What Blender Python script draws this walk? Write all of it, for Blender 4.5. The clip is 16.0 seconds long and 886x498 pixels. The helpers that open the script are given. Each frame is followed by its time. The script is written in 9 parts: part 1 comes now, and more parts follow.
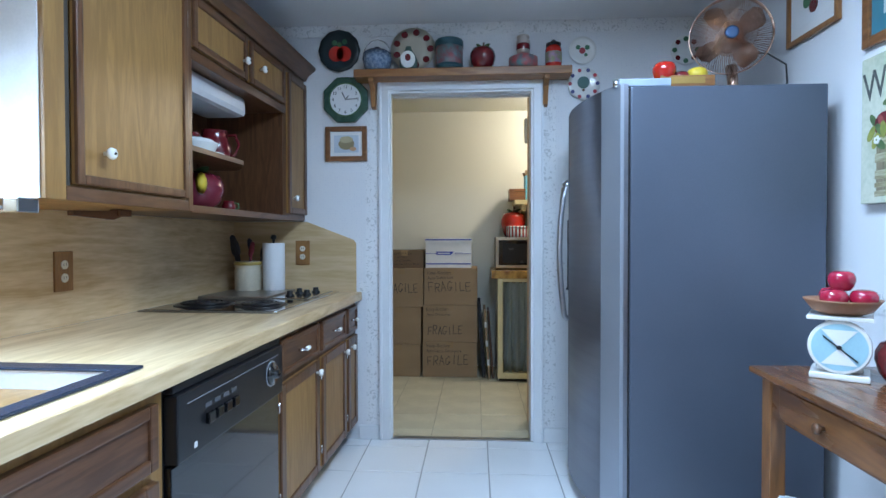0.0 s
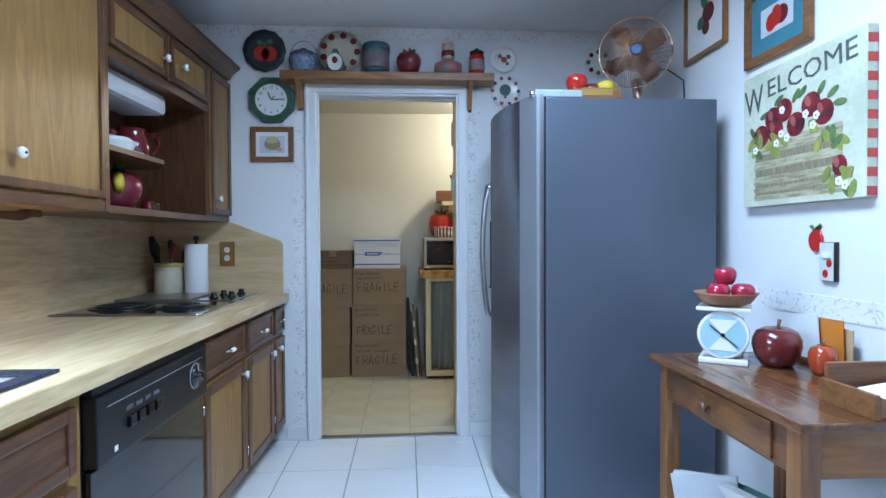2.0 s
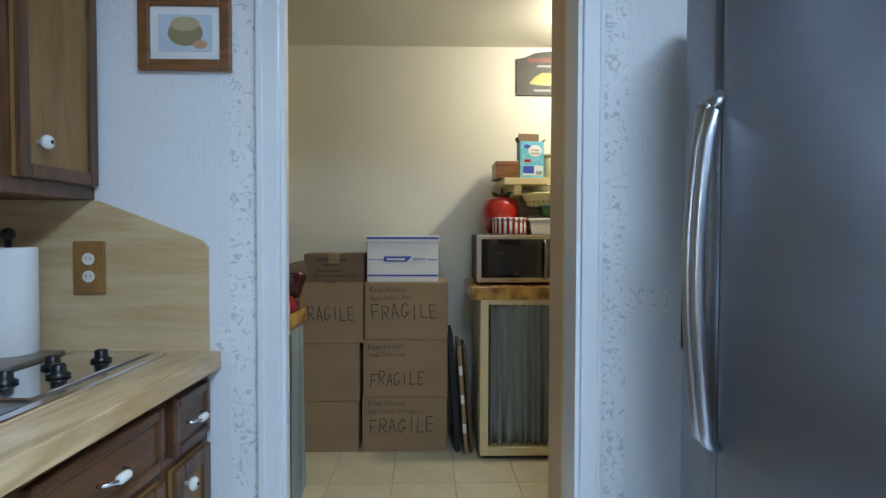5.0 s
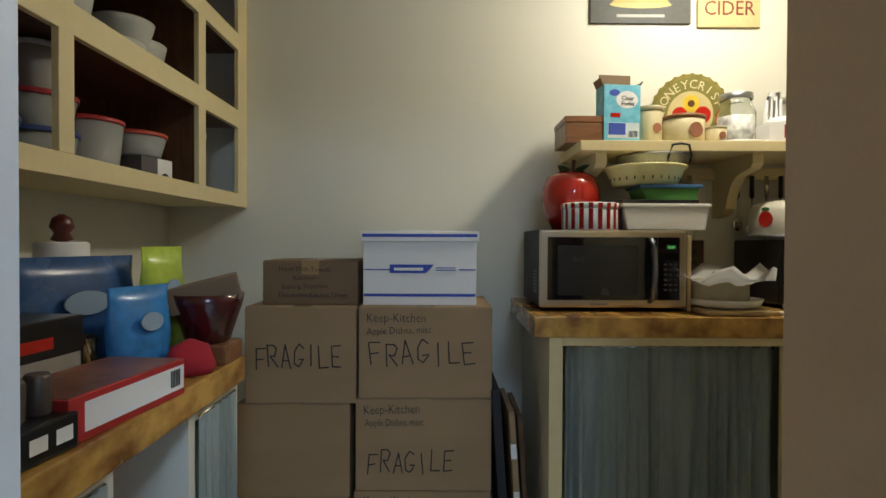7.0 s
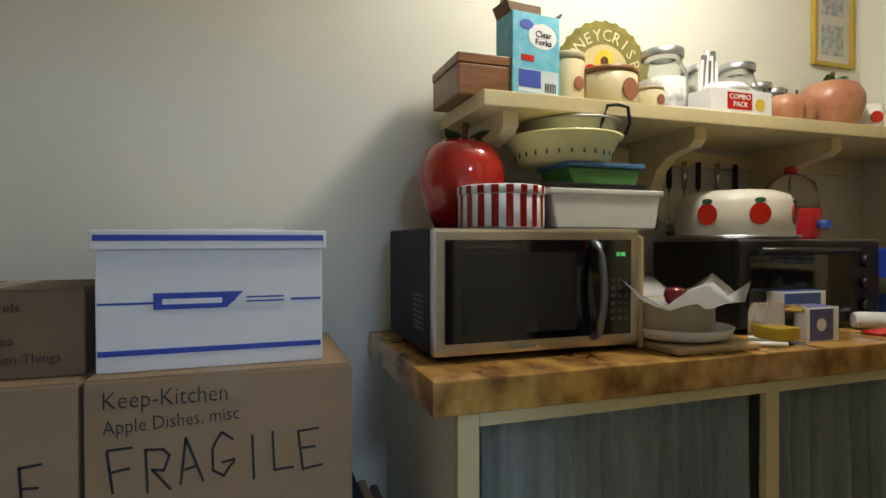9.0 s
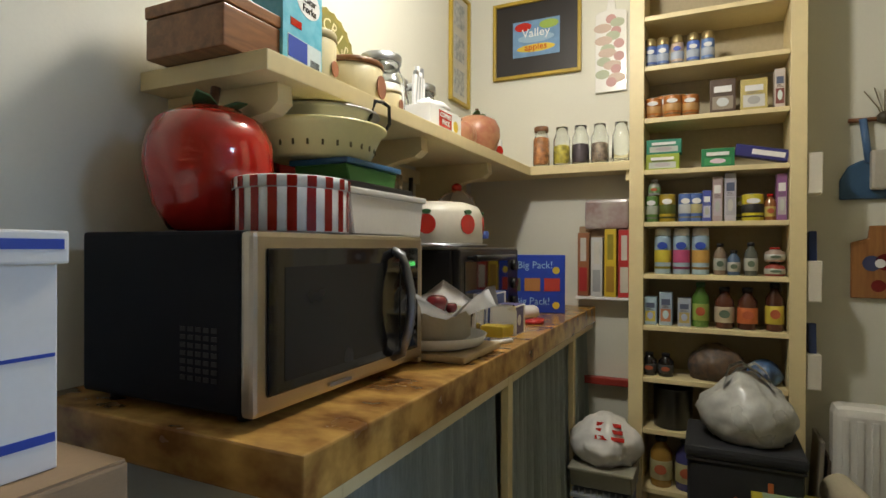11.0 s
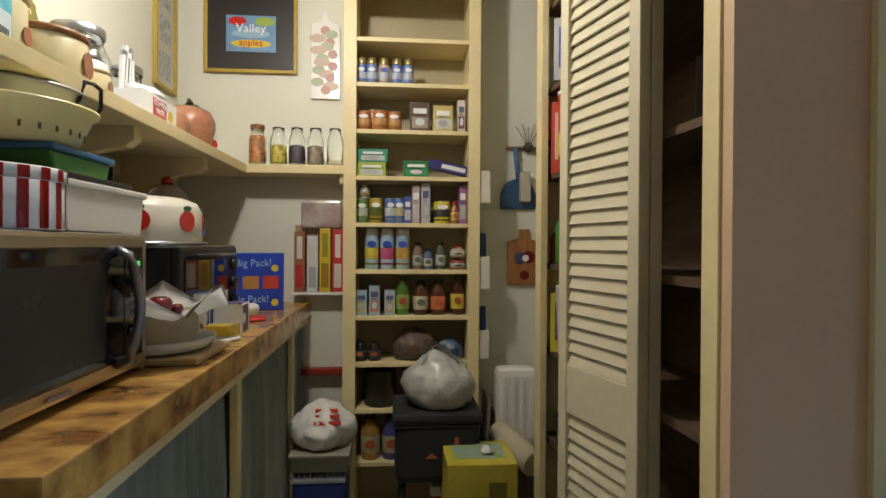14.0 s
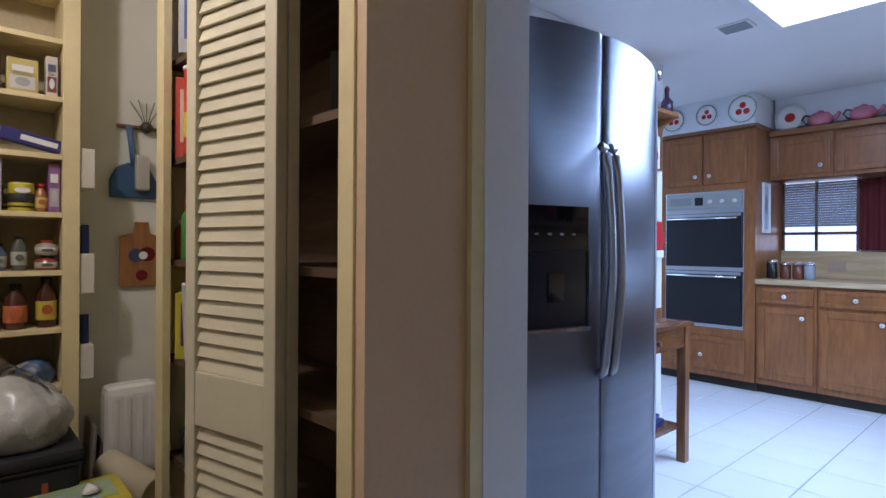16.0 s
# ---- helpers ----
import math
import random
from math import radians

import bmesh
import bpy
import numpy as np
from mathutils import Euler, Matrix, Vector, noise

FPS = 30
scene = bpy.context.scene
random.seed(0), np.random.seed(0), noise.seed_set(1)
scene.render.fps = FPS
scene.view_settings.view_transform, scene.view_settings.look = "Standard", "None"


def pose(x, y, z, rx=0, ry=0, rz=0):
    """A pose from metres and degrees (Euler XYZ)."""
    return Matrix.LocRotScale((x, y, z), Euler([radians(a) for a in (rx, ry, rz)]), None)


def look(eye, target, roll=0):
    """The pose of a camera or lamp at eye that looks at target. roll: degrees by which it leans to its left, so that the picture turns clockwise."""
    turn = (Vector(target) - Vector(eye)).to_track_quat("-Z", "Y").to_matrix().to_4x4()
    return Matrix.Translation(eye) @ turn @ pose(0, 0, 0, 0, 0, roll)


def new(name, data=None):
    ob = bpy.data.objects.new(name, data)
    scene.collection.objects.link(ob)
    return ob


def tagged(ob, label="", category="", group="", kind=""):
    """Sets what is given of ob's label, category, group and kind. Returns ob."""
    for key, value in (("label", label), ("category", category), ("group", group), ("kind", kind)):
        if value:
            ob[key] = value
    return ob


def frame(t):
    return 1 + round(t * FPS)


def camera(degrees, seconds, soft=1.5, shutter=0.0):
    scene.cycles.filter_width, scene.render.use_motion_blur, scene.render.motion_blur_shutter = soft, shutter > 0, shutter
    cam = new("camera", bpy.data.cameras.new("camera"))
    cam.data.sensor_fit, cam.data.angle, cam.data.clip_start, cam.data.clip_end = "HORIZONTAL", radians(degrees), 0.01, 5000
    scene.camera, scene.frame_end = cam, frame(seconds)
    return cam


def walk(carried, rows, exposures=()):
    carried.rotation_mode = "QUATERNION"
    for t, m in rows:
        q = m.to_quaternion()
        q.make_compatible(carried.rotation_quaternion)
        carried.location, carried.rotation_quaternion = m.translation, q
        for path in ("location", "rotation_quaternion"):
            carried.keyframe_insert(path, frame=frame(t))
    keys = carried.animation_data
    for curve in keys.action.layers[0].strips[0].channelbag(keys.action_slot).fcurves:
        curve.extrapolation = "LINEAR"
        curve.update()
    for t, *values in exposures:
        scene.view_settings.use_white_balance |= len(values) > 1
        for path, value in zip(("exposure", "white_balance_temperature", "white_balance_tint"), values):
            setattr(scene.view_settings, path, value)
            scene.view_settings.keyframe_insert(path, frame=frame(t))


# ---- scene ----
cam = camera(77.4, 16.0)
# seconds, x, y, z, yaw, pitch, roll
PATH = [
    (0.0, 0.039, -0.012, 1.197, 3.45, -1.11, 0.12),
    (0.5, 0.044, -0.058, 1.201, 0.70, -1.07, 0.17),
    (1.0, 0.056, -0.093, 1.202, -1.31, -1.12, 0.21),
    (1.5, 0.064, -0.115, 1.195, -2.83, -0.98, 0.15),
    (2.0, 0.060, -0.091, 1.197, -3.71, -1.07, 0.25),
    (2.5, 0.040, 0.072, 1.193, -3.91, -1.16, 0.28),
    (3.0, 0.024, 0.372, 1.197, -3.67, -1.23, 0.18),
    (5.5, -0.073, 2.004, 1.209, -0.81, -1.60, -0.11),
    (6.0, -0.076, 2.311, 1.206, -0.08, -1.54, -0.07),
    (6.5, -0.097, 2.576, 1.184, 0.18, -1.20, -0.14),
    (7.0, -0.129, 2.837, 1.162, -0.20, -0.74, -0.24),
    (7.5, -0.137, 3.060, 1.168, -0.94, -0.76, -0.19),
    (8.0, -0.157, 3.245, 1.174, -2.55, -1.00, -0.10),
    (8.5, -0.121, 3.455, 1.172, -9.11, -0.69, -0.02),
    (9.0, -0.130, 3.642, 1.176, -18.70, -0.76, 0.10),
    (9.5, -0.201, 3.784, 1.162, -32.09, -0.45, -0.25),
    (10.0, -0.264, 3.914, 1.169, -44.84, -0.25, -0.25),
    (12.5, -0.471, 4.269, 1.187, -82.37, -0.18, -0.33),
    (13.0, -0.482, 4.269, 1.185, -86.05, -0.22, -0.25),
    (13.5, -0.479, 4.243, 1.195, -88.97, -0.43, -0.19),
    (14.0, -0.479, 4.182, 1.186, -94.80, -0.34, -0.36),
    (14.5, -0.481, 4.130, 1.184, -102.25, -0.40, -0.44),
    (15.0, -0.494, 4.098, 1.171, -109.50, -0.22, -0.36),
    (15.5, -0.478, 4.140, 1.189, -120.50, -0.82, -0.32),
    (16.0, -0.409, 4.163, 1.168, -131.70, -0.11, -0.36),
]
EXPOSURES = [(0.0, 0.08, 6450, 10), (3.0, 0.05, 6450, 10), (5.5, -0.08, 7000, 8), (6.5, -0.2, 7500, 10), (7.0, -0.24, 6650, 8), (8.2, -0.25, 6500, 10),
             (9.5, -0.05, 6200, 10), (13.0, -0.08, 6150, 12), (14.5, -0.06, 6150, 14), (16.0, -0.22, 5950, 24)]
walk(cam, [(t, pose(x, y, z, 90 + pitch, roll, yaw)) for t, x, y, z, yaw, pitch, roll in PATH], EXPOSURES)

# ---- light ----
world = bpy.data.worlds.new("world")
scene.world = world
world.use_nodes = True
wn = world.node_tree
sky = wn.nodes.new("ShaderNodeTexSky")
sky.sky_type, sky.sun_disc = "NISHITA", False
sky.sun_elevation, sky.sun_rotation = radians(40), radians(200)
wn.links.new(sky.outputs[0], wn.nodes["Background"].inputs[0])
wn.nodes["Background"].inputs[1].default_value = 0.12


def area_lamp(name, m, sx, sy, watts, colour):
    d = bpy.data.lights.new(name, "AREA")
    d.shape, d.size, d.size_y, d.energy, d.color = "RECTANGLE", sx, sy, watts, colour
    ob = new(name, d)
    ob.matrix_world = m
    return ob


# kitchen: fluorescent panel in the ceiling, daylight over the sink, added fill from the dining side
area_lamp("ceiling_panel_light", pose(0.38, 1.2, 2.435), 0.56, 1.14, 66, (0.46, 0.69, 1.0))
area_lamp("sink_window_light", look((-1.45, 0.62, 1.62), (-0.90, 0.66, 0.97)), 0.9, 0.6, 36, (0.48, 0.71, 1.0)).data.spread = radians(125)
# fill lamp added by the dining wall, which has no window
area_lamp("dining_fill_light", look((3.9, -0.2, 1.5), (0.5, 0.6, 0.9)), 1.8, 1.3, 30, (0.50, 0.73, 1.0))
# pantry: one warm bulb under the ceiling
bulb = bpy.data.lights.new("pantry_bulb_light", "POINT")
bulb.energy, bulb.color, bulb.shadow_soft_size = 34, (1.0, 0.93, 0.80), 0.05
new("pantry_bulb_light", bulb).matrix_world = pose(0.90, 4.55, 2.27)

# ---- materials ----
def mat(name, colour, rough=0.5, metal=0.0, vary=0.12, scale=6.0, grain=60.0, bump=0.0, stretch=(1, 1, 1), second=None, spec=0.5, coat=0.0, random_by=0.0, wave=0.0):
    """A surface with broad stains and fine grain; second: the colour that the stains go to."""
    m = bpy.data.materials.new(name)
    m.use_nodes = True
    nt = m.node_tree
    p = nt.nodes["Principled BSDF"]
    p.inputs["Roughness"].default_value, p.inputs["Metallic"].default_value = rough, metal
    p.inputs["Specular IOR Level"].default_value = spec
    p.inputs["Coat Weight"].default_value = coat
    if second is None:
        second = tuple(max(0, c * (1 - 1.6 * vary)) for c in colour)
    tc = nt.nodes.new("ShaderNodeTexCoord")
    mp = nt.nodes.new("ShaderNodeMapping")
    mp.inputs["Scale"].default_value = stretch
    nt.links.new(tc.outputs["Object"], mp.inputs["Vector"])
    n1 = nt.nodes.new("ShaderNodeTexNoise")
    n1.inputs["Scale"].default_value, n1.inputs["Detail"].default_value = scale, 4
    n2 = nt.nodes.new("ShaderNodeTexNoise")
    n2.inputs["Scale"].default_value, n2.inputs["Detail"].default_value = grain, 3
    for n in (n1, n2):
        nt.links.new(mp.outputs[0], n.inputs["Vector"])
    mix = nt.nodes.new("ShaderNodeMix")
    mix.data_type = "RGBA"
    mix.inputs[6].default_value, mix.inputs[7].default_value = (*colour, 1), (*second, 1)
    ramp = nt.nodes.new("ShaderNodeMapRange")
    ramp.inputs[1].default_value, ramp.inputs[2].default_value = 0.35, 0.7
    add = nt.nodes.new("ShaderNodeMath")
    add.operation = "MULTIPLY_ADD"
    nt.links.new(n2.outputs[0], add.inputs[0])
    add.inputs[1].default_value = 0.45
    nt.links.new(n1.outputs[0], add.inputs[2])
    sub = nt.nodes.new("ShaderNodeMath")
    sub.operation = "SUBTRACT"
    nt.links.new(add.outputs[0], sub.inputs[0])
    sub.inputs[1].default_value = 0.2
    nt.links.new(sub.outputs[0], ramp.inputs[0])
    last = ramp.outputs[0]
    if random_by:
        info = nt.nodes.new("ShaderNodeObjectInfo")
        ra = nt.nodes.new("ShaderNodeMath")
        ra.operation = "MULTIPLY_ADD"
        nt.links.new(info.outputs["Random"], ra.inputs[0])
        ra.inputs[1].default_value = random_by
        nt.links.new(last, ra.inputs[2])
        last = ra.outputs[0]
    nt.links.new(last, mix.inputs[0])
    nt.links.new(mix.outputs[2], p.inputs["Base Color"])
    if bump:
        b = nt.nodes.new("ShaderNodeBump")
        b.inputs["Strength"].default_value, b.inputs["Distance"].default_value = bump, 0.004
        nt.links.new(add.outputs[0], b.inputs["Height"])
        nt.links.new(b.outputs[0], p.inputs["Normal"])
    rr = nt.nodes.new("ShaderNodeMapRange")
    rr.inputs[3].default_value, rr.inputs[4].default_value = max(0.02, rough - 0.06), min(1, rough + 0.08)
    nt.links.new(n1.outputs[0], rr.inputs[0])
    nt.links.new(rr.outputs[0], p.inputs["Roughness"])
    return m


def glow(name, colour, strength):
    m = bpy.data.materials.new(name)
    m.use_nodes = True
    p = m.node_tree.nodes["Principled BSDF"]
    p.inputs["Base Color"].default_value = (*colour, 1)
    p.inputs["Emission Color"].default_value, p.inputs["Emission Strength"].default_value = (*colour, 1), strength
    return m


def clear(name, colour, rough=0.02, ior=1.45, weight=1.0):
    m = bpy.data.materials.new(name)
    m.use_nodes = True
    p = m.node_tree.nodes["Principled BSDF"]
    p.inputs["Base Color"].default_value, p.inputs["Roughness"].default_value = (*colour, 1), rough
    p.inputs["Transmission Weight"].default_value, p.inputs["IOR"].default_value = weight, ior
    return m


def wood(name, light, dark, axis, rough=0.4, ring=9.0, coat=0.0, bump=0.05):
    """Long grain along one axis of the object."""
    st = {"x": (1.1, 9, 9), "y": (9, 1.1, 9), "z": (9, 9, 1.1)}[axis]
    m = mat(name, light, rough, 0, 0.2, ring * 0.25, ring * 1.6, bump, st, dark, coat=coat, random_by=0.12)
    for n in m.node_tree.nodes:
        if n.bl_idname == "ShaderNodeTexNoise" and n.inputs["Scale"].default_value < ring:
            n.inputs["Distortion"].default_value = 1.6
    return m


def fabric_wall(name, base, dot):
    """Wallpaper: a fine printed lattice over an off-white ground."""
    m = mat(name, base, 0.62, 0, 0.03, 1.5, 220, 0.08)
    nt = m.node_tree
    p = nt.nodes["Principled BSDF"]
    tc = nt.nodes.new("ShaderNodeTexCoord")
    vo = nt.nodes.new("ShaderNodeTexVoronoi")
    vo.inputs["Scale"].default_value, vo.inputs["Randomness"].default_value = 70, 0.15
    nt.links.new(tc.outputs["Object"], vo.inputs["Vector"])
    st = nt.nodes.new("ShaderNodeMapRange")
    st.inputs[1].default_value, st.inputs[2].default_value, st.inputs[3].default_value, st.inputs[4].default_value = 0.20, 0.34, 0.50, 0.0
    nt.links.new(vo.outputs["Distance"], st.inputs[0])
    mix = nt.nodes.new("ShaderNodeMix")
    mix.data_type = "RGBA"
    src = p.inputs["Base Color"].links[0].from_socket
    nt.links.new(src, mix.inputs[6])
    mix.inputs[7].default_value = (*dot, 1)
    nt.links.new(st.outputs[0], mix.inputs[0])
    nt.links.new(mix.outputs[2], p.inputs["Base Color"])
    return m


def vines(name, base, leaf):
    """Printed border of pale leaves."""
    m = mat(name, base, 0.6, 0, 0.02, 3, 200, 0.0)
    nt = m.node_tree
    p = nt.nodes["Principled BSDF"]
    tc = nt.nodes.new("ShaderNodeTexCoord")
    no = nt.nodes.new("ShaderNodeTexNoise")
    no.inputs["Scale"].default_value, no.inputs["Detail"].default_value, no.inputs["Distortion"].default_value = 32, 3, 2.2
    nt.links.new(tc.outputs["Object"], no.inputs["Vector"])
    st = nt.nodes.new("ShaderNodeMapRange")
    st.inputs[1].default_value, st.inputs[2].default_value, st.inputs[4].default_value = 0.56, 0.62, 0.6
    nt.links.new(no.outputs[0], st.inputs[0])
    mix = nt.nodes.new("ShaderNodeMix")
    mix.data_type = "RGBA"
    mix.inputs[6].default_value, mix.inputs[7].default_value = (*base, 1), (*leaf, 1)
    nt.links.new(st.outputs[0], mix.inputs[0])
    nt.links.new(mix.outputs[2], p.inputs["Base Color"])
    return m


M_WALLPAPER = fabric_wall("wallpaper", (0.75, 0.76, 0.78), (0.44, 0.48, 0.57))
M_VINES = vines("wallpaper_border", (0.76, 0.77, 0.78), (0.40, 0.41, 0.42))
M_CEIL = mat("ceiling_paint", (0.72, 0.72, 0.72), 0.8, 0, 0.03, 2, 150, 0.25)
M_CREAM = mat("pantry_wall_paint", (0.70, 0.69, 0.60), 0.6, 0, 0.03, 1.2, 160, 0.08)
M_CREAMWOOD = mat("cream_painted_wood", (0.76, 0.64, 0.36), 0.45, 0, 0.06, 2, 40, 0.04)
M_TAN = mat("tan_painted_panel", (0.67, 0.475, 0.30), 0.55, 0, 0.06, 2, 80, 0.05)
M_TRIM = mat("white_trim_paint", (0.74, 0.76, 0.78), 0.35, 0, 0.04, 3, 60, 0.03)
M_TILE = mat("white_floor_tile", (0.79, 0.81, 0.83), 0.30, 0, 0.018, 2.5, 60, 0.003, random_by=0.25)
M_GROUT = mat("grey_grout", (0.42, 0.43, 0.44), 0.9, 0, 0.1, 8, 90, 0.1)
M_VINYL = mat("beige_vinyl_tile", (0.62, 0.56, 0.40), 0.45, 0, 0.1, 5, 70, 0.02, random_by=0.3)
M_VGROUT = mat("beige_joint", (0.40, 0.36, 0.26), 0.8, 0, 0.1, 8, 90)
M_OAK_Z = wood("stained_cabinet_wood_upright", (0.33, 0.175, 0.054), (0.235, 0.12, 0.037), "z", 0.42, 9, 0.0)
M_OAK_Y = wood("stained_cabinet_wood_along", (0.22, 0.105, 0.035), (0.12, 0.05, 0.016), "y", 0.34, 9, 0.2)
M_DARK_Z = wood("dark_frame_wood_upright", (0.15, 0.066, 0.028), (0.08, 0.032, 0.014), "z", 0.35, 9, 0.2)
M_DARK_Y = wood("dark_frame_wood_along", (0.14, 0.06, 0.026), (0.075, 0.03, 0.013), "y", 0.35, 9, 0.2)
M_DARK_X = wood("dark_frame_wood_across", (0.26, 0.11, 0.04), (0.15, 0.06, 0.022), "x", 0.38, 9, 0.1)
M_LAMI_Y = wood("butcher_block_laminate", (0.74, 0.56, 0.345), (0.51, 0.34, 0.17), "y", 0.3, 6, 0.1, 0.01)
M_LAMI_X = wood("butcher_block_laminate_across", (0.64, 0.48, 0.29), (0.50, 0.35, 0.18), "x", 0.32, 5, 0.1, 0.01)
M_PINE_X = wood("orange_pine", (0.36, 0.165, 0.055), (0.22, 0.09, 0.03), "x", 0.38, 7)
M_PINE_Z = wood("orange_pine_upright", (0.34, 0.155, 0.05), (0.22, 0.09, 0.03), "z", 0.38, 7)
M_TABLE_Y = wood("oiled_table_wood", (0.21, 0.082, 0.028), (0.095, 0.036, 0.014), "y", 0.26, 6, 0.3)
M_TABLE_Z = wood("oiled_table_wood_upright", (0.29, 0.12, 0.04), (0.15, 0.06, 0.02), "z", 0.33, 6, 0.2)
M_STEEL = mat("brushed_steel", (0.25, 0.26, 0.30), 0.44, 1.0, 0.05, 2, 300, 0.0, (0.5, 0.5, 12))
tangent = M_STEEL.node_tree.nodes.new("ShaderNodeTangent")
tangent.direction_type, tangent.axis = "RADIAL", "Z"
M_STEEL.node_tree.links.new(tangent.outputs[0], M_STEEL.node_tree.nodes["Principled BSDF"].inputs["Tangent"])
M_STEEL.node_tree.nodes["Principled BSDF"].inputs["Anisotropic"].default_value = 0.6
M_STEEL_H = mat("brushed_steel_across", (0.50, 0.52, 0.56), 0.32, 1.0, 0.02, 2, 300, 0.008, (1, 1, 12))
# microwave steel with the warm lamp's tint put into its colour
M_STEEL_W = mat("warm_lit_steel", (0.54, 0.48, 0.38), 0.30, 1.0, 0.03, 2, 300, 0.008, (1, 1, 12))
M_CHROME = mat("polished_chrome", (0.72, 0.73, 0.75), 0.12, 1.0, 0.03, 5, 60)
M_FRIDGE = mat("grey_painted_steel", (0.10, 0.118, 0.155), 0.34, 0.35, 0.08, 1.5, 300, 0.12)
M_BLACK = mat("black_plastic", (0.012, 0.012, 0.014), 0.3, 0, 0.1, 5, 120)
M_BLACKGLOSS = mat("black_glass", (0.006, 0.006, 0.008), 0.06, 0, 0.05, 5, 60, coat=0.5)
M_WHITE = mat("white_glaze", (0.80, 0.79, 0.76), 0.18, 0, 0.04, 8, 90)
M_IVORY = mat("ivory_plastic", (0.72, 0.68, 0.58), 0.35, 0, 0.05, 8, 90)
M_CARD = mat("brown_cardboard", (0.335, 0.225, 0.13), 0.85, 0, 0.08, 2.5, 130, 0.12, (1, 1, 3))
M_CARDDARK = mat("darker_cardboard", (0.20, 0.128, 0.074), 0.85, 0, 0.08, 2.5, 130, 0.12)
M_TAPE = mat("packing_tape", (0.36, 0.24, 0.13), 0.25, 0, 0.06, 6, 60)
M_INK = mat("marker_ink", (0.02, 0.018, 0.02), 0.6, 0, 0.05, 20, 90)
M_PAPERWHITE = mat("white_paper", (0.78, 0.78, 0.78), 0.7, 0, 0.03, 6, 120)
M_BLUE = mat("blue_print", (0.03, 0.07, 0.42), 0.5, 0, 0.05, 6, 90)
M_BURL = mat("burl_laminate", (0.62, 0.36, 0.095), 0.24, 0, 0.2, 12, 30, 0.02, (1, 0.6, 1), (0.20, 0.085, 0.022), coat=0.2)
M_CURTAIN = mat("blue_green_cloth", (0.56, 0.63, 0.61), 0.9, 0, 0.3, 14, 420, 0.2, (1, 1, 0.06), (0.36, 0.42, 0.41))
M_RED = mat("red_glaze", (0.52, 0.02, 0.012), 0.12, 0, 0.06, 4, 60, coat=0.6)
M_DKRED = mat("dark_red_glaze", (0.16, 0.012, 0.018), 0.16, 0, 0.15, 4, 60, coat=0.5)
M_GREEN = mat("leaf_green", (0.05, 0.14, 0.05), 0.45, 0, 0.12, 8, 60)
M_YELLOW = mat("yellow_print", (0.72, 0.52, 0.04), 0.5, 0, 0.06, 6, 90)
M_ORANGE = mat("orange_print", (0.62, 0.20, 0.03), 0.5, 0, 0.08, 6, 90)
M_GLASS = clear("clear_glass", (0.95, 0.97, 0.96))
# dark brown for kick boards and for the painted shade beside a door
M_KICK_GAP = mat("dark_kick_and_gap_shade", (0.05, 0.04, 0.03), 0.8, 0, 0.1, 5, 50)
M_LOUVRE = mat("cream_louvre_paint", (0.66, 0.60, 0.43), 0.45, 0, 0.05, 2, 60, 0.04)
PLAIN = {}


def paint(r, g, b, rough=0.45, metal=0.0, coat=0.0):
    """A plain print or plastic colour, made once."""
    key = (r, g, b, rough, metal, coat)
    if key not in PLAIN:
        PLAIN[key] = mat("painted_surface", (r, g, b), rough, metal, 0.07, 9, 140, 0.0, coat=coat)
    return PLAIN[key]


# ---- building helpers ----
def add_box(bm, x0, y0, z0, x1, y1, z1, bevel=0.0):
    r = bmesh.ops.create_cube(bm, size=1.0)
    vs = r["verts"]
    for v in vs:
        v.co = ((x0 + x1) / 2 + v.co.x * (x1 - x0), (y0 + y1) / 2 + v.co.y * (y1 - y0), (z0 + z1) / 2 + v.co.z * (z1 - z0))
    if bevel:
        es = list({e for v in vs for e in v.link_edges})
        bmesh.ops.bevel(bm, geom=es, offset=bevel, segments=2, affect="EDGES", profile=0.6)
    return bm


def box(x0, y0, z0, x1, y1, z1, bevel=0.0):
    return add_box(bmesh.new(), min(x0, x1), min(y0, y1), min(z0, z1), max(x0, x1), max(y0, y1), max(z0, z1), bevel)


def add_lathe(bm, profile, seg=24, at=(0, 0, 0), squash=(1, 1), lobes=0, depth=0.0):
    """Turn (radius, height) pairs about z."""
    rings = []
    for r, z in profile:
        ring = []
        for i in range(seg):
            a = 2 * math.pi * i / seg
            k = 1 + depth * math.cos(lobes * a) if lobes else 1
            ring.append(bm.verts.new((at[0] + r * k * squash[0] * math.cos(a), at[1] + r * k * squash[1] * math.sin(a), at[2] + z)))
        rings.append(ring)
    for a, b in zip(rings, rings[1:]):
        for i in range(seg):
            f = bm.faces.new((a[i], a[(i + 1) % seg], b[(i + 1) % seg], b[i]))
            f.smooth = True
    bm.faces.new(list(reversed(rings[0])))
    bm.faces.new(rings[-1])
    return bm


def lathe(profile, seg=24, at=(0, 0, 0), **kw):
    return add_lathe(bmesh.new(), profile, seg, at, **kw)


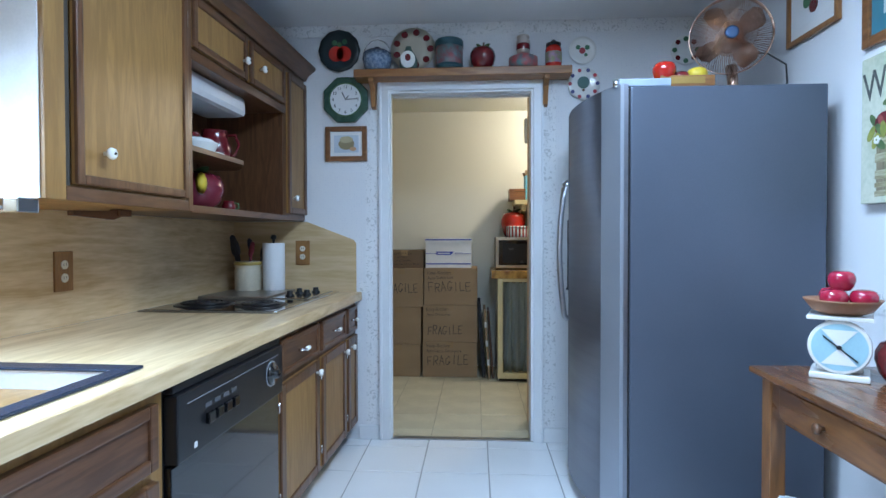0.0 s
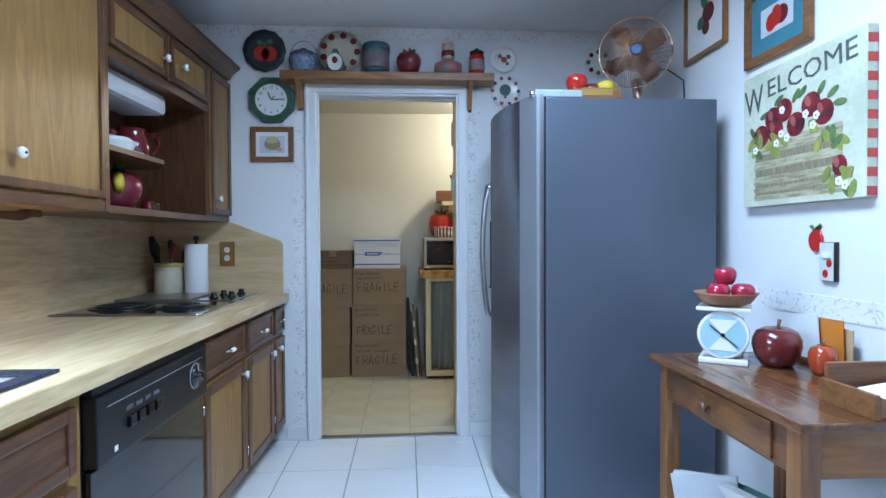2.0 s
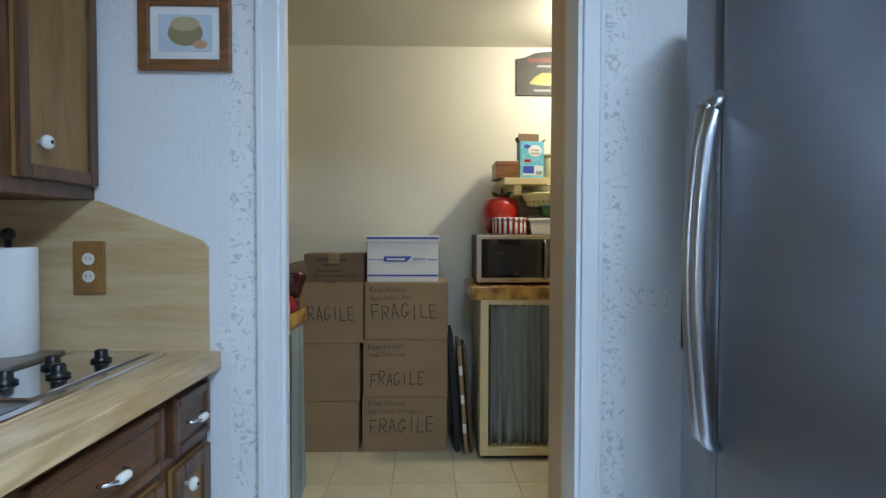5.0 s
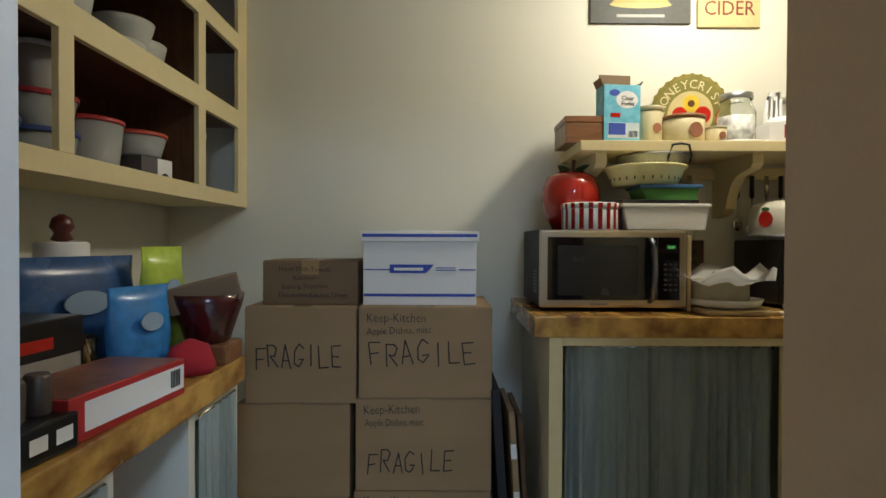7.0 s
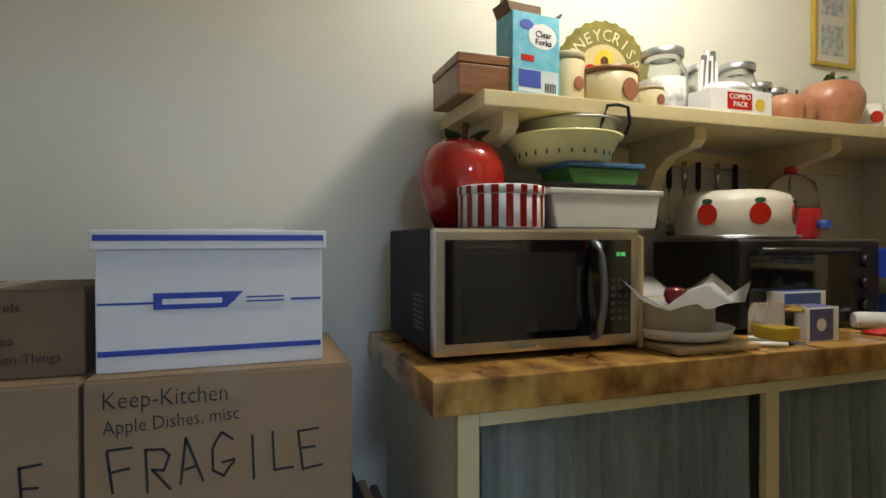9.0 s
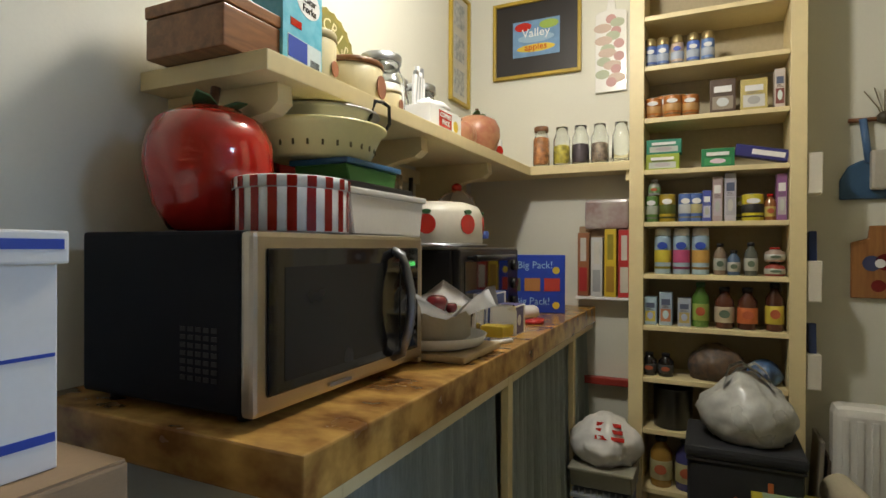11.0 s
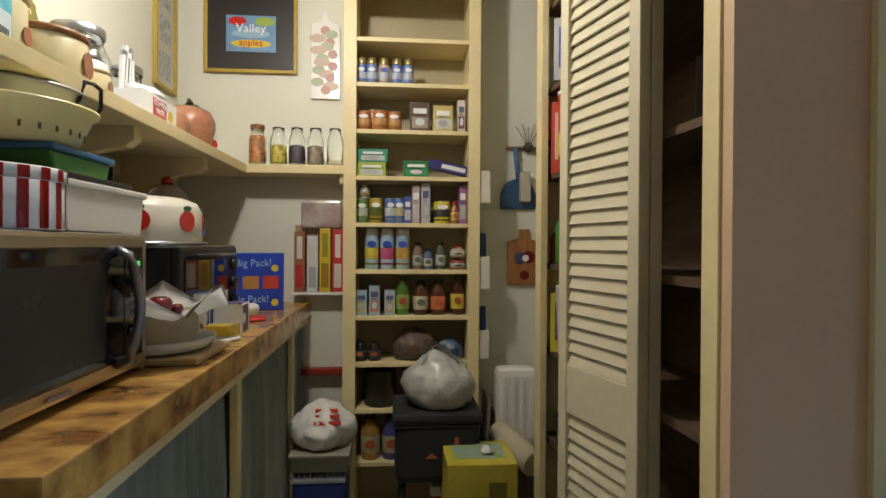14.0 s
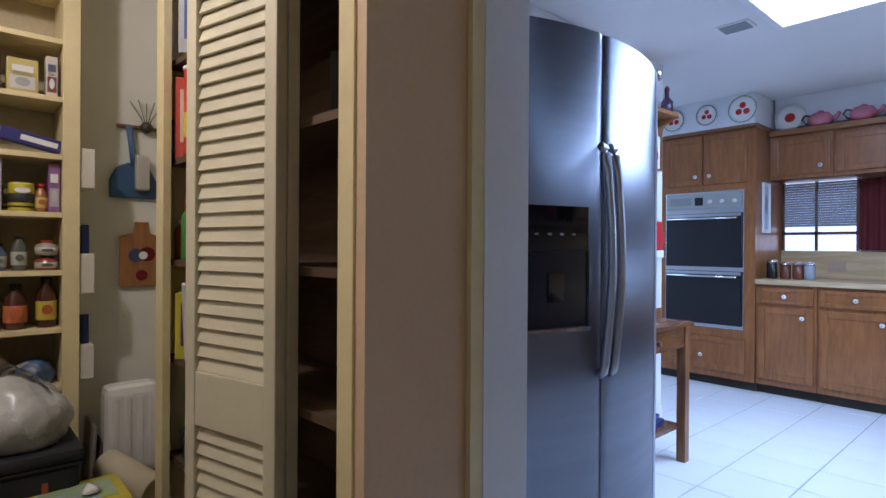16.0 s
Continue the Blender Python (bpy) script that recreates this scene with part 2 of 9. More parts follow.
def add_rod(bm, a, b, r, seg=8, r2=None):
    a, b = Vector(a), Vector(b)
    q = (b - a).to_track_quat("Z", "Y").to_matrix()
    r2 = r if r2 is None else r2
    ra, rb = [], []
    for i in range(seg):
        t = 2 * math.pi * i / seg
        u = Vector((math.cos(t), math.sin(t), 0))
        ra.append(bm.verts.new(a + q @ (u * r)))
        rb.append(bm.verts.new(b + q @ (u * r2)))
    for i in range(seg):
        f = bm.faces.new((ra[i], ra[(i + 1) % seg], rb[(i + 1) % seg], rb[i]))
        f.smooth = seg > 6
    bm.faces.new(list(reversed(ra)))
    bm.faces.new(rb)
    return bm


def rod(a, b, r, seg=8, r2=None):
    return add_rod(bmesh.new(), a, b, r, seg, r2)


def tube(points, r, seg=8):
    """A bent round bar through points."""
    bm = bmesh.new()
    pts = [Vector(p) for p in points]
    rings = []
    for i, p in enumerate(pts):
        d = (pts[min(i + 1, len(pts) - 1)] - pts[max(i - 1, 0)]).normalized()
        up = Vector((0, 0, 1)) if abs(d.z) < 0.9 else Vector((1, 0, 0))
        u = d.cross(up).normalized()
        w = d.cross(u)
        rings.append([bm.verts.new(p + r * (math.cos(2 * math.pi * k / seg) * u + math.sin(2 * math.pi * k / seg) * w)) for k in range(seg)])
    for a, b in zip(rings, rings[1:]):
        for k in range(seg):
            f = bm.faces.new((a[k], a[(k + 1) % seg], b[(k + 1) % seg], b[k]))
            f.smooth = True
    bm.faces.new(list(reversed(rings[0])))
    bm.faces.new(rings[-1])
    return bm


def prism(outline, axis, lo, hi, bevel=0.0):
    """Push a flat outline of (u, v) pairs from lo to hi along an axis; u, v are the other two axes in order."""
    bm = bmesh.new()

    def at(u, v, w):
        return {"x": (w, u, v), "y": (u, w, v), "z": (u, v, w)}[axis]

    a = [bm.verts.new(at(u, v, lo)) for u, v in outline]
    b = [bm.verts.new(at(u, v, hi)) for u, v in outline]
    n = len(outline)
    for i in range(n):
        bm.faces.new((a[i], a[(i + 1) % n], b[(i + 1) % n], b[i]))
    bm.faces.new(list(reversed(a)))
    bm.faces.new(b)
    bmesh.ops.recalc_face_normals(bm, faces=bm.faces)
    if bevel:
        bmesh.ops.bevel(bm, geom=list(bm.edges), offset=bevel, segments=1, affect="EDGES")
    return bm


def disc(r, thick, seg=24):
    return lathe([(r * 0.97, 0), (r, thick * 0.3), (r, thick * 0.7), (r * 0.97, thick)], seg)


def moved(bm, m):
    bmesh.ops.transform(bm, matrix=m, verts=bm.verts)
    return bm


def mesh_of(bm, name, material):
    bmesh.ops.recalc_face_normals(bm, faces=bm.faces)
    me = bpy.data.meshes.new(name)
    bm.to_mesh(me)
    bm.free()
    me.materials.append(material)
    return me


def part(name, bm, material, parent=None, label=""):
    ob = new(name, mesh_of(bm, name, material))
    if parent is not None:
        ob.parent = parent
    if label:
        ob["label"] = label
    return ob


HERE = pose(0, 0, 0)  # where a run of fitted units stands; the sink run leans two degrees off the door wall
SINK_RUN = pose(-0.655, 3.24, 0, 0, 0, -2.0) @ pose(0.655, -3.24, 0)
OVEN_RUN = pose(-0.185, 0, 0)


def thing(name, m, label, category, group="", kind=""):
    ob = new(name)
    ob.matrix_world = HERE @ m
    return tagged(ob, label, category, group, kind)


def single(name, bm, material, m, label, category, group="", kind=""):
    """A thing of one mesh."""
    ob = part(name, bm, material)
    ob.matrix_world = HERE @ m
    return tagged(ob, label, category, group, kind)


def structure(name, bm, material, label="", category="wall"):
    ob = part(name, bm, material)
    ob.matrix_world = HERE.copy()
    return tagged(ob, label or name.replace("_", " "), category, "", "structure")


def text_mesh(body, size, thick=0.0006, width=None, thin=0.0):
    """Letters as a thin solid, middle at the origin, in the x-z plane facing -y."""
    c = bpy.data.curves.new("letters", "FONT")
    c.body, c.size, c.extrude, c.align_x, c.align_y, c.resolution_u = body, size, thick, "CENTER", "CENTER", 2
    c.offset = -thin * size
    ob = bpy.data.objects.new("letters", c)
    scene.collection.objects.link(ob)
    bpy.context.view_layer.update()
    me = bpy.data.meshes.new_from_object(ob.evaluated_get(bpy.context.evaluated_depsgraph_get()))
    bpy.data.objects.remove(ob)
    bm = bmesh.new()
    bm.from_mesh(me)
    bpy.data.meshes.remove(me)
    if width:
        xs = [v.co.x for v in bm.verts]
        k = width / max(1e-6, max(xs) - min(xs))
        bmesh.ops.scale(bm, vec=(k, 1, 1), verts=bm.verts)
    bmesh.ops.rotate(bm, cent=(0, 0, 0), matrix=Matrix.Rotation(radians(90), 3, "X"), verts=bm.verts)
    return bm


def ellipse(rx, ry, n=14, cx=0.0, cy=0.0):
    return [(cx + rx * math.cos(2 * math.pi * i / n), cy + ry * math.sin(2 * math.pi * i / n)) for i in range(n)]


# ---- setting ----
LX, RX = -1.42, 1.465         # kitchen side walls
DY, DY2 = 3.24, 3.35          # door wall, two faces
KC, PC = 2.455, 2.375         # ceilings
PL, PR, PB = -1.27, 2.09, 5.16  # pantry walls
OX0, OX1, OZ = -0.46, 0.357, 2.05  # doorway


def door_wall():
    bm = bmesh.new()
    add_box(bm, LX - 0.12, DY, 0, OX0 - 0.1, DY2, 2.6)
    add_box(bm, OX0 - 0.1, DY, 0, OX0 - 0.02, DY + 0.03, 2.6)
    add_box(bm, OX1 + 0.02, DY, 0, 3.0, DY2, 2.6)
    add_box(bm, OX0 - 0.02, DY, OZ + 0.02, OX1 + 0.02, DY2, 2.6)
    return bm


structure("wall_north", door_wall(), M_WALLPAPER, "papered kitchen wall around the pantry doorway")


def sink_wall():
    bm = bmesh.new()
    x0, x1, a, b, lo, hi = LX - 0.12, LX, 0.12, 1.12, 1.18, 2.1
    add_box(bm, x0, -2.6, 0, x1, a, 2.6)
    add_box(bm, x0, b, 0, x1, DY, 2.6)
    add_box(bm, x0, a, 0, x1, b, lo)
    add_box(bm, x0, a, hi, x1, b, 2.6)
    return bm


HERE = SINK_RUN
structure("wall_west", sink_wall(), M_WALLPAPER, "papered kitchen wall over the sink")
HERE = pose(0, 0, 0)
structure("wall_east", box(RX, 0.44, 0, RX + 0.12, DY, 2.6), M_WALLPAPER, "papered kitchen wall behind the refrigerator")
structure("wall_south", box(LX - 0.32, -1.5, 0, 4.2, -1.38, 2.6), M_WALLPAPER, "papered wall behind the oven cabinets")
structure("wall_dining_north", box(RX + 0.12, 0.44, 0, 4.2, 0.56, 2.6), M_WALLPAPER, "papered wall of the dining side")
structure("wall_dining_east", box(4.1, -1.38, 0, 4.22, 0.44, 2.6), M_WALLPAPER, "papered wall at the dining side")
structure("kitchen_ceiling", box(LX - 0.32, -1.5, KC, 4.22, DY - 0.001, KC + 0.1), M_CEIL, "white textured kitchen ceiling", "ceiling")
structure("pantry_ceiling", box(PL - 0.1, DY2 + 0.001, PC, PR + 0.1, PB + 0.1, PC + 0.1), M_CREAM, "cream painted pantry ceiling", "ceiling")
structure("wall_pantry_north", box(PL - 0.1, PB, 0, PR + 0.1, PB + 0.1, PC), M_CREAM, "cream painted pantry wall")
structure("wall_pantry_west", box(PL - 0.1, DY2 + 0.003, 0, PL, PB, PC), M_CREAM, "cream painted pantry wall")
structure("wall_pantry_east", box(PR, DY2 + 0.003, 0, PR + 0.1, PB, PC), M_CREAM, "cream painted pantry wall")


def pantry_face():
    bm = bmesh.new()
    y0, y1 = DY2, DY2 + 0.012
    add_box(bm, PL, y0, 0, OX0 - 0.1, y1, PC)
    add_box(bm, OX1 + 0.05, y0, 0, PR, y1, PC)
    add_box(bm, OX0 - 0.1, y0, OZ + 0.02, OX1 + 0.05, y1, PC)
    return bm


structure("wall_pantry_south", pantry_face(), M_CREAM, "cream painted pantry side of the doorway wall")
structure("ground", box(-8, -8, -0.3, 10, 10, -0.012), M_GROUT, "concrete slab under the floors", "ground")

# doorway: jamb lining and casing
frame_ob = thing("door_1", pose(0, 0, 0), "white painted door casing of the pantry doorway", "door frame", kind="structure")
for nm, b in (("jamb", box(OX0 - 0.02, DY - 0.004, 0.004, OX0, DY + 0.032, OZ)), ("jamb", box(OX1, DY - 0.004, 0.004, OX1 + 0.02, DY2 + 0.02, OZ)),
              ("head_jamb", box(OX0 - 0.02, DY - 0.004, OZ, OX1 + 0.02, DY2 + 0.02, OZ + 0.02))):
    part(nm, b, M_TRIM, frame_ob)
for xa, xb in ((OX0 - 0.075, OX0 - 0.012), (OX1 + 0.012, OX1 + 0.07)):
    bm = box(xa, DY - 0.02, 0.0, xb, DY - 0.001, OZ + 0.075, 0.004)
    add_box(bm, xa + (0 if xa < 0 else 0.045), DY - 0.026, 0.0, xa + (0.018 if xa < 0 else 0.058), DY - 0.018, OZ + 0.075, 0.003)
    part("casing", bm, M_TRIM, frame_ob)
bm = box(OX0 - 0.075, DY - 0.0205, OZ + 0.012, OX1 + 0.07, DY - 0.001, OZ + 0.0752, 0.004)
add_box(bm, OX0 - 0.075, DY - 0.0265, OZ + 0.06, OX1 + 0.07, DY - 0.018, OZ + 0.0755, 0.003)
part("head_casing", bm, M_TRIM, frame_ob)
part("door_stop", box(OX0, DY + 0.06, OZ - 0.012, OX1, DY + 0.095, OZ), M_TRIM, frame_ob)
part("threshold", box(OX0, DY - 0.004, 0, OX1, DY + 0.04, 0.008, 0.003), M_STEEL_H, frame_ob, "thin metal threshold strip")

# wallpaper borders: along the ceiling, beside the casing and at rail height
for nm, b in (("border", box(LX + 0.001, DY - 0.0035, 2.385, RX, DY - 0.0005, 2.454)),
              ("border", box(-0.615, DY - 0.0035, 0.09, OX0 - 0.076, DY - 0.0005, 2.08)),
              ("border", box(OX1 + 0.071, DY - 0.0035, 0.09, 0.50, DY - 0.0005, 2.2)),
              ("border", box(0.50, DY - 0.0035, 0.985, RX, DY - 0.0005, 1.055)),
              ("border", box(-0.655, DY - 0.0035, 0.875, -0.615, DY - 0.0005, 0.945)),
              ("border", box(RX - 0.0035, 0.445, 0.925, RX - 0.0005, DY - 0.004, 0.999))):
    structure("trim_" + nm, b, M_VINES, "printed leaf wallpaper border", "wallpaper border")
structure("baseboard_left", box(-0.66, DY - 0.016, 0.0, OX0 - 0.077, DY - 0.0005, 0.085, 0.004), M_TRIM, "white painted baseboard", "baseboard")
structure("baseboard_right", box(OX1 + 0.072, DY - 0.016, 0.0, RX, DY - 0.0005, 0.085, 0.004), M_TRIM, "white painted baseboard", "baseboard")
structure("baseboard_east", box(RX - 0.016, 0.445, 0.0, RX - 0.0005, DY - 0.02, 0.085, 0.004), M_TRIM, "white painted baseboard", "baseboard")

# ---- kitchen: cabinets along the sink wall ----
def knob(parent, x, y, z, s=1):
    """White porcelain knob pointing along +x (s=1) or +y (s=0)."""
    bm = lathe([(0.006, 0), (0.006, 0.012), (0.015, 0.016), (0.0175, 0.024), (0.014, 0.031), (0.005, 0.033)], 14)
    turn = pose(x, y, z, 0, 90, 0) if s == 1 else pose(x, y, z, -90, 0, 0)
    k = part("knob", moved(bm, turn), M_WHITE, parent, "white porcelain knob")
    bm = lathe([(0.0045, 0.0335), (0.004, 0.036)], 10)
    part("screw", moved(bm, turn), M_BLACK, k)


def pull(parent, x, y, z):
    p = part("pull", tube([(x, y - 0.042, z), (x + 0.012, y - 0.04, z), (x + 0.026, y - 0.02, z), (x + 0.026, y + 0.02, z), (x + 0.012, y + 0.04, z), (x, y + 0.042, z)], 0.0045), M_CHROME, parent, "metal drawer pull")
    part("grip", moved(lathe([(0.006, -0.02), (0.01, -0.012), (0.01, 0.012), (0.006, 0.02)], 12), pose(x + 0.026, y, z, 90, 0, 0)), M_WHITE, p, "white porcelain grip")


def panel_x(name, parent, x, y0, y1, z0, z1, centre, rim, inset=0.03):
    """A panelled front facing +x: frame moulding round a flat field."""
    f = part(name, box(x, y0, z0, x + 0.014, y1, z1, 0.003), centre, parent)
    bm = bmesh.new()
    w = min(inset, (z1 - z0) * 0.26)
    for a, b, c, d in ((y0, y0 + w, z0, z1), (y1 - w, y1, z0, z1), (y0 + w, y1 - w, z0, z0 + w), (y0 + w, y1 - w, z1 - w, z1)):
        add_box(bm, x + 0.006, a, c, x + 0.022, b, d, 0.005)
    part("moulding", bm, rim, f)
    return f


def panel_y(name, parent, y, x0, x1, z0, z1, centre, rim, inset=0.03):
    """The same facing +y."""
    f = part(name, box(x0, y, z0, x1, y + 0.014, z1, 0.003), centre, parent)
    bm = bmesh.new()
    w = min(inset, (z1 - z0) * 0.26)
    for a, b, c, d in ((x0, x0 + w, z0, z1), (x1 - w, x1, z0, z1), (x0 + w, x1 - w, z0, z0 + w), (x0 + w, x1 - w, z1 - w, z1)):
        add_box(bm, a, y + 0.006, c, b, y + 0.022, d, 0.005)
    part("moulding", bm, rim, f)
    return f


HERE = SINK_RUN
BF = -0.682  # base front
SEGS = ((2.02, 2.53), (2.53, 2.99), (2.99, DY - 0.004))
for a, b in SEGS:
    c = thing("base_cabinet", pose(0, 0, 0), "dark-stained wooden base cabinet with drawer and door", "cabinet", "base cabinets under the counter")
    part("body", box(LX + 0.01, a + 0.001, 0.09, BF, b - 0.001, 0.835), M_DARK_Z, c)
    part("toe_kick", box(LX + 0.01, a + 0.001, 0.0, BF - 0.07, b - 0.001, 0.09), M_KICK_GAP, c)
    d = panel_x("drawer_front", c, BF, a + 0.025, b - 0.025, 0.665, 0.805, M_DARK_Y, M_DARK_Y, 0.022)
    pull(d, BF + 0.02, (a + b) / 2, 0.735)
    e = panel_x("door", c, BF, a + 0.025, b - 0.025, 0.115, 0.635, M_OAK_Z, M_DARK_Z, 0.045)
    knob(e, BF + 0.02, b - 0.07 if b < 3.2 else a + 0.07, 0.585)
    for z in (0.2, 0.55):
        part("hinge", rod((BF + 0.012, a + 0.022, z - 0.02), (BF + 0.012, a + 0.022, z + 0.02), 0.005), M_CHROME, e)

sb = thing("sink_base_cabinet", pose(0, 0, 0), "dark-stained wooden sink base cabinet with worn panels", "cabinet", "base cabinets under the counter")
part("body", box(LX + 0.01, -0.9, 0.09, BF, 1.318, 0.835), M_OAK_Z, sb)
part("toe_kick", box(LX + 0.01, -0.9, 0.0, BF - 0.07, 1.318, 0.09), M_KICK_GAP, sb)
for a, b in ((-0.86, 0.22), (0.25, 1.275)):
    panel_x("false_drawer_front", sb, BF, a, b, 0.64, 0.80, M_DARK_Y, M_DARK_Y, 0.032)
    d = panel_x("door", sb, BF, a, b, 0.12, 0.61, M_DARK_Y, M_DARK_Z, 0.05)
    knob(d, BF + 0.02, b - 0.08 if a < 0 else a + 0.08, 0.55)


def worktop():
    """Counter with a cut-out for the sink."""
    bm = bmesh.new()
    z0, z1, xf = 0.84, 0.88, -0.645
    sx0, sx1, sy0, sy1 = -1.30, -0.735, 0.42, 1.255
    add_box(bm, LX + 0.012, sy1, z0, xf, DY - 0.004, z1)
    add_box(bm, LX + 0.012, -0.9, z0, xf, sy0, z1)
    add_box(bm, LX + 0.012, sy0, z0, sx0, sy1, z1)
    add_box(bm, sx1, sy0, z0, xf, sy1, z1)
    return bm


ct = thing("worktop", pose(0, 0, 0), "butcher-block laminate kitchen worktop over the base cabinets", "worktop")
part("top", worktop(), M_LAMI_Y, ct)
part("front_edge", box(-0.650, -0.9, 0.833, -0.640, DY - 0.004, 0.879, 0.003), M_LAMI_Y, ct)
structure("trim_backsplash_west", box(LX + 0.0005, -0.9, 0.8805, LX + 0.009, DY - 0.0005, 1.299), M_LAMI_Y, "butcher-block laminate backsplash", "backsplash")
HERE = pose(0, 0, 0)
structure("trim_backsplash_north", prism([(LX + 0.009, 0.8805), (-0.673, 0.8805), (-0.673, 1.17), (-0.69, 1.19), (-0.97, 1.297), (LX + 0.009, 1.297)], "y", DY - 0.01, DY - 0.0005), M_LAMI_X, "butcher-block laminate backsplash", "backsplash")

HERE = SINK_RUN
# sink
sk = thing("kitchen_sink", pose(0, 0, 0), "stainless steel sink set into the worktop", "sink")
bm = bmesh.new()
for a in ((-1.32, 0.40, -0.708, 0.44), (-1.32, 1.235, -0.708, 1.29), (-1.32, 0.44, -1.28, 1.235), (-0.755, 0.44, -0.708, 1.235)):
    add_box(bm, a[0], a[1], 0.8805, a[2], a[3], 0.888, 0.003)
# the dark reflection on the rim is put into its colour
part("rim", bm, mat("sink_rim_dark_reflection", (0.035, 0.05, 0.085), 0.22, 0.3, 0.1, 8, 60), sk, "glossy sink rim coloured as a dark reflection")
bm = bmesh.new()
for a in ((-1.285, 0.435, 0.70, -0.75, 1.24, 0.704), (-1.289, 0.43, 0.70, -1.285, 1.245, 0.884), (-0.75, 0.43, 0.70, -0.746, 1.245, 0.884), (-1.285, 0.43, 0.704, -0.75, 0.435, 0.884), (-1.285, 1.24, 0.704, -0.75, 1.245, 0.884)):
    add_box(bm, *a)
# bright light on the steel bowl is put into its pale colour
part("bowl", bm, mat("satin_sink_steel_lit", (0.74, 0.77, 0.80), 0.42, 0.35, 0.08, 6, 90), sk, "satin steel bowl coloured as brightly lit")
rk = thing("dish_rack", pose(0, 0, 0), "clear wire dish rack standing in the sink", "dish rack")
bm = bmesh.new()
for z in (0.76, 0.90):
    for p, q in (((-1.2, 0.6), (-0.9, 0.6)), ((-0.9, 0.6), (-0.9, 0.98)), ((-0.9, 0.98), (-1.2, 0.98)), ((-1.2, 0.98), (-1.2, 0.6))):
        add_rod(bm, (*p, z), (*q, z), 0.006)
part("rail", bm, M_CHROME, rk)
for i in range(7):
    part("wire", rod((-0.9, 0.62 + i * 0.056, 0.705), (-0.9, 0.62 + i * 0.056, 0.90), 0.0035), M_CHROME, rk)
for x, y in ((-1.2, 0.6), (-1.2, 0.98)):
    part("wire", rod((x, y, 0.705), (x, y, 0.90), 0.0035), M_CHROME, rk)

# dishwasher
dw = thing("dishwasher", pose(0.014, 0.044, 0), "glossy black built-in dishwasher under the worktop", "dishwasher")
part("body", box(-1.28, 1.278, 0.02, -0.70, 1.972, 0.832), M_BLACK, dw)
part("door", box(-0.70, 1.285, 0.10, -0.678, 1.975, 0.615, 0.004), M_BLACKGLOSS, dw, "glossy black door panel")
cp = part("control_panel", box(-0.70, 1.285, 0.622, -0.66, 1.975, 0.80, 0.006), M_BLACK, dw, "black control panel with dial and buttons")
part("vent", box(-0.70, 1.285, 0.803, -0.672, 1.975, 0.828, 0.004), M_BLACK, dw)
part("stripe", box(-0.66, 1.33, 0.768, -0.6585, 1.93, 0.7695), paint(0.3, 0.3, 0.32), cp)
for i in range(4):
    part("button", box(-0.66, 1.42 + i * 0.05, 0.685, -0.648, 1.455 + i * 0.05, 0.715, 0.003), M_BLACKGLOSS, cp)
    part("label_bar", box(-0.66, 1.42 + i * 0.05, 0.73, -0.6588, 1.452 + i * 0.05, 0.742), paint(0.10, 0.10, 0.11), cp)
part("dial", moved(lathe([(0.042, 0), (0.04, 0.01), (0.018, 0.012), (0.016, 0.028), (0.01, 0.03)], 24), pose(-0.66, 1.87, 0.715, 0, 90, 0)), M_BLACKGLOSS, cp)
part("dial_ring", moved(lathe([(0.046, 0), (0.046, 0.0012)], 28), pose(-0.66, 1.87, 0.715, 0, 90, 0)), paint(0.35, 0.36, 0.38), cp)
part("emblem", box(-0.66, 1.36, 0.64, -0.6588, 1.375, 0.655), M_PAPERWHITE, cp)

# cooktop
ck = thing("cooktop", pose(0, 0, 0), "stainless steel and black electric cooktop set in the worktop", "cooktop")
part("plate", box(-1.39, 2.26, 0.8805, -0.765, 3.17, 0.888, 0.004), mat("worn_cooktop_steel", (0.30, 0.27, 0.24), 0.3, 0.8, 0.15, 7, 80), ck)
part("plate_edge", box(-0.785, 2.258, 0.8806, -0.758, 3.172, 0.891, 0.003), M_CHROME, ck, "bright rolled steel edge")
part("burner_panel", box(-1.37, 2.28, 0.888, -0.79, 2.70, 0.8895, 0.001), M_BLACKGLOSS, ck)
part("griddle_cover", box(-1.375, 2.72, 0.888, -1.01, 3.14, 0.902, 0.005), mat("dull_griddle_steel", (0.34, 0.29, 0.24), 0.32, 0.7, 0.12, 6, 80), ck, "dull steel griddle cover")
part("control_plate", box(-0.99, 2.74, 0.888, -0.80, 3.15, 0.894, 0.003), M_CHROME, ck)
for x, y, r in ((-1.21, 2.49, 0.115), (-0.93, 2.48, 0.10)):
    b = part("burner", lathe([(r + 0.02, 0), (r + 0.02, 0.004), (r, 0.006), (r * 0.6, 0.002), (0.01, 0.002)], 28, (x, y, 0.888)), M_BLACK, ck, "black coil burner in a steel pan")
    pts = [(x + (0.02 + (r - 0.025) * i / 60) * math.cos(i * 0.42), y + (0.02 + (r - 0.025) * i / 60) * math.sin(i * 0.42), 0.899) for i in range(61)]
    part("coil", tube(pts, 0.005, 6), M_BLACK, b)
for x, y in ((-0.93, 2.84), (-0.86, 2.90), (-0.93, 2.98), (-0.86, 3.05)):
    part("control_knob", lathe([(0.022, 0), (0.025, 0.005), (0.016, 0.01), (0.015, 0.026), (0.011, 0.029)], 14, (x, y, 0.894)), M_BLACK, ck)

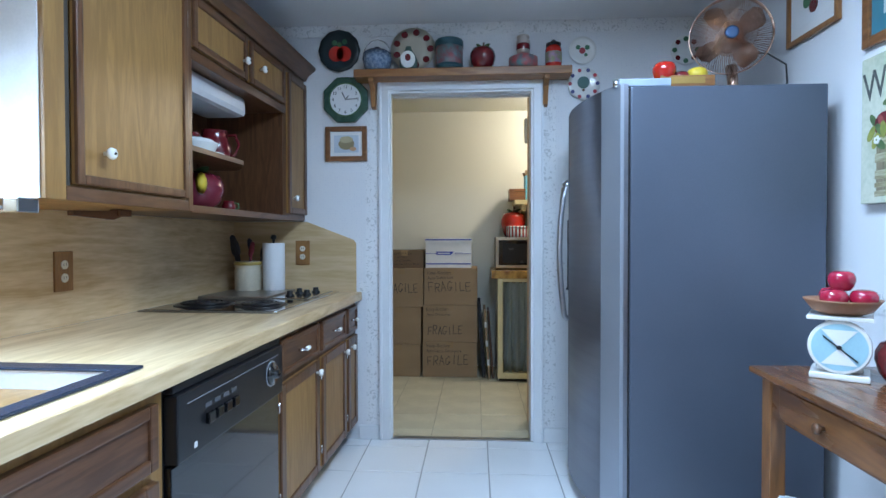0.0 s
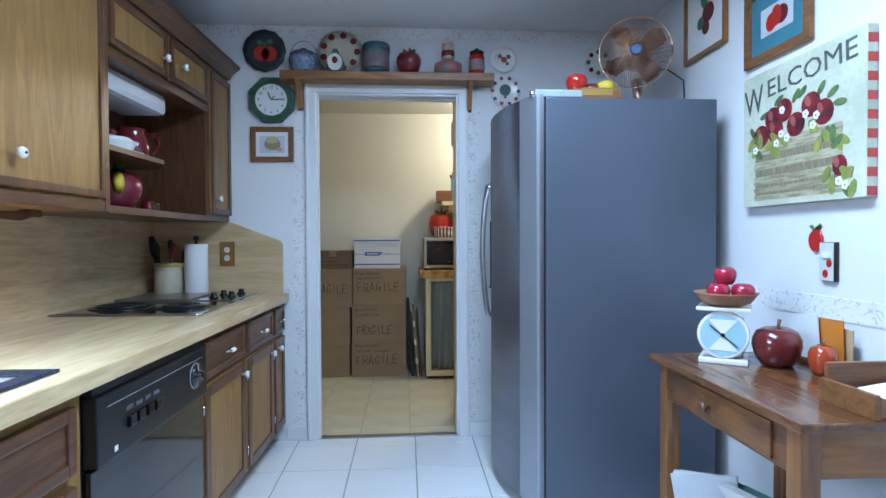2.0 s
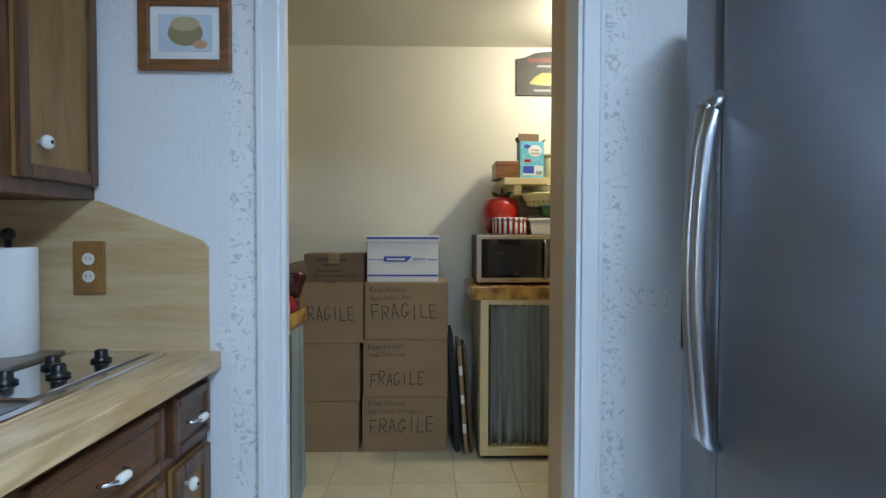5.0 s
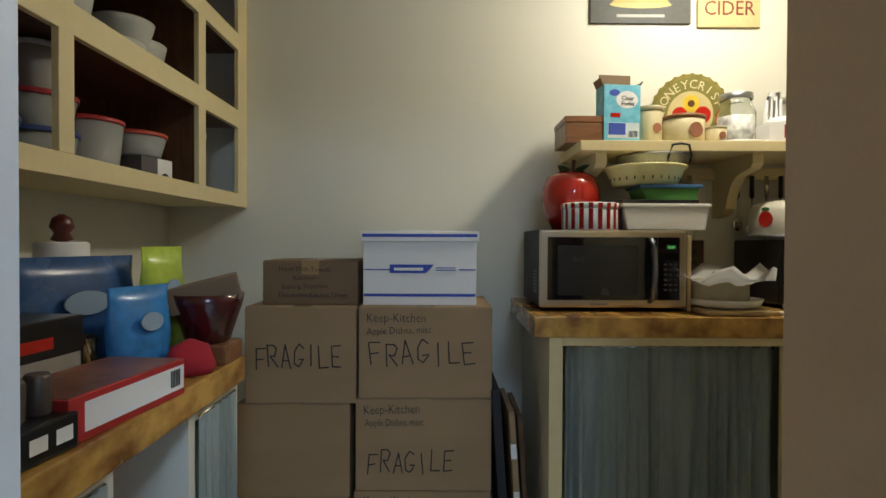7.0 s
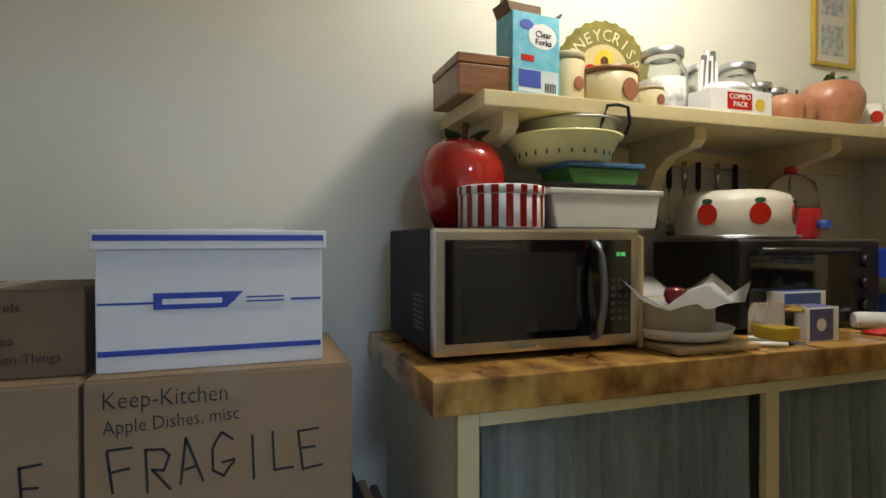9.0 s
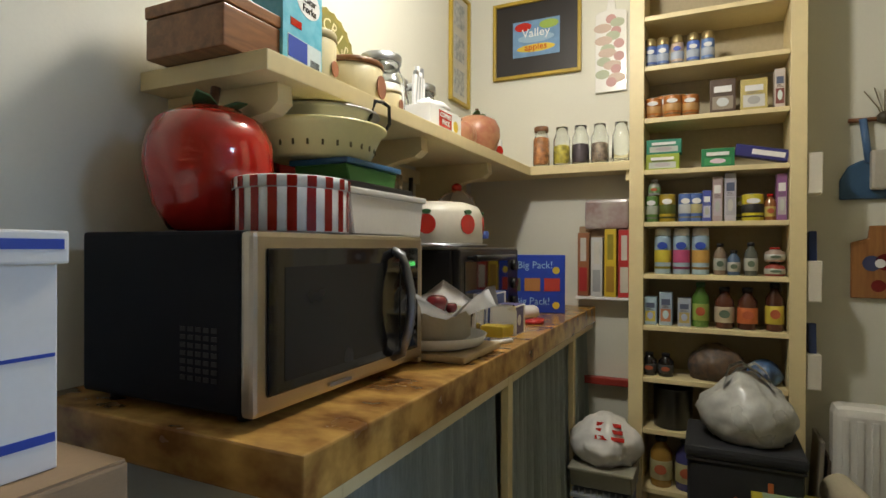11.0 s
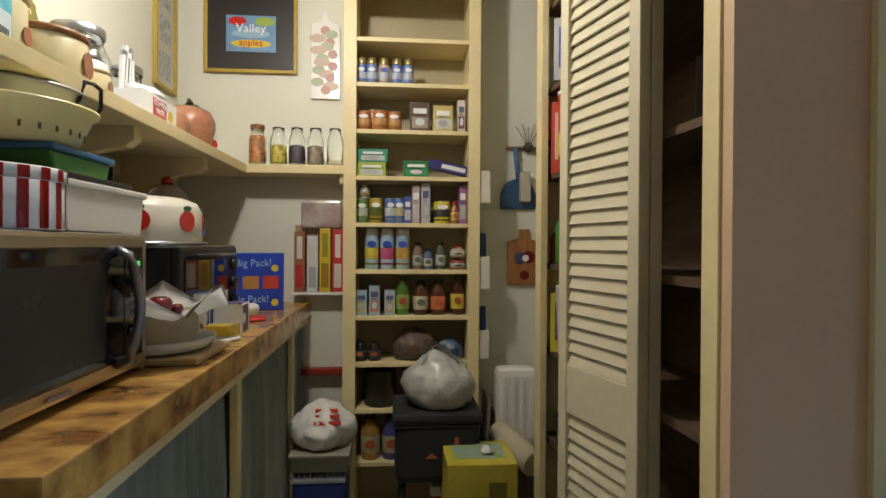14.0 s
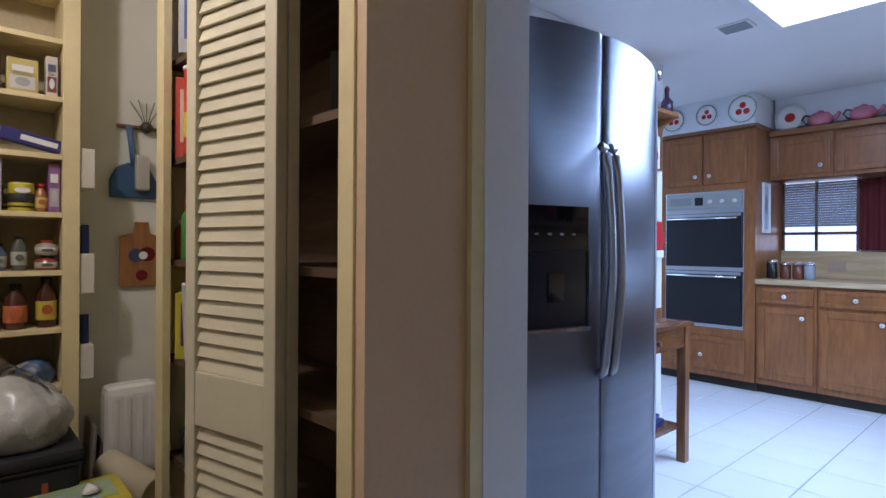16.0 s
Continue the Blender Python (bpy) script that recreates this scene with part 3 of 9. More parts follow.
# things on the worktop
cr = thing("utensil_crock", pose(-1.27, 3.08, 0.8805), "cream stoneware crock filled with kitchen utensils", "crock")
part("body", lathe([(0.068, 0), (0.074, 0.01), (0.074, 0.135), (0.07, 0.15), (0.076, 0.158), (0.076, 0.185), (0.07, 0.188), (0.064, 0.17), (0.06, 0.02)], 28), mat("stoneware", (0.62, 0.55, 0.42), 0.3, 0, 0.1, 6, 80), cr)
part("band", lathe([(0.0765, 0.165), (0.0785, 0.168), (0.0785, 0.182), (0.0765, 0.185)], 28), paint(0.42, 0.29, 0.07, 0.3), cr, "ochre glazed band")
for i, (dx, dy, h, c, wd) in enumerate(((-0.045, 0.0, 0.33, (0.015, 0.015, 0.03), 0.04), (-0.02, -0.03, 0.30, (0.02, 0.02, 0.03), 0.03), (0.0, 0.02, 0.31, (0.03, 0.03, 0.06), 0.035), (0.02, -0.02, 0.29, (0.25, 0.03, 0.05), 0.03), (0.045, 0.01, 0.28, (0.02, 0.025, 0.05), 0.035), (-0.055, 0.02, 0.29, (0.02, 0.02, 0.02), 0.03))):
    u = part("utensil", rod((dx * 0.6, dy * 0.6, 0.05), (dx * 1.7, dy * 1.6, h - 0.07), 0.006), paint(*c), cr)
    part("utensil_head", moved(lathe([(0.004, -0.045), (wd * 0.45, -0.03), (wd * 0.55, 0.0), (wd * 0.4, 0.035), (0.004, 0.045)], 10, squash=(1, 0.3)), pose(dx * 1.9, dy * 1.8, h - 0.035, 0, 14 if dx > 0 else -14, 0)), paint(*c), u)
th = thing("paper_towel_holder", pose(-1.125, 3.10, 0.8805), "white paper towel roll on a black stand", "paper towels")
part("base", lathe([(0.078, 0), (0.08, 0.006), (0.076, 0.014), (0.02, 0.016)], 28), M_BLACK, th)
part("roll", lathe([(0.06, 0.017), (0.062, 0.02), (0.062, 0.288), (0.06, 0.291), (0.022, 0.291), (0.02, 0.28)], 32), mat("towel_paper", (0.82, 0.82, 0.82), 0.9, 0, 0.03, 8, 200, 0.3), th)
part("post", rod((0, 0, 0.01), (0, 0, 0.32), 0.008), M_BLACK, th)
part("finial", lathe([(0.008, 0.31), (0.018, 0.32), (0.014, 0.335), (0.004, 0.34)], 14), M_BLACK, th)


def outlet(name, m, label, plate_mat, plug_mat, w=0.086, h=0.145):
    """Plate facing +x in its own axes."""
    o = thing(name, m, label, "outlet")
    part("plate", box(0, -w / 2, -h / 2, 0.008, w / 2, h / 2, 0.003), plate_mat, o)
    for s in (-1, 1):
        r = part("receptacle", moved(lathe([(0.0165, 0), (0.0165, 0.0025), (0.015, 0.003)], 16), pose(0.008, 0, s * 0.024, 0, 90, 0)), plug_mat, o)
        for dy in (-0.006, 0.006):
            part("slot", box(0.0108, dy - 0.001, s * 0.024 - 0.003, 0.0114, dy + 0.001, s * 0.024 + 0.006), M_BLACK, r)
    return o


M_OUTWOOD = wood("outlet_plate_wood", (0.34, 0.17, 0.055), (0.22, 0.1, 0.03), "z", 0.4, 10)
outlet("wall_outlet", pose(LX + 0.0095, 1.875, 1.08), "wooden outlet plate on the laminate backsplash", M_OUTWOOD, M_IVORY)
HERE = pose(0, 0, 0)
outlet("wall_outlet", pose(-0.993, DY - 0.0105, 1.113, 0, 0, -90), "wooden outlet plate on the laminate backsplash", M_OUTWOOD, M_IVORY)

# ---- wall cabinets ----
HERE = SINK_RUN
UF, UB, UT = -0.985, 1.30, 2.13
u1 = thing("wall_cabinet", pose(0, 0, 0), "stained wooden wall cabinet with one tall door", "cabinet", "wall cabinets over the worktop")
part("body", box(LX + 0.001, 1.304, UB, UF, 1.955, UT), M_OAK_Z, u1)
# thin white sheet over the wooden end of the body
part("end_panel", box(LX + 0.002, 1.300, UB + 0.001, UF - 0.002, 1.3035, UT - 0.001), paint(0.78, 0.77, 0.78, 0.5), u1, "plain white end panel")
part("stile", box(UF, 1.304, UB, UF + 0.012, 1.372, UT, 0.002), M_OAK_Z, u1)
d = panel_x("door", u1, UF + 0.004, 1.398, 1.940, 1.345, 2.10, M_OAK_Z, M_DARK_Z, 0.028)
# dark strip on the body stands in for the shadow line beside the door
part("gap_shade", box(UF - 0.001, 1.373, 1.34, UF + 0.003, 1.396, 2.12), M_KICK_GAP, u1, "dark strip for the shade beside the door")
knob(d, UF + 0.026, 1.498, 1.440)
for z in (1.46, 2.0):
    part("hinge", rod((UF + 0.016, 1.946, z - 0.03), (UF + 0.016, 1.946, z + 0.03), 0.006), M_CHROME, d)
part("bottom_rail", box(UF, 1.373, UB, UF + 0.012, 1.955, 1.338, 0.002), M_DARK_Y, u1)

u2 = thing("open_wall_shelf_cabinet", pose(0, 0, 0), "stained wooden wall cabinet with open shelves of dishes", "cabinet", "wall cabinets over the worktop")
part("back_panel", box(LX + 0.001, 1.957, UB, LX + 0.015, 2.905, UT), M_DARK_Z, u2)
part("side_panel", box(LX + 0.015, 1.957, UB, UF, 1.973, UT), M_DARK_Z, u2)
part("side_panel", box(LX + 0.015, 2.889, UB, UF, 2.905, UT), M_DARK_Z, u2)
part("shelf", box(LX + 0.015, 1.973, UB, UF, 2.889, UB + 0.022), M_DARK_Y, u2)
part("shelf", prism([(LX + 0.015, 1.973), (UF, 1.973), (UF, 2.43), (-1.10, 2.62), (LX + 0.015, 2.62)], "z", 1.530, 1.550), M_DARK_Y, u2)
part("shelf", box(LX + 0.015, 1.973, 1.87, UF, 2.889, 1.89), M_DARK_Y, u2)
part("top_panel", box(LX + 0.015, 1.973, UT - 0.02, UF, 2.889, UT), M_DARK_Y, u2)
part("stile", box(UF, 1.957, UB, UF + 0.012, 1.985, UT, 0.002), M_DARK_Z, u2)
part("rail", box(UF, 1.986, 1.865, UF + 0.012, 2.905, 1.905, 0.002), M_DARK_Y, u2)
part("rail", box(UF, 1.986, UB - 0.004, UF + 0.008, 2.905, UB + 0.024, 0.002), M_DARK_Y, u2)
for a, b in ((1.985, 2.435), (2.465, 2.885)):
    d = panel_x("door", u2, UF + 0.002, a, b, 1.912, 2.105, M_OAK_Z, M_DARK_Y, 0.03)
    knob(d, UF + 0.024, b - 0.05 if a < 2 else a + 0.1, 1.985 if a < 2 else 2.0)
u3 = thing("wall_cabinet", pose(0, 0, 0), "stained wooden wall cabinet with one narrow door", "cabinet", "wall cabinets over the worktop")
part("body", box(LX + 0.001, 2.907, UB, UF, DY - 0.002, UT), M_DARK_Z, u3)
d = panel_x("door", u3, UF + 0.001, 2.935, DY - 0.025, 1.335, 2.10, M_OAK_Z, M_DARK_Z, 0.035)
knob(d, UF + 0.022, 2.99, 1.42)
structure("trim_cornice", prism([(UF - 0.02, UT), (UF + 0.014, UT), (UF + 0.03, UT + 0.03), (UF + 0.07, UT + 0.06), (UF + 0.075, UT + 0.075), (LX + 0.001, UT + 0.075), (LX + 0.001, UT)], "y", 1.285, DY - 0.001), M_DARK_Y, "dark-stained cornice on the wall cabinets", "cornice")
bar = thing("paper_bracket", pose(0, 0, 0), "dark wooden bracket under the wall cabinet", "bracket")
part("arm", prism([(1.60, 1.27), (1.78, 1.262), (1.86, 1.285), (1.86, 1.2985), (1.72, 1.29), (1.60, 1.285)], "x", -1.16, -1.14), M_DARK_Y, bar)
part("block", box(-1.17, 1.80, 1.275, -1.13, 1.86, 1.2985, 0.003), M_DARK_Y, bar)
ul = thing("under_cabinet_bar", pose(0, 0, 0), "chrome towel bar under the wall cabinet end", "towel bar")
part("bar", rod((-1.38, 1.25, 1.27), (-1.0, 1.25, 1.27), 0.008), M_CHROME, ul)
part("mount", box(-1.03, 1.24, 1.262, -0.99, 1.3035, 1.2995, 0.004), M_CHROME, ul)
part("mount", box(-1.39, 1.24, 1.262, -1.35, 1.3035, 1.2995, 0.004), M_CHROME, ul)
pl = thing("under_shelf_light", pose(0, 0, 0), "white plastic light housing under the shelf", "light fixture")
part("housing", box(-1.25, 2.0, 1.775, -1.04, 2.585, 1.8695, 0.028), paint(0.50, 0.52, 0.55, 0.35), pl)


def apple(bm, r, at=(0, 0, 0), tall=0.9):
    prof = [(r * 0.25, 0.0), (r * 0.62, r * 0.05 * tall), (r * 0.86, r * 0.4 * tall), (r, r * 0.95 * tall), (r * 0.98, r * 1.3 * tall), (r * 0.82, r * 1.65 * tall), (r * 0.5, r * 1.82 * tall), (r * 0.18, r * 1.74 * tall), (r * 0.05, r * 1.6 * tall)]
    return add_lathe(bm, prof, 24, at, lobes=5, depth=0.012)


def leaf(bm, base, tip, w, up=0.01):
    """A small thick leaf from base to tip."""
    a, b = Vector(base), Vector(tip)
    d = b - a
    s = d.cross(Vector((0, 0.3, 1))).normalized() * w
    m1, m2 = a + d * 0.35, a + d * 0.7
    vs = [bm.verts.new(v) for v in (a, m1 + s, m2 + s * 0.8, b, m2 - s * 0.8, m1 - s, m1 + Vector((0, 0, up)), m2 + Vector((0, 0, up)))]
    for f in ((0, 1, 6), (1, 2, 7, 6), (2, 3, 7), (3, 4, 7), (4, 5, 6, 7), (5, 0, 6)):
        bm.faces.new([vs[i] for i in f])
    low = [bm.verts.new(v.co - Vector((0, 0, 0.003))) for v in vs[:6]]
    bm.faces.new(list(reversed(low)))
    for i in range(6):
        bm.faces.new((vs[i], low[i], low[(i + 1) % 6], vs[(i + 1) % 6]))
    return bm


# dishes in the open cabinet
def apple_jar(m, r, label, material, leaves=True, category="jar", stripe=None, tall=0.95):
    o = thing("apple_jar", m, label, category)
    part("body", apple(bmesh.new(), r, tall=tall), material, o)
    if leaves:
        bm = leaf(bmesh.new(), (0, 0, r * 1.78 * tall), (r * 0.6, -r * 0.2, r * 2.05 * tall), r * 0.2)
        leaf(bm, (0, 0, r * 1.78 * tall), (-r * 0.5, -r * 0.25, r * 2.02 * tall), r * 0.18)
        part("leaf", bm, M_GREEN, o, "green leaf on the lid")
    part("stem", rod((0, 0, r * 1.6 * tall), (r * 0.1, 0, r * 2.2 * tall), r * 0.06, 8, r * 0.08), M_DARK_Z, o)
    if stripe:
        part("blush", moved(lathe([(r * 0.02, 0), (r * 0.2, 0.002), (r * 0.02, 0.004)], 12, squash=(1, 2.0)), pose(r * 0.62, -r * 0.78, r * 0.95, 90, 0, 38)), stripe, o)
    return o


apple_jar(pose(-1.165, 2.35, UB + 0.0225), 0.117, "maroon and yellow ceramic apple cookie jar", mat("maroon_glaze", (0.22, 0.025, 0.045), 0.2, 0, 0.2, 5, 40, coat=0.5), stripe=M_YELLOW, tall=0.79)
cup = thing("small_pitcher", pose(-1.12, 2.555, UB + 0.0225), "small red and green ceramic pitcher", "pitcher")
part("body", lathe([(0.022, 0), (0.032, 0.01), (0.033, 0.03), (0.026, 0.045), (0.03, 0.055), (0.026, 0.053), (0.02, 0.02)], 20), M_DKRED, cup)
part("handle", tube([(0.03, 0, 0.045), (0.05, 0, 0.04), (0.05, 0, 0.02), (0.03, 0, 0.012)], 0.004), M_GREEN, cup)
pt = thing("pitcher", pose(-1.16, 2.50, 1.5505), "maroon glazed ceramic pitcher with handle", "pitcher")
part("body", lathe([(0.05, 0), (0.07, 0.015), (0.078, 0.06), (0.068, 0.10), (0.055, 0.13), (0.06, 0.15), (0.056, 0.148), (0.05, 0.12)], 24), M_DKRED, pt)
part("handle", tube([(0.055, 0.02, 0.13), (0.085, 0.035, 0.135), (0.10, 0.04, 0.09), (0.085, 0.03, 0.04), (0.065, 0.02, 0.03)], 0.008), M_DKRED, pt)
tr = thing("covered_dish", pose(-1.13, 2.28, 1.5505), "white oval covered dish with a maroon lid", "dish")
part("plate", lathe([(0.05, 0), (0.115, 0.008), (0.12, 0.012), (0.05, 0.006)], 28), M_WHITE, tr)
part("bowl", lathe([(0.05, 0.012), (0.08, 0.025), (0.092, 0.052), (0.096, 0.056), (0.088, 0.055)], 28), M_WHITE, tr)
l = part("lid", lathe([(0.088, 0.056), (0.07, 0.072), (0.02, 0.082)], 28), M_WHITE, tr)
part("lid_knob", lathe([(0.008, 0.08), (0.02, 0.09), (0.018, 0.1), (0.004, 0.108)], 16), M_DKRED, l)
# plates leaning above the cornice
for y, r, lab in ((2.35, 0.15, "white plate painted with fruit, leaning on the wall"), (2.62, 0.14, "cream plate leaning on the wall above the cabinets")):
    o = thing("leaning_plate", pose(LX + 0.10, y, UT + 0.0755 + r * 0.97, 0, 76, 0), lab, "plate")
    part("dish", lathe([(r * 0.6, 0), (r, 0.012), (r, 0.016), (r * 0.6, 0.006)], 32), M_WHITE, o)
    part("painting", moved(lathe([(0.05, 0), (0.05, 0.001)], 16, squash=(1, 0.7)), pose(0, 0, 0.007)), paint(0.10, 0.16, 0.32), o)

HERE = pose(0, 0, 0)
# ---- shelf over the doorway ----
sh = thing("display_shelf", pose(0, 0, 0), "orange pine display shelf with brackets over the doorway", "shelf")
part("board", box(-0.655, 3.10, 2.11, 0.57, DY - 0.001, 2.155, 0.004), M_PINE_X, sh)
for x in (-0.56, 0.435):
    part("bracket", prism([(DY - 0.001, 2.109), (3.115, 2.109), (3.12, 2.09), (3.17, 2.06), (3.195, 2.0), (3.205, 1.965), (DY - 0.001, 1.955)], "x", x - 0.014, x + 0.014), M_PINE_Z, sh)
SZ = 2.1555


def wall_plate(x, z, r, rim, centre, label, lip=None):
    o = thing("wall_plate", pose(x, DY - 0.004, z, 90, 0, 0), label, "plate", "plates on the kitchen wall")
    part("dish", lathe([(r * 0.7, 0.0), (r, 0.012), (r, 0.018), (r * 0.72, 0.007), (0.01, 0.006)], 40, lobes=0 if lip is None else 28, depth=0.0 if lip is None else 0.02), rim, o)
    for dx, dz, rr, m in centre:
        part("painted_motif", moved(lathe([(rr, 0), (rr, 0.0012)], 16), pose(dx, dz, 0.0075 if math.hypot(dx, dz) < r * 0.7 else 0.0165)), m, o)
    return o


M_PINKF = paint(0.42, 0.04, 0.06)
M_LEAFP = paint(0.05, 0.16, 0.08)
wall_plate(-0.765, 2.30, 0.122, paint(0.012, 0.025, 0.03, 0.3), ((-0.02, -0.015, 0.045, M_RED), (0.025, -0.015, 0.045, M_RED), (-0.03, 0.05, 0.016, M_LEAFP), (0.03, 0.055, 0.016, M_LEAFP), (0.0, 0.04, 0.014, M_GREEN)), "black fluted plate painted with a red apple", 1)
wall_plate(0.648, 2.273, 0.078, M_WHITE, ((0.0, 0.0, 0.018, M_PINKF), (-0.025, 0.02, 0.013, M_LEAFP), (0.028, 0.018, 0.014, M_LEAFP), (0.02, -0.024, 0.01, M_LEAFP)), "white round plate painted with fruit")
wall_plate(0.655, 2.083, 0.092, M_WHITE, [(0, 0.008, 0.035, paint(0.05, 0.13, 0.12)), (0, -0.035, 0.008, M_DARK_Z)] + [(0.078 * math.cos(a), 0.078 * math.sin(a), 0.011, M_PINKF if i % 2 else paint(0.05, 0.06, 0.2)) for i, a in enumerate([k * math.pi / 5 for k in range(10)])], "white plate with a tree and a fruit border")
wall_plate(1.225, 2.262, 0.082, M_WHITE, [(0.062 * math.cos(a), 0.062 * math.sin(a), 0.014, M_DKRED if i % 2 else M_LEAFP) for i, a in enumerate([k * math.pi / 4 for k in range(8)])], "white plate with an apple border")
o = thing("lattice_plate", pose(-0.325, DY - 0.035, SZ + 0.135, 82, 0, 0), "pale openwork plate with dark apples leaning on the wall", "plate")
part("dish", lathe([(0.07, 0), (0.125, 0.01), (0.13, 0.014), (0.07, 0.005)], 36), paint(0.55, 0.50, 0.40, 0.3), o)
for k in range(9):
    a = k * 2 * math.pi / 9
    part("painted_apple", moved(lathe([(0.02, 0), (0.02, 0.002)], 12), pose(0.1 * math.cos(a), 0.1 * math.sin(a), 0.0125)), M_DKRED, o)
ket = thing("enamel_pail", pose(-0.53, 3.165, SZ), "blue speckled enamel pail with wire handle", "pail")
part("body", lathe([(0.058, 0), (0.07, 0.006), (0.085, 0.07), (0.078, 0.105), (0.074, 0.10), (0.05, 0.01)], 28), mat("blue_enamel", (0.10, 0.15, 0.24), 0.25, 0, 0.3, 60, 120, second=(0.22, 0.28, 0.36)), ket)
part("lid", lathe([(0.08, 0.105), (0.06, 0.118), (0.02, 0.124), (0.016, 0.14), (0.004, 0.142)], 28), mat("blue_enamel_lid", (0.09, 0.09, 0.13), 0.25, 0, 0.3, 60, 120), ket)
part("wire_handle", tube([(0.08 * math.cos(a), 0, 0.085 + 0.1 * math.sin(a)) for a in [k * math.pi / 12 for k in range(13)]], 0.003), M_CHROME, ket)
o = thing("apple_block", pose(-0.345, 3.13, SZ), "white ceramic figure with a heart, green edges", "figurine")
part("body", moved(lathe([(0.04, 0), (0.052, 0.015), (0.052, 0.05), (0.036, 0.085), (0.02, 0.11), (0.014, 0.13)], 20, squash=(1, 0.45)), pose(0, 0, 0)), mat("sage_glaze", (0.08, 0.14, 0.12), 0.3, 0, 0.1, 8, 60), o)
part("face", moved(lathe([(0.042, 0), (0.042, 0.003)], 18, squash=(1, 1.15)), pose(0, -0.024, 0.05, 90, 0, 0)), M_WHITE, o)
part("heart", moved(lathe([(0.017, 0), (0.017, 0.002)], 12, squash=(1, 1.2)), pose(0, -0.0275, 0.06, 90, 0, 0)), M_DKRED, o)
tin = thing("round_tin", pose(-0.115, 3.17, SZ), "teal painted round tin with fruit print", "tin")
M_TEAL = mat("teal_tin", (0.03, 0.09, 0.11), 0.35, 0.2, 0.1, 6, 60)
part("body", lathe([(0.077, 0), (0.078, 0.003), (0.078, 0.128), (0.076, 0.13)], 32), mat("teal_print", (0.10, 0.19, 0.20), 0.4, 0, 0.4, 22, 60, second=(0.24, 0.06, 0.07)), tin)
part("lid", lathe([(0.081, 0.128), (0.081, 0.162), (0.076, 0.17), (0.02, 0.171)], 32), M_TEAL, tin)
part("foot_band", lathe([(0.0795, 0.0), (0.0795, 0.028)], 32), M_TEAL, tin)
apple_jar(pose(0.075, 3.165, SZ), 0.073, "dark red ceramic apple jar on the shelf", M_DKRED, True)
o = thing("painted_bottle_jar", pose(0.305, 3.165, SZ), "painted ceramic bottle with fruit on a wide base", "jar")
part("base", lathe([(0.07, 0), (0.082, 0.01), (0.082, 0.06), (0.05, 0.075), (0.034, 0.085)], 28), mat("fruit_print", (0.07, 0.18, 0.19), 0.35, 0, 0.5, 26, 40, second=(0.45, 0.10, 0.10)), o)
part("neck", lathe([(0.034, 0.085), (0.036, 0.09), (0.038, 0.155), (0.03, 0.165), (0.036, 0.175), (0.034, 0.185)], 22), paint(0.50, 0.42, 0.36), o)
part("band", lathe([(0.0385, 0.105), (0.0395, 0.108), (0.0395, 0.135), (0.0385, 0.138)], 22), M_DKRED, o)
o = thing("red_canister", pose(0.475, 3.165, SZ), "small red canister with a paper label and black lid", "canister")
part("body", lathe([(0.044, 0), (0.046, 0.004), (0.046, 0.105), (0.036, 0.125)], 24), M_RED, o)
part("label", lathe([(0.0465, 0.025), (0.047, 0.027), (0.047, 0.085), (0.0465, 0.087)], 24), mat("canister_label", (0.18, 0.24, 0.06), 0.5, 0, 0.4, 30, 50, second=(0.35, 0.2, 0.3)), o)
part("lid", lathe([(0.042, 0.122), (0.042, 0.138), (0.02, 0.145), (0.008, 0.16)], 24), M_BLACK, o)

# clock, framed print
ck2 = thing("wall_clock", pose(-0.727, DY - 0.001, 2.012), "green octagonal wall clock with white face", "clock")
oct_ = [(0.142 * math.cos(math.pi / 8 + k * math.pi / 4), 0.142 * math.sin(math.pi / 8 + k * math.pi / 4)) for k in range(8)]
part("case", prism(oct_, "y", -0.028, 0.0, 0.004), mat("green_marble_clock", (0.03, 0.075, 0.05), 0.25, 0, 0.3, 9, 40, second=(0.06, 0.12, 0.09)), ck2)
fc = part("face", moved(lathe([(0.092, 0), (0.092, 0.002)], 36), pose(0, -0.028, 0, 90, 0, 0)), M_PAPERWHITE, ck2)
for k in range(12):
    a = math.pi / 2 - (k + 1) * math.pi / 6
    part("numeral", moved(text_mesh(str(k + 1), 0.026), pose(0.073 * math.cos(a), -0.0312, 0.073 * math.sin(a))), M_INK, fc)
for ang, ln, w in ((115, 0.045, 0.005), (3, 0.068, 0.004), (48, 0.03, 0.004)):
    a = radians(ang)
    part("clock_hand", rod((0, -0.033, 0), (ln * math.cos(a), -0.033, ln * math.sin(a)), w * 0.6, 6), M_BLACK, ck2)
part("cover_ring", tube([(0.095 * math.cos(t), -0.03, 0.095 * math.sin(t)) for t in [2 * math.pi * i / 40 for i in range(41)]], 0.004, 6), M_GREEN, ck2)


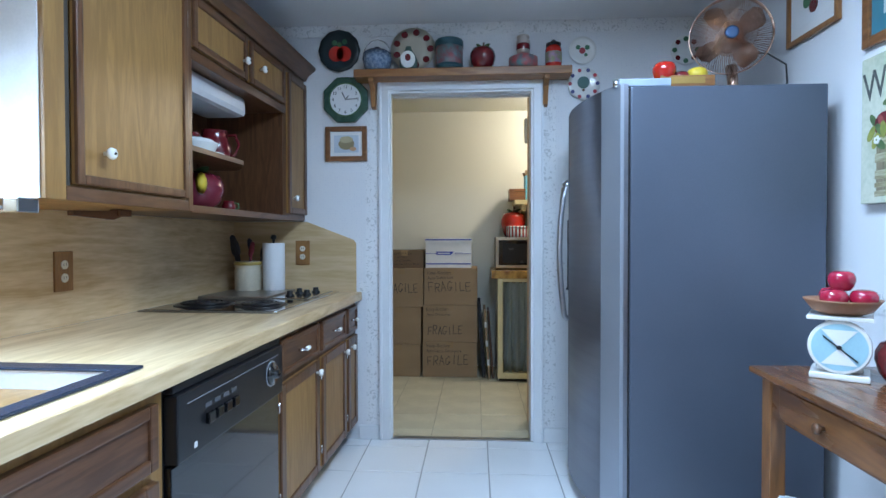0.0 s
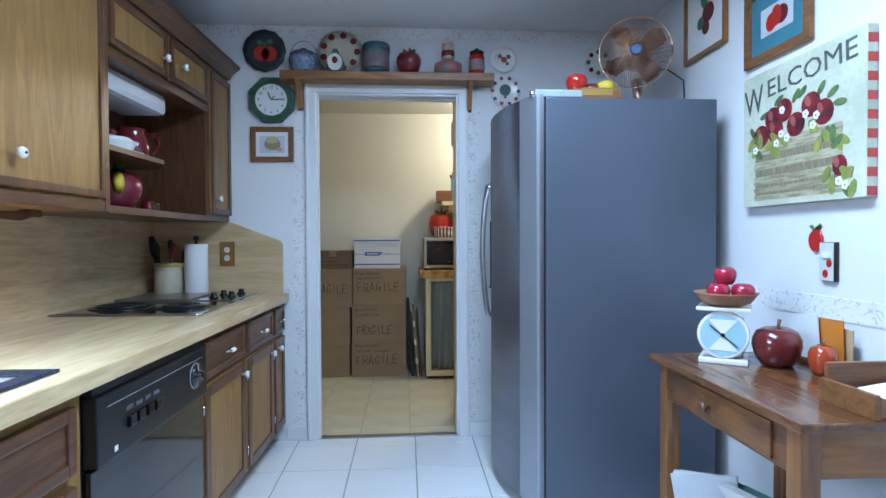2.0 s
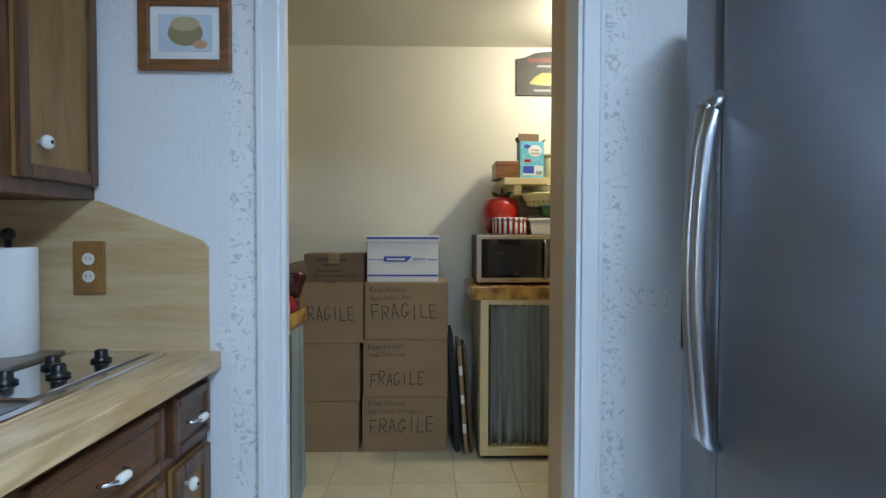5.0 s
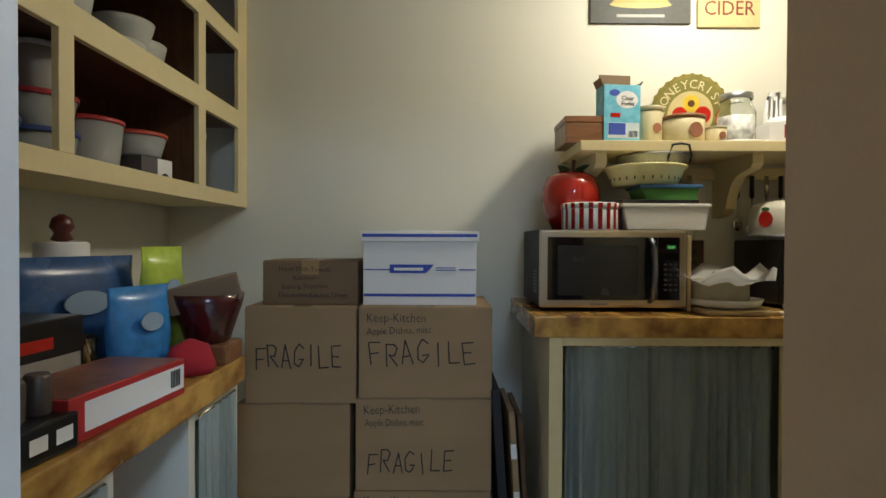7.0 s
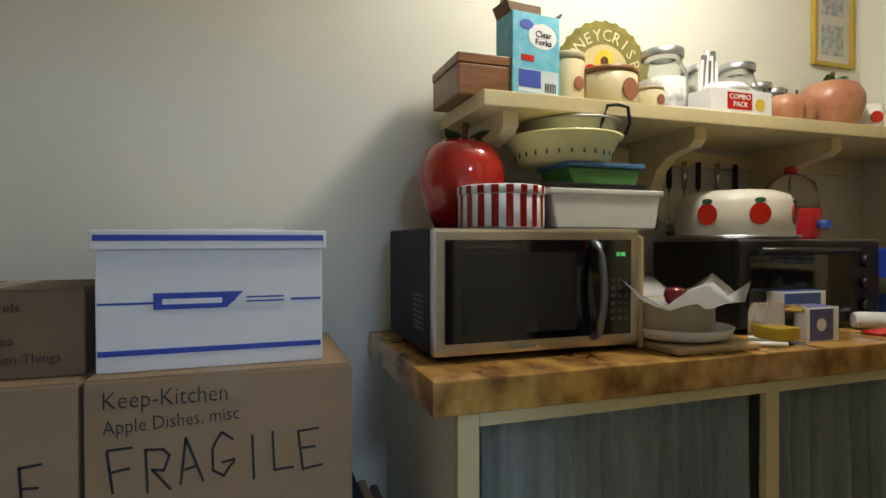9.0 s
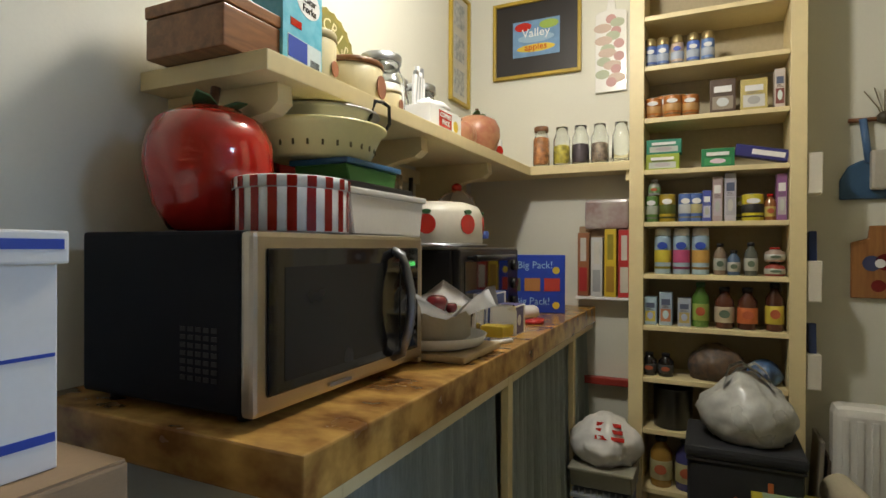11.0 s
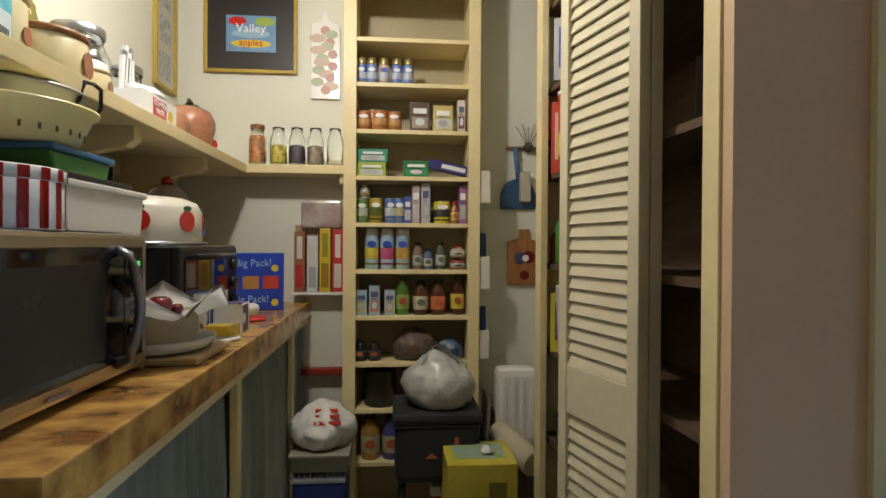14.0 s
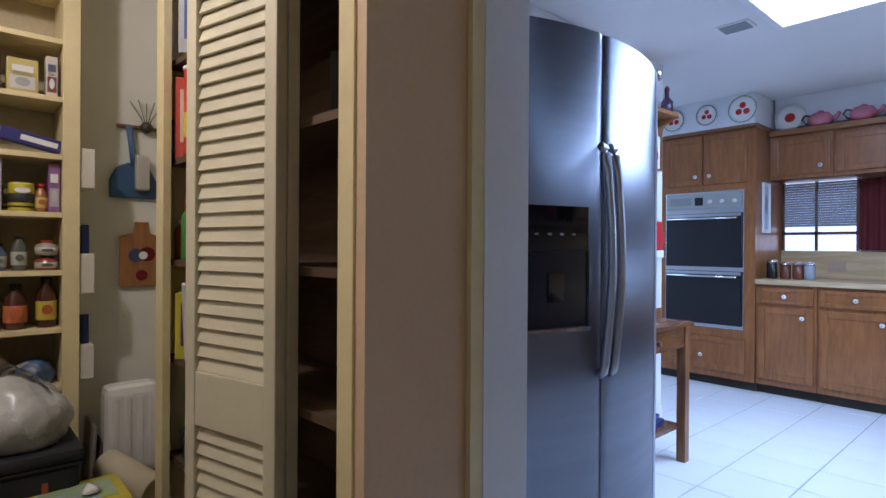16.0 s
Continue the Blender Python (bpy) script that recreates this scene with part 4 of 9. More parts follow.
def framed(name, m, w, h, bar_w, frame_mat, mat_col, label, art, depth=0.02, mats=0.03):
    """Picture on a wall; faces -y in its own axes, centre at the origin."""
    o = thing(name, m, label, "picture")
    bm = bmesh.new()
    for a in ((-w / 2, -h / 2, -w / 2 + bar_w, h / 2), (w / 2 - bar_w, -h / 2, w / 2, h / 2), (-w / 2 + bar_w, -h / 2, w / 2 - bar_w, -h / 2 + bar_w), (-w / 2 + bar_w, h / 2 - bar_w, w / 2 - bar_w, h / 2)):
        add_box(bm, a[0], -depth, a[1], a[2], -0.001, a[3], 0.004)
    part("frame", bm, frame_mat, o)
    part("mat_board", box(-w / 2 + bar_w, -0.008, -h / 2 + bar_w, w / 2 - bar_w, -0.002, h / 2 - bar_w), mat_col, o)
    iw, ih = w / 2 - bar_w - mats, h / 2 - bar_w - mats
    part("print", box(-iw, -0.0095, -ih, iw, -0.0085, ih), art[0], o)
    for k, (dx, dz, rx, rz, mm) in enumerate(art[1:]):
        part("printed_shape", moved(lathe([(1.0, 0), (1.0, 0.0008 + 0.0002 * k)], 16, squash=(rx, rz)), pose(dx, -0.0096, dz, 90, 0, 0)), mm, o)
    return o


framed("framed_print", pose(-0.728, DY - 0.001, 1.756), 0.25, 0.205, 0.03, M_DARK_X, M_PAPERWHITE, "small wood-framed print of a fruit basket", (paint(0.55, 0.62, 0.70), (0, 0.0, 0.048, 0.035, paint(0.30, 0.24, 0.13)), (0, 0.025, 0.04, 0.02, paint(0.5, 0.42, 0.25)), (0.04, -0.03, 0.02, 0.012, paint(0.6, 0.35, 0.2))), mats=0.022)
EAST = (0, 0, -90)
M_FRUIT = mat("fruit_picture", (0.40, 0.05, 0.05), 0.5, 0, 0.4, 18, 30, second=(0.55, 0.30, 0.10))
framed("framed_print", pose(RX - 0.001, 2.43, 2.25, *EAST), 0.36, 0.40, 0.022, M_PINE_Z, M_PAPERWHITE, "oak-framed botanical print of apples", (M_PAPERWHITE, (0.0, 0.07, 0.035, 0.05, M_LEAFP), (0.03, -0.01, 0.05, 0.045, M_DKRED), (-0.035, -0.04, 0.03, 0.03, M_LEAFP), (0.01, -0.075, 0.03, 0.03, M_DKRED)), mats=0.04)
framed("framed_print", pose(RX - 0.001, 1.925, 2.03, *EAST), 0.375, 0.30, 0.036, M_DARK_X, paint(0.05, 0.20, 0.26), "wood-framed apple print with a teal mat", (paint(0.55, 0.6, 0.62), (-0.03, -0.01, 0.03, 0.035, M_RED), (0.03, 0.0, 0.035, 0.035, M_DKRED), (0.0, 0.005, 0.03, 0.04, M_RED)), mats=0.06)
framed("framed_print", pose(RX - 0.001, 1.50, 2.18, *EAST), 0.30, 0.34, 0.03, M_DARK_X, M_PAPERWHITE, "wood-framed print high on the wall", (M_PAPERWHITE,), mats=0.05)

# canvas sign
cv = thing("welcome_canvas", pose(RX - 0.001, 1.78, 1.575, *EAST), "stretched canvas with WELCOME over a crate of apples", "canvas print")
W2, H2 = 0.303, 0.258
part("canvas", box(-W2, -0.035, -H2, W2, -0.001, H2, 0.003), mat("aged_canvas", (0.60, 0.61, 0.50), 0.7, 0, 0.12, 5, 60, 0.1, second=(0.42, 0.46, 0.34)), cv)
for k in range(9):
    part("edge_check", box(W2, -0.034, -H2 + 0.004 + k * 0.057, W2 + 0.001, -0.002, -H2 + 0.032 + k * 0.057), M_RED, cv)
M_LETTER = mat("worn_black_print", (0.05, 0.055, 0.052), 0.7, 0, 0.3, 30, 90, second=(0.12, 0.13, 0.12))
for ch, dx, sz, dz in (("W", -0.236, 0.15, 0.150), ("ELCOME", 0.055, 0.095, 0.190)):
    part("lettering", moved(text_mesh(ch, sz, width=0.115 if ch == "W" else 0.42), pose(dx, -0.0362, dz, 0, -3, 0)), M_LETTER, cv)
M_CRATE = mat("printed_crate_board", (0.46, 0.43, 0.29), 0.7, 0, 0.3, 12, 50, 0, (1, 1, 9), (0.24, 0.20, 0.11))
M_CRATE_GAP = mat("printed_crate_gap", (0.17, 0.14, 0.09), 0.7, 0, 0.3, 20, 60, 0, (9, 1, 1), (0.30, 0.25, 0.16))
part("printed_crate", box(-0.225, -0.0354, -0.235, 0.205, -0.0349, -0.02), M_CRATE_GAP, cv)
for z0, z1 in ((-0.062, -0.012), (-0.118, -0.088), (-0.176, -0.146), (-0.205, -0.188), (-0.236, -0.216)):
    part("printed_board", box(-0.232, -0.0358, z0, 0.212, -0.0353, z1), M_CRATE, cv)
M_APPLEP = mat("printed_apple", (0.25, 0.014, 0.022), 0.55, 0, 0.3, 16, 40, second=(0.05, 0.006, 0.012))
M_APPLEL = mat("printed_apple_light", (0.42, 0.10, 0.09), 0.6, 0, 0.3, 20, 60)
M_LEAFY = mat("printed_yellow_leaf", (0.33, 0.33, 0.07), 0.6, 0, 0.3, 18, 60, second=(0.17, 0.21, 0.05))
M_LEAFG = mat("printed_green_leaf", (0.13, 0.20, 0.07), 0.6, 0, 0.3, 18, 60, second=(0.05, 0.10, 0.04))
rng = random.Random(5)
DRAWN = []
for x, z in ((-0.17, 0.085), (-0.09, 0.125), (0.03, 0.125), (0.12, 0.115), (0.17, 0.09), (0.0, 0.12), (-0.24, 0.03), (0.2, 0.05)):
    DRAWN.append((x, z, 0.028, 0.012, rng.uniform(-60, 60), M_LEAFG))
for x, z in ((-0.063, 0.083), (-0.122, 0.065), (0.073, 0.072), (-0.19, 0.01), (-0.11, 0.02), (0.0, 0.02), (0.13, 0.035), (0.2, -0.15)):
    DRAWN.append((x, z, 0.045, 0.043, 0, M_APPLEP) if z > -0.1 else (x, z, 0.03, 0.034, 0, M_APPLEP))
    DRAWN.append((x - 0.014, z + 0.014, 0.013, 0.02, 20, M_APPLEL))
for k in range(26):
    x, z = (rng.uniform(-0.25, -0.05), rng.uniform(-0.075, -0.005)) if k < 11 else (rng.uniform(0.08, 0.27), rng.uniform(-0.075, 0.02)) if k < 20 else (rng.uniform(0.12, 0.26), rng.uniform(-0.235, -0.17))
    DRAWN.append((x, z, 0.03, 0.014, rng.uniform(30, 150), M_LEAFG if k % 4 == 3 else M_LEAFY))
for x, z in ((-0.075, 0.0), (-0.045, -0.02), (-0.10, -0.03), (-0.07, 0.085), (0.05, 0.045), (0.1, 0.03), (0.085, 0.0), (0.2, -0.2), (0.225, -0.215), (-0.22, -0.04)):
    for q in range(5):
        DRAWN.append((x + 0.0085 * math.cos(q * 1.257), z + 0.0085 * math.sin(q * 1.257), 0.0065, 0.0065, 0, M_PAPERWHITE))
    DRAWN.append((x, z, 0.004, 0.004, 0, M_LEAFY))
for k, (dx, dz, rx, rz, turn_by, mm) in enumerate(DRAWN):
    part("printed_shape", moved(lathe([(1.0, 0), (1.0, 0.0006 + 0.00003 * k)], 14, squash=(rx, rz)), pose(dx, -0.0358, dz, 90, 0, 0) @ pose(0, 0, 0, 0, 0, turn_by)), mm, cv)

# switch plate and apple ornament
sw = thing("switch_plate", pose(RX - 0.001, 1.655, 1.115, *EAST), "black-edged switch plate painted with strawberries", "switch plate")
part("plate", box(-0.035, -0.012, -0.065, 0.035, -0.001, 0.065, 0.003), M_BLACK, sw)
part("front", box(-0.035, -0.0145, -0.063, 0.026, -0.0125, 0.063), paint(0.62, 0.66, 0.62), sw)
part("toggle", box(-0.016, -0.022, 0.012, 0.016, -0.0145, 0.035, 0.002), M_WHITE, sw)
for dx, dz in ((0.008, -0.005), (-0.008, -0.04)):
    part("painted_strawberry", moved(lathe([(1, 0), (1, 0.001)], 12, squash=(0.012, 0.014)), pose(dx, -0.0146, dz, 90, 0, 0)), M_RED, sw)
ao = thing("apple_ornament", pose(RX - 0.001, 1.72, 1.185, *EAST), "flat red apple wall ornament with green leaves", "ornament")
part("apple_shape", moved(lathe([(0.03, 0), (0.034, 0.004), (0.03, 0.009)], 20, squash=(1, 1.2)), pose(0, 0, 0, 90, 0, 0)), M_RED, ao)
bm = leaf(bmesh.new(), (0, -0.006, 0.035), (0.03, -0.008, 0.055), 0.009)
leaf(bm, (0, -0.006, 0.035), (-0.026, -0.008, 0.05), 0.009)
part("leaf", bm, M_GREEN, ao)

# ---- refrigerator ----
FY0, FY1, FZ = 2.192, 3.105, 1.79
fr = thing("refrigerator", pose(0, 0, 0), "side-by-side refrigerator with grey sides and brushed steel doors", "refrigerator")
part("cabinet_body", box(0.640, FY0, 0.03, 1.38, FY1, FZ - 0.004, 0.006), M_FRIDGE, fr, "dark grey textured steel side")
part("gasket", box(0.632, FY0 + 0.01, 0.06, 0.640, FY1 - 0.01, FZ - 0.01), M_BLACK, fr)
part("hinge_cover", box(0.60, FY0 + 0.015, FZ, 0.80, FY0 + 0.13, FZ + 0.032, 0.006), paint(0.30, 0.36, 0.44, 0.4), fr, "light grey hinge cover")
part("hinge_cover", box(0.60, FY1 - 0.13, FZ, 0.80, FY1 - 0.015, FZ + 0.032, 0.006), paint(0.30, 0.36, 0.44, 0.4), fr)
part("hinge_pin", lathe([(0.012, 0), (0.012, 0.03)], 12, (0.59, FY0 + 0.03, FZ + 0.0)), M_CHROME, fr)
part("base_grille", box(0.60, FY0 + 0.02, 0.005, 1.30, FY1 - 0.02, 0.05), M_BLACK, fr)
YM = 2.73


def front_x(y):
    """Bowed front of both doors."""
    k = (y - (FY0 + FY1) / 2) / ((FY1 - FY0) / 2)
    return 0.488 + 0.116 * k * k


def bowed_door(y0, y1):
    bm = bmesh.new()
    n = 20
    ys = [y0 + (y1 - y0) * i / n for i in range(n + 1)]
    prof = [(0.632, ys[0])] + [(front_x(y) + (0.006 if i in (0, n) else 0), y) for i, y in enumerate(ys)] + [(0.632, ys[-1])]
    zs = [0.06, FZ + 0.008]
    a = [bm.verts.new((x, y, zs[0])) for x, y in prof]
    b = [bm.verts.new((x, y, zs[1])) for x, y in prof]
    m = len(prof)
    for i in range(m):
        f = bm.faces.new((a[i], a[(i + 1) % m], b[(i + 1) % m], b[i]))
        f.smooth = 0 < i < m - 2
    bm.faces.new(list(reversed(a)))
    bm.faces.new(b)
    return bm


fd = part("fresh_food_door", bowed_door(FY0 + 0.003, YM - 0.002), M_STEEL, fr, "brushed stainless steel door")
zd = part("freezer_door", bowed_door(YM + 0.002, FY1 - 0.003), M_STEEL, fr, "brushed stainless steel freezer door with dispenser")
for d, y in ((fd, YM - 0.022), (zd, YM + 0.022)):
    x = front_x(y)
    pts = [(x - 0.004, y, 0.80), (x - 0.022, y, 0.815)] + [(x - 0.024 - 0.022 * math.sin(math.pi * i / 12), y, 0.83 + 0.61 * i / 12) for i in range(13)] + [(x - 0.022, y, 1.455), (x - 0.004, y, 1.47)]
    part("door_handle", tube(pts, 0.0125, 14), M_STEEL_H, d, "bowed tubular steel handle")


def bowed_patch(y0, y1, z0, z1, proud, deep=0.012):
    """A panel that follows the bow of the doors."""
    ys = [y0 + (y1 - y0) * i / 8 for i in range(9)]
    prof = [(front_x(y) - proud, y) for y in ys] + [(front_x(y) + deep, y) for y in reversed(ys)]
    return prism(prof, "z", z0, z1)


part("door_end", bowed_patch(FY0 + 0.002, 2.305, 0.062, FZ + 0.006, 0.0015), mat("satin_door_end", (0.34, 0.37, 0.42), 0.34, 0.55, 0.05, 3, 200), fd, "bright satin end of the door")
dp = part("dispenser_panel", bowed_patch(2.800, 3.030, 1.163, 1.287, 0.005), M_BLACKGLOSS, zd, "black glass dispenser control panel")
# flat black patch stands in for the dark hollow of the recess
dr = part("dispenser_recess", bowed_patch(2.804, 3.026, 0.948, 1.162, 0.002), paint(0.010, 0.012, 0.022, 0.2), zd, "flat black patch for the dark recess")
part("dispenser_tray", bowed_patch(2.796, 3.034, 0.936, 0.947, 0.012), M_CHROME, zd)
for y0, y1 in ((2.796, 2.8035), (3.0265, 3.034)):
    part("dispenser_trim", bowed_patch(y0, y1, 0.948, 1.162, 0.005), M_BLACK, zd)
part("paddle", bowed_patch(2.89, 2.94, 1.02, 1.10, 0.008), M_BLACKGLOSS, dr)
for k in range(4):
    part("panel_light", bowed_patch(2.85 + 0.04 * k, 2.862 + 0.04 * k, 1.205, 1.211, 0.0058), paint(0.25, 0.28, 0.33), dp)

# on top of the refrigerator
fan = thing("desk_fan", pose(1.20, 2.55, FZ - 0.003), "copper metal desk fan with wire cage", "fan")
M_COPPER = mat("brushed_copper", (0.56, 0.36, 0.27), 0.26, 1.0, 0.08, 5, 60)
part("base", lathe([(0.09, 0), (0.095, 0.006), (0.09, 0.02), (0.03, 0.03), (0.022, 0.05)], 28), M_COPPER, fan)
part("neck", rod((0.0, 0.02, 0.04), (0.0, 0.05, 0.19), 0.02, 12, 0.026), M_COPPER, fan)
HEAD = pose(-0.03, 0.0, 0.30, 90, 0, -18)
part("motor", moved(lathe([(0.03, -0.09), (0.055, -0.08), (0.06, -0.01), (0.05, 0.0)], 20), HEAD), M_COPPER, fan)
R0 = 0.168
cage = bmesh.new()
for k in range(96):
    a = 2 * math.pi * k / 96
    p = []
    for i in range(8):
        u = i / 7
        p.append(((0.03 + (R0 - 0.03) * u) * math.cos(a + 0.35 * u), (0.03 + (R0 - 0.03) * u) * math.sin(a + 0.35 * u), 0.085 - 0.045 * u ** 3))
    for q, r in zip(p, p[1:]):
        add_rod(cage, q, r, 0.0017, 3)
part("front_cage", moved(cage, HEAD), M_COPPER, fan, "spiral copper wire guard")
cage = bmesh.new()
for k in range(36):
    a = 2 * math.pi * k / 36
    for u0, u1 in ((0.3, 0.7), (0.7, 1.0)):
        add_rod(cage, (R0 * u0 * math.cos(a), R0 * u0 * math.sin(a), -0.02 + 0.05 * u0 ** 3), (R0 * u1 * math.cos(a), R0 * u1 * math.sin(a), -0.02 + 0.05 * u1 ** 3), 0.0011, 3)
part("back_cage", moved(cage, HEAD), M_COPPER, fan)
for rr, zz in ((R0, 0.04), (R0 * 0.985, 0.03), (R0 * 0.6, 0.076)):
    part("cage_ring", moved(tube([(rr * math.cos(t), rr * math.sin(t), zz) for t in [2 * math.pi * i / 40 for i in range(41)]], 0.003 if rr > R0 * 0.9 else 0.0014, 6), HEAD), M_COPPER, fan)
part("badge", moved(lathe([(0.028, 0.083), (0.028, 0.09), (0.02, 0.093)], 20), HEAD), paint(0.08, 0.14, 0.26, 0.2, 0.6), fan, "blue round badge")
for k in range(4):
    a = k * math.pi / 2 + 0.5
    bm = bmesh.new()
    vs = []
    for u, w, zt in ((0.03, 0.02, 0.0), (0.08, 0.05, 0.008), (0.13, 0.055, 0.012), (0.152, 0.03, 0.012)):
        vs.append((bm.verts.new((u, -w * 0.6, 0.02 - zt)), bm.verts.new((u, w, 0.03 + zt))))
    for (p, q), (r, s) in zip(vs, vs[1:]):
        bm.faces.new((p, q, s, r))
    g = bmesh.ops.solidify(bm, geom=bm.faces[:], thickness=0.002)
    part("blade", moved(bm, HEAD @ pose(0, 0, 0.005, 0, 0, math.degrees(a))), M_COPPER, fan, "copper fan blade")
part("power_cord", tube([(0.08, 0.05, 0.25), (0.15, 0.03, 0.24), (0.215, 0.0, 0.18), (0.22, 0.0, 0.1), (0.19, 0.0, 0.02), (0.15, 0.02, 0.012), (0.1, -0.02, 0.012), (0.05, -0.03, 0.01)], 0.004), M_BLACK, fan, "black power cord")
cra = thing("apple_crate", pose(0.915, 2.43, FZ - 0.003), "small wooden crate of artificial fruit on the refrigerator", "crate")
for a in ((-0.11, -0.08, 0, 0.11, -0.072, 0.085), (-0.11, 0.072, 0, 0.11, 0.08, 0.085), (-0.11, -0.072, 0, -0.102, 0.072, 0.085), (0.102, -0.072, 0, 0.11, 0.072, 0.085), (-0.102, -0.072, 0, 0.102, 0.072, 0.008)):
    part("board", box(*a, 0.002), M_PINE_X, cra)
part("label_bar", box(-0.07, -0.0812, 0.05, 0.07, -0.0802, 0.078), paint(0.4, 0.24, 0.06), cra)
for x, y, z, r, m in ((-0.085, -0.045, 0.07, 0.048, M_RED), (-0.01, -0.02, 0.045, 0.042, M_DKRED), (0.03, 0.03, 0.05, 0.04, M_RED), (0.055, -0.03, 0.055, 0.043, M_YELLOW), (0.08, 0.04, 0.04, 0.04, M_DKRED)):
    part("fruit", apple(bmesh.new(), r, (x, y, z)), m, cra, "shiny artificial fruit")
lem = single("lemon", moved(lathe([(0.004, -0.06), (0.016, -0.05), (0.042, -0.014), (0.042, 0.016), (0.016, 0.05), (0.004, 0.06)], 18), pose(0, 0, 0.043, 0, 90, 0)), M_YELLOW, pose(0.735, 2.40, FZ - 0.003), "yellow artificial lemon on the refrigerator", "fruit")

# ---- table by the wall ----
TZ = 0.772
tb = thing("side_table", pose(0, 0, 0), "oiled wooden side table with one drawer", "table")
part("tabletop", box(0.945, 1.095, TZ - 0.022, 1.455, 1.885, TZ, 0.006), M_TABLE_Y, tb)
for x, y in ((0.985, 1.14), (0.985, 1.80), (1.41, 1.14), (1.41, 1.80)):
    part("leg", box(x - 0.025, y - 0.025, 0.0, x + 0.025, y + 0.025, TZ - 0.0225, 0.004), M_TABLE_Z, tb)
part("apron", box(0.967, 1.166, 0.635, 0.985, 1.774, TZ - 0.0225), M_TABLE_Y, tb)
part("apron", box(1.39, 1.166, 0.635, 1.41, 1.774, TZ - 0.0225), M_TABLE_Y, tb)
part("apron", box(1.011, 1.12, 0.635, 1.384, 1.14, TZ - 0.0225), M_PINE_X, tb)
part("apron", box(1.011, 1.80, 0.635, 1.384, 1.82, TZ - 0.0225), M_PINE_X, tb)
dwr = part("drawer_front", box(0.958, 1.22, 0.645, 0.967, 1.72, 0.74, 0.003), M_TABLE_Y, tb)
part("drawer_knob", moved(lathe([(0.006, 0), (0.006, 0.01), (0.016, 0.016), (0.014, 0.026), (0.004, 0.028)], 14), pose(0.958, 1.50, 0.69, 0, -90, 0)), M_DARK_Z, dwr)
part("low_shelf", box(1.0, 1.13, 0.18, 1.40, 1.81, 0.20), M_TABLE_Y, tb)

sc = thing("kitchen_scale", pose(1.15, 1.745, TZ, 0, 0, 56), "white vintage kitchen scale with a blue dial", "scale")
part("foot", box(-0.07, -0.075, 0, 0.075, 0.075, 0.018, 0.005), M_WHITE, sc)
part("housing", box(-0.03, -0.06, 0.018, 0.06, 0.06, 0.15, 0.012), M_WHITE, sc)
dl = part("dial", moved(lathe([(0.078, 0), (0.08, 0.01), (0.08, 0.03), (0.076, 0.034)], 36), pose(-0.03, 0, 0.098, 0, -90, 0)), M_WHITE, sc)
part("dial_face", moved(lathe([(0.07, 0), (0.07, 0.001)], 36), pose(-0.064, 0, 0.098, 0, -90, 0)), paint(0.35, 0.58, 0.66), dl, "pale blue dial face")
for s in (-1, 1):
    part("dial_wedge", prism([(0, 0.098), (-0.045, 0.098 + s * 0.052), (0.045, 0.098 + s * 0.052)], "x", -0.0662, -0.0655), M_PAPERWHITE, dl)
part("needle", rod((-0.068, 0.04, 0.13), (-0.068, -0.045, 0.06), 0.002, 6), M_BLACK, dl)
part("hub", moved(lathe([(0.007, 0), (0.006, 0.005)], 12), pose(-0.067, 0, 0.098, 0, -90, 0)), M_BLACK, dl)
part("platform", box(-0.075, -0.082, 0.178, 0.085, 0.082, 0.19, 0.003), M_WHITE, sc)
part("platform_post", rod((0.01, 0, 0.15), (0.01, 0, 0.178), 0.02, 12), M_WHITE, sc)
bw = thing("wooden_bowl", pose(1.155, 1.745, TZ + 0.1905), "turned wooden bowl on the scale", "bowl")
part("bowl", lathe([(0.05, 0), (0.078, 0.012), (0.098, 0.04), (0.103, 0.047), (0.094, 0.044), (0.06, 0.014)], 32), mat("turned_maple", (0.36, 0.17, 0.09), 0.45, 0, 0.15, 6, 60), bw)
for x, y, z in ((-0.043, -0.03, 0.018), (0.035, -0.045, 0.018), (0.0, 0.045, 0.018), (-0.005, -0.005, 0.072)):
    single("red_apple", apple(bmesh.new(), 0.037), mat("candy_apple", (0.42, 0.015, 0.05), 0.12, 0, 0.2, 9, 50, coat=0.6), pose(1.155 + x, 1.745 + y, TZ + 0.1905 + z), "shiny red artificial apple in the bowl", "apple", "apples in the bowl")
apple_jar(pose(1.275, 1.65, TZ), 0.074, "large dark red glazed apple on the table", mat("deep_red_glaze", (0.16, 0.02, 0.022), 0.22, 0, 0.3, 9, 60, coat=0.5), leaves=False)
apple_jar(pose(1.335, 1.525, TZ), 0.04, "small orange-red glass apple on the table", mat("orange_red_glaze", (0.45, 0.06, 0.02), 0.15, 0, 0.2, 6, 40, coat=0.5), leaves=False, tall=1.25)
lh = thing("letter_holder", pose(1.412, 1.645, TZ, 0, 0, 0), "holder stuffed with letters and cards", "letter holder")
part("rack", box(-0.02, -0.13, 0, 0.03, 0.13, 0.02, 0.003), M_DARK_X, lh)
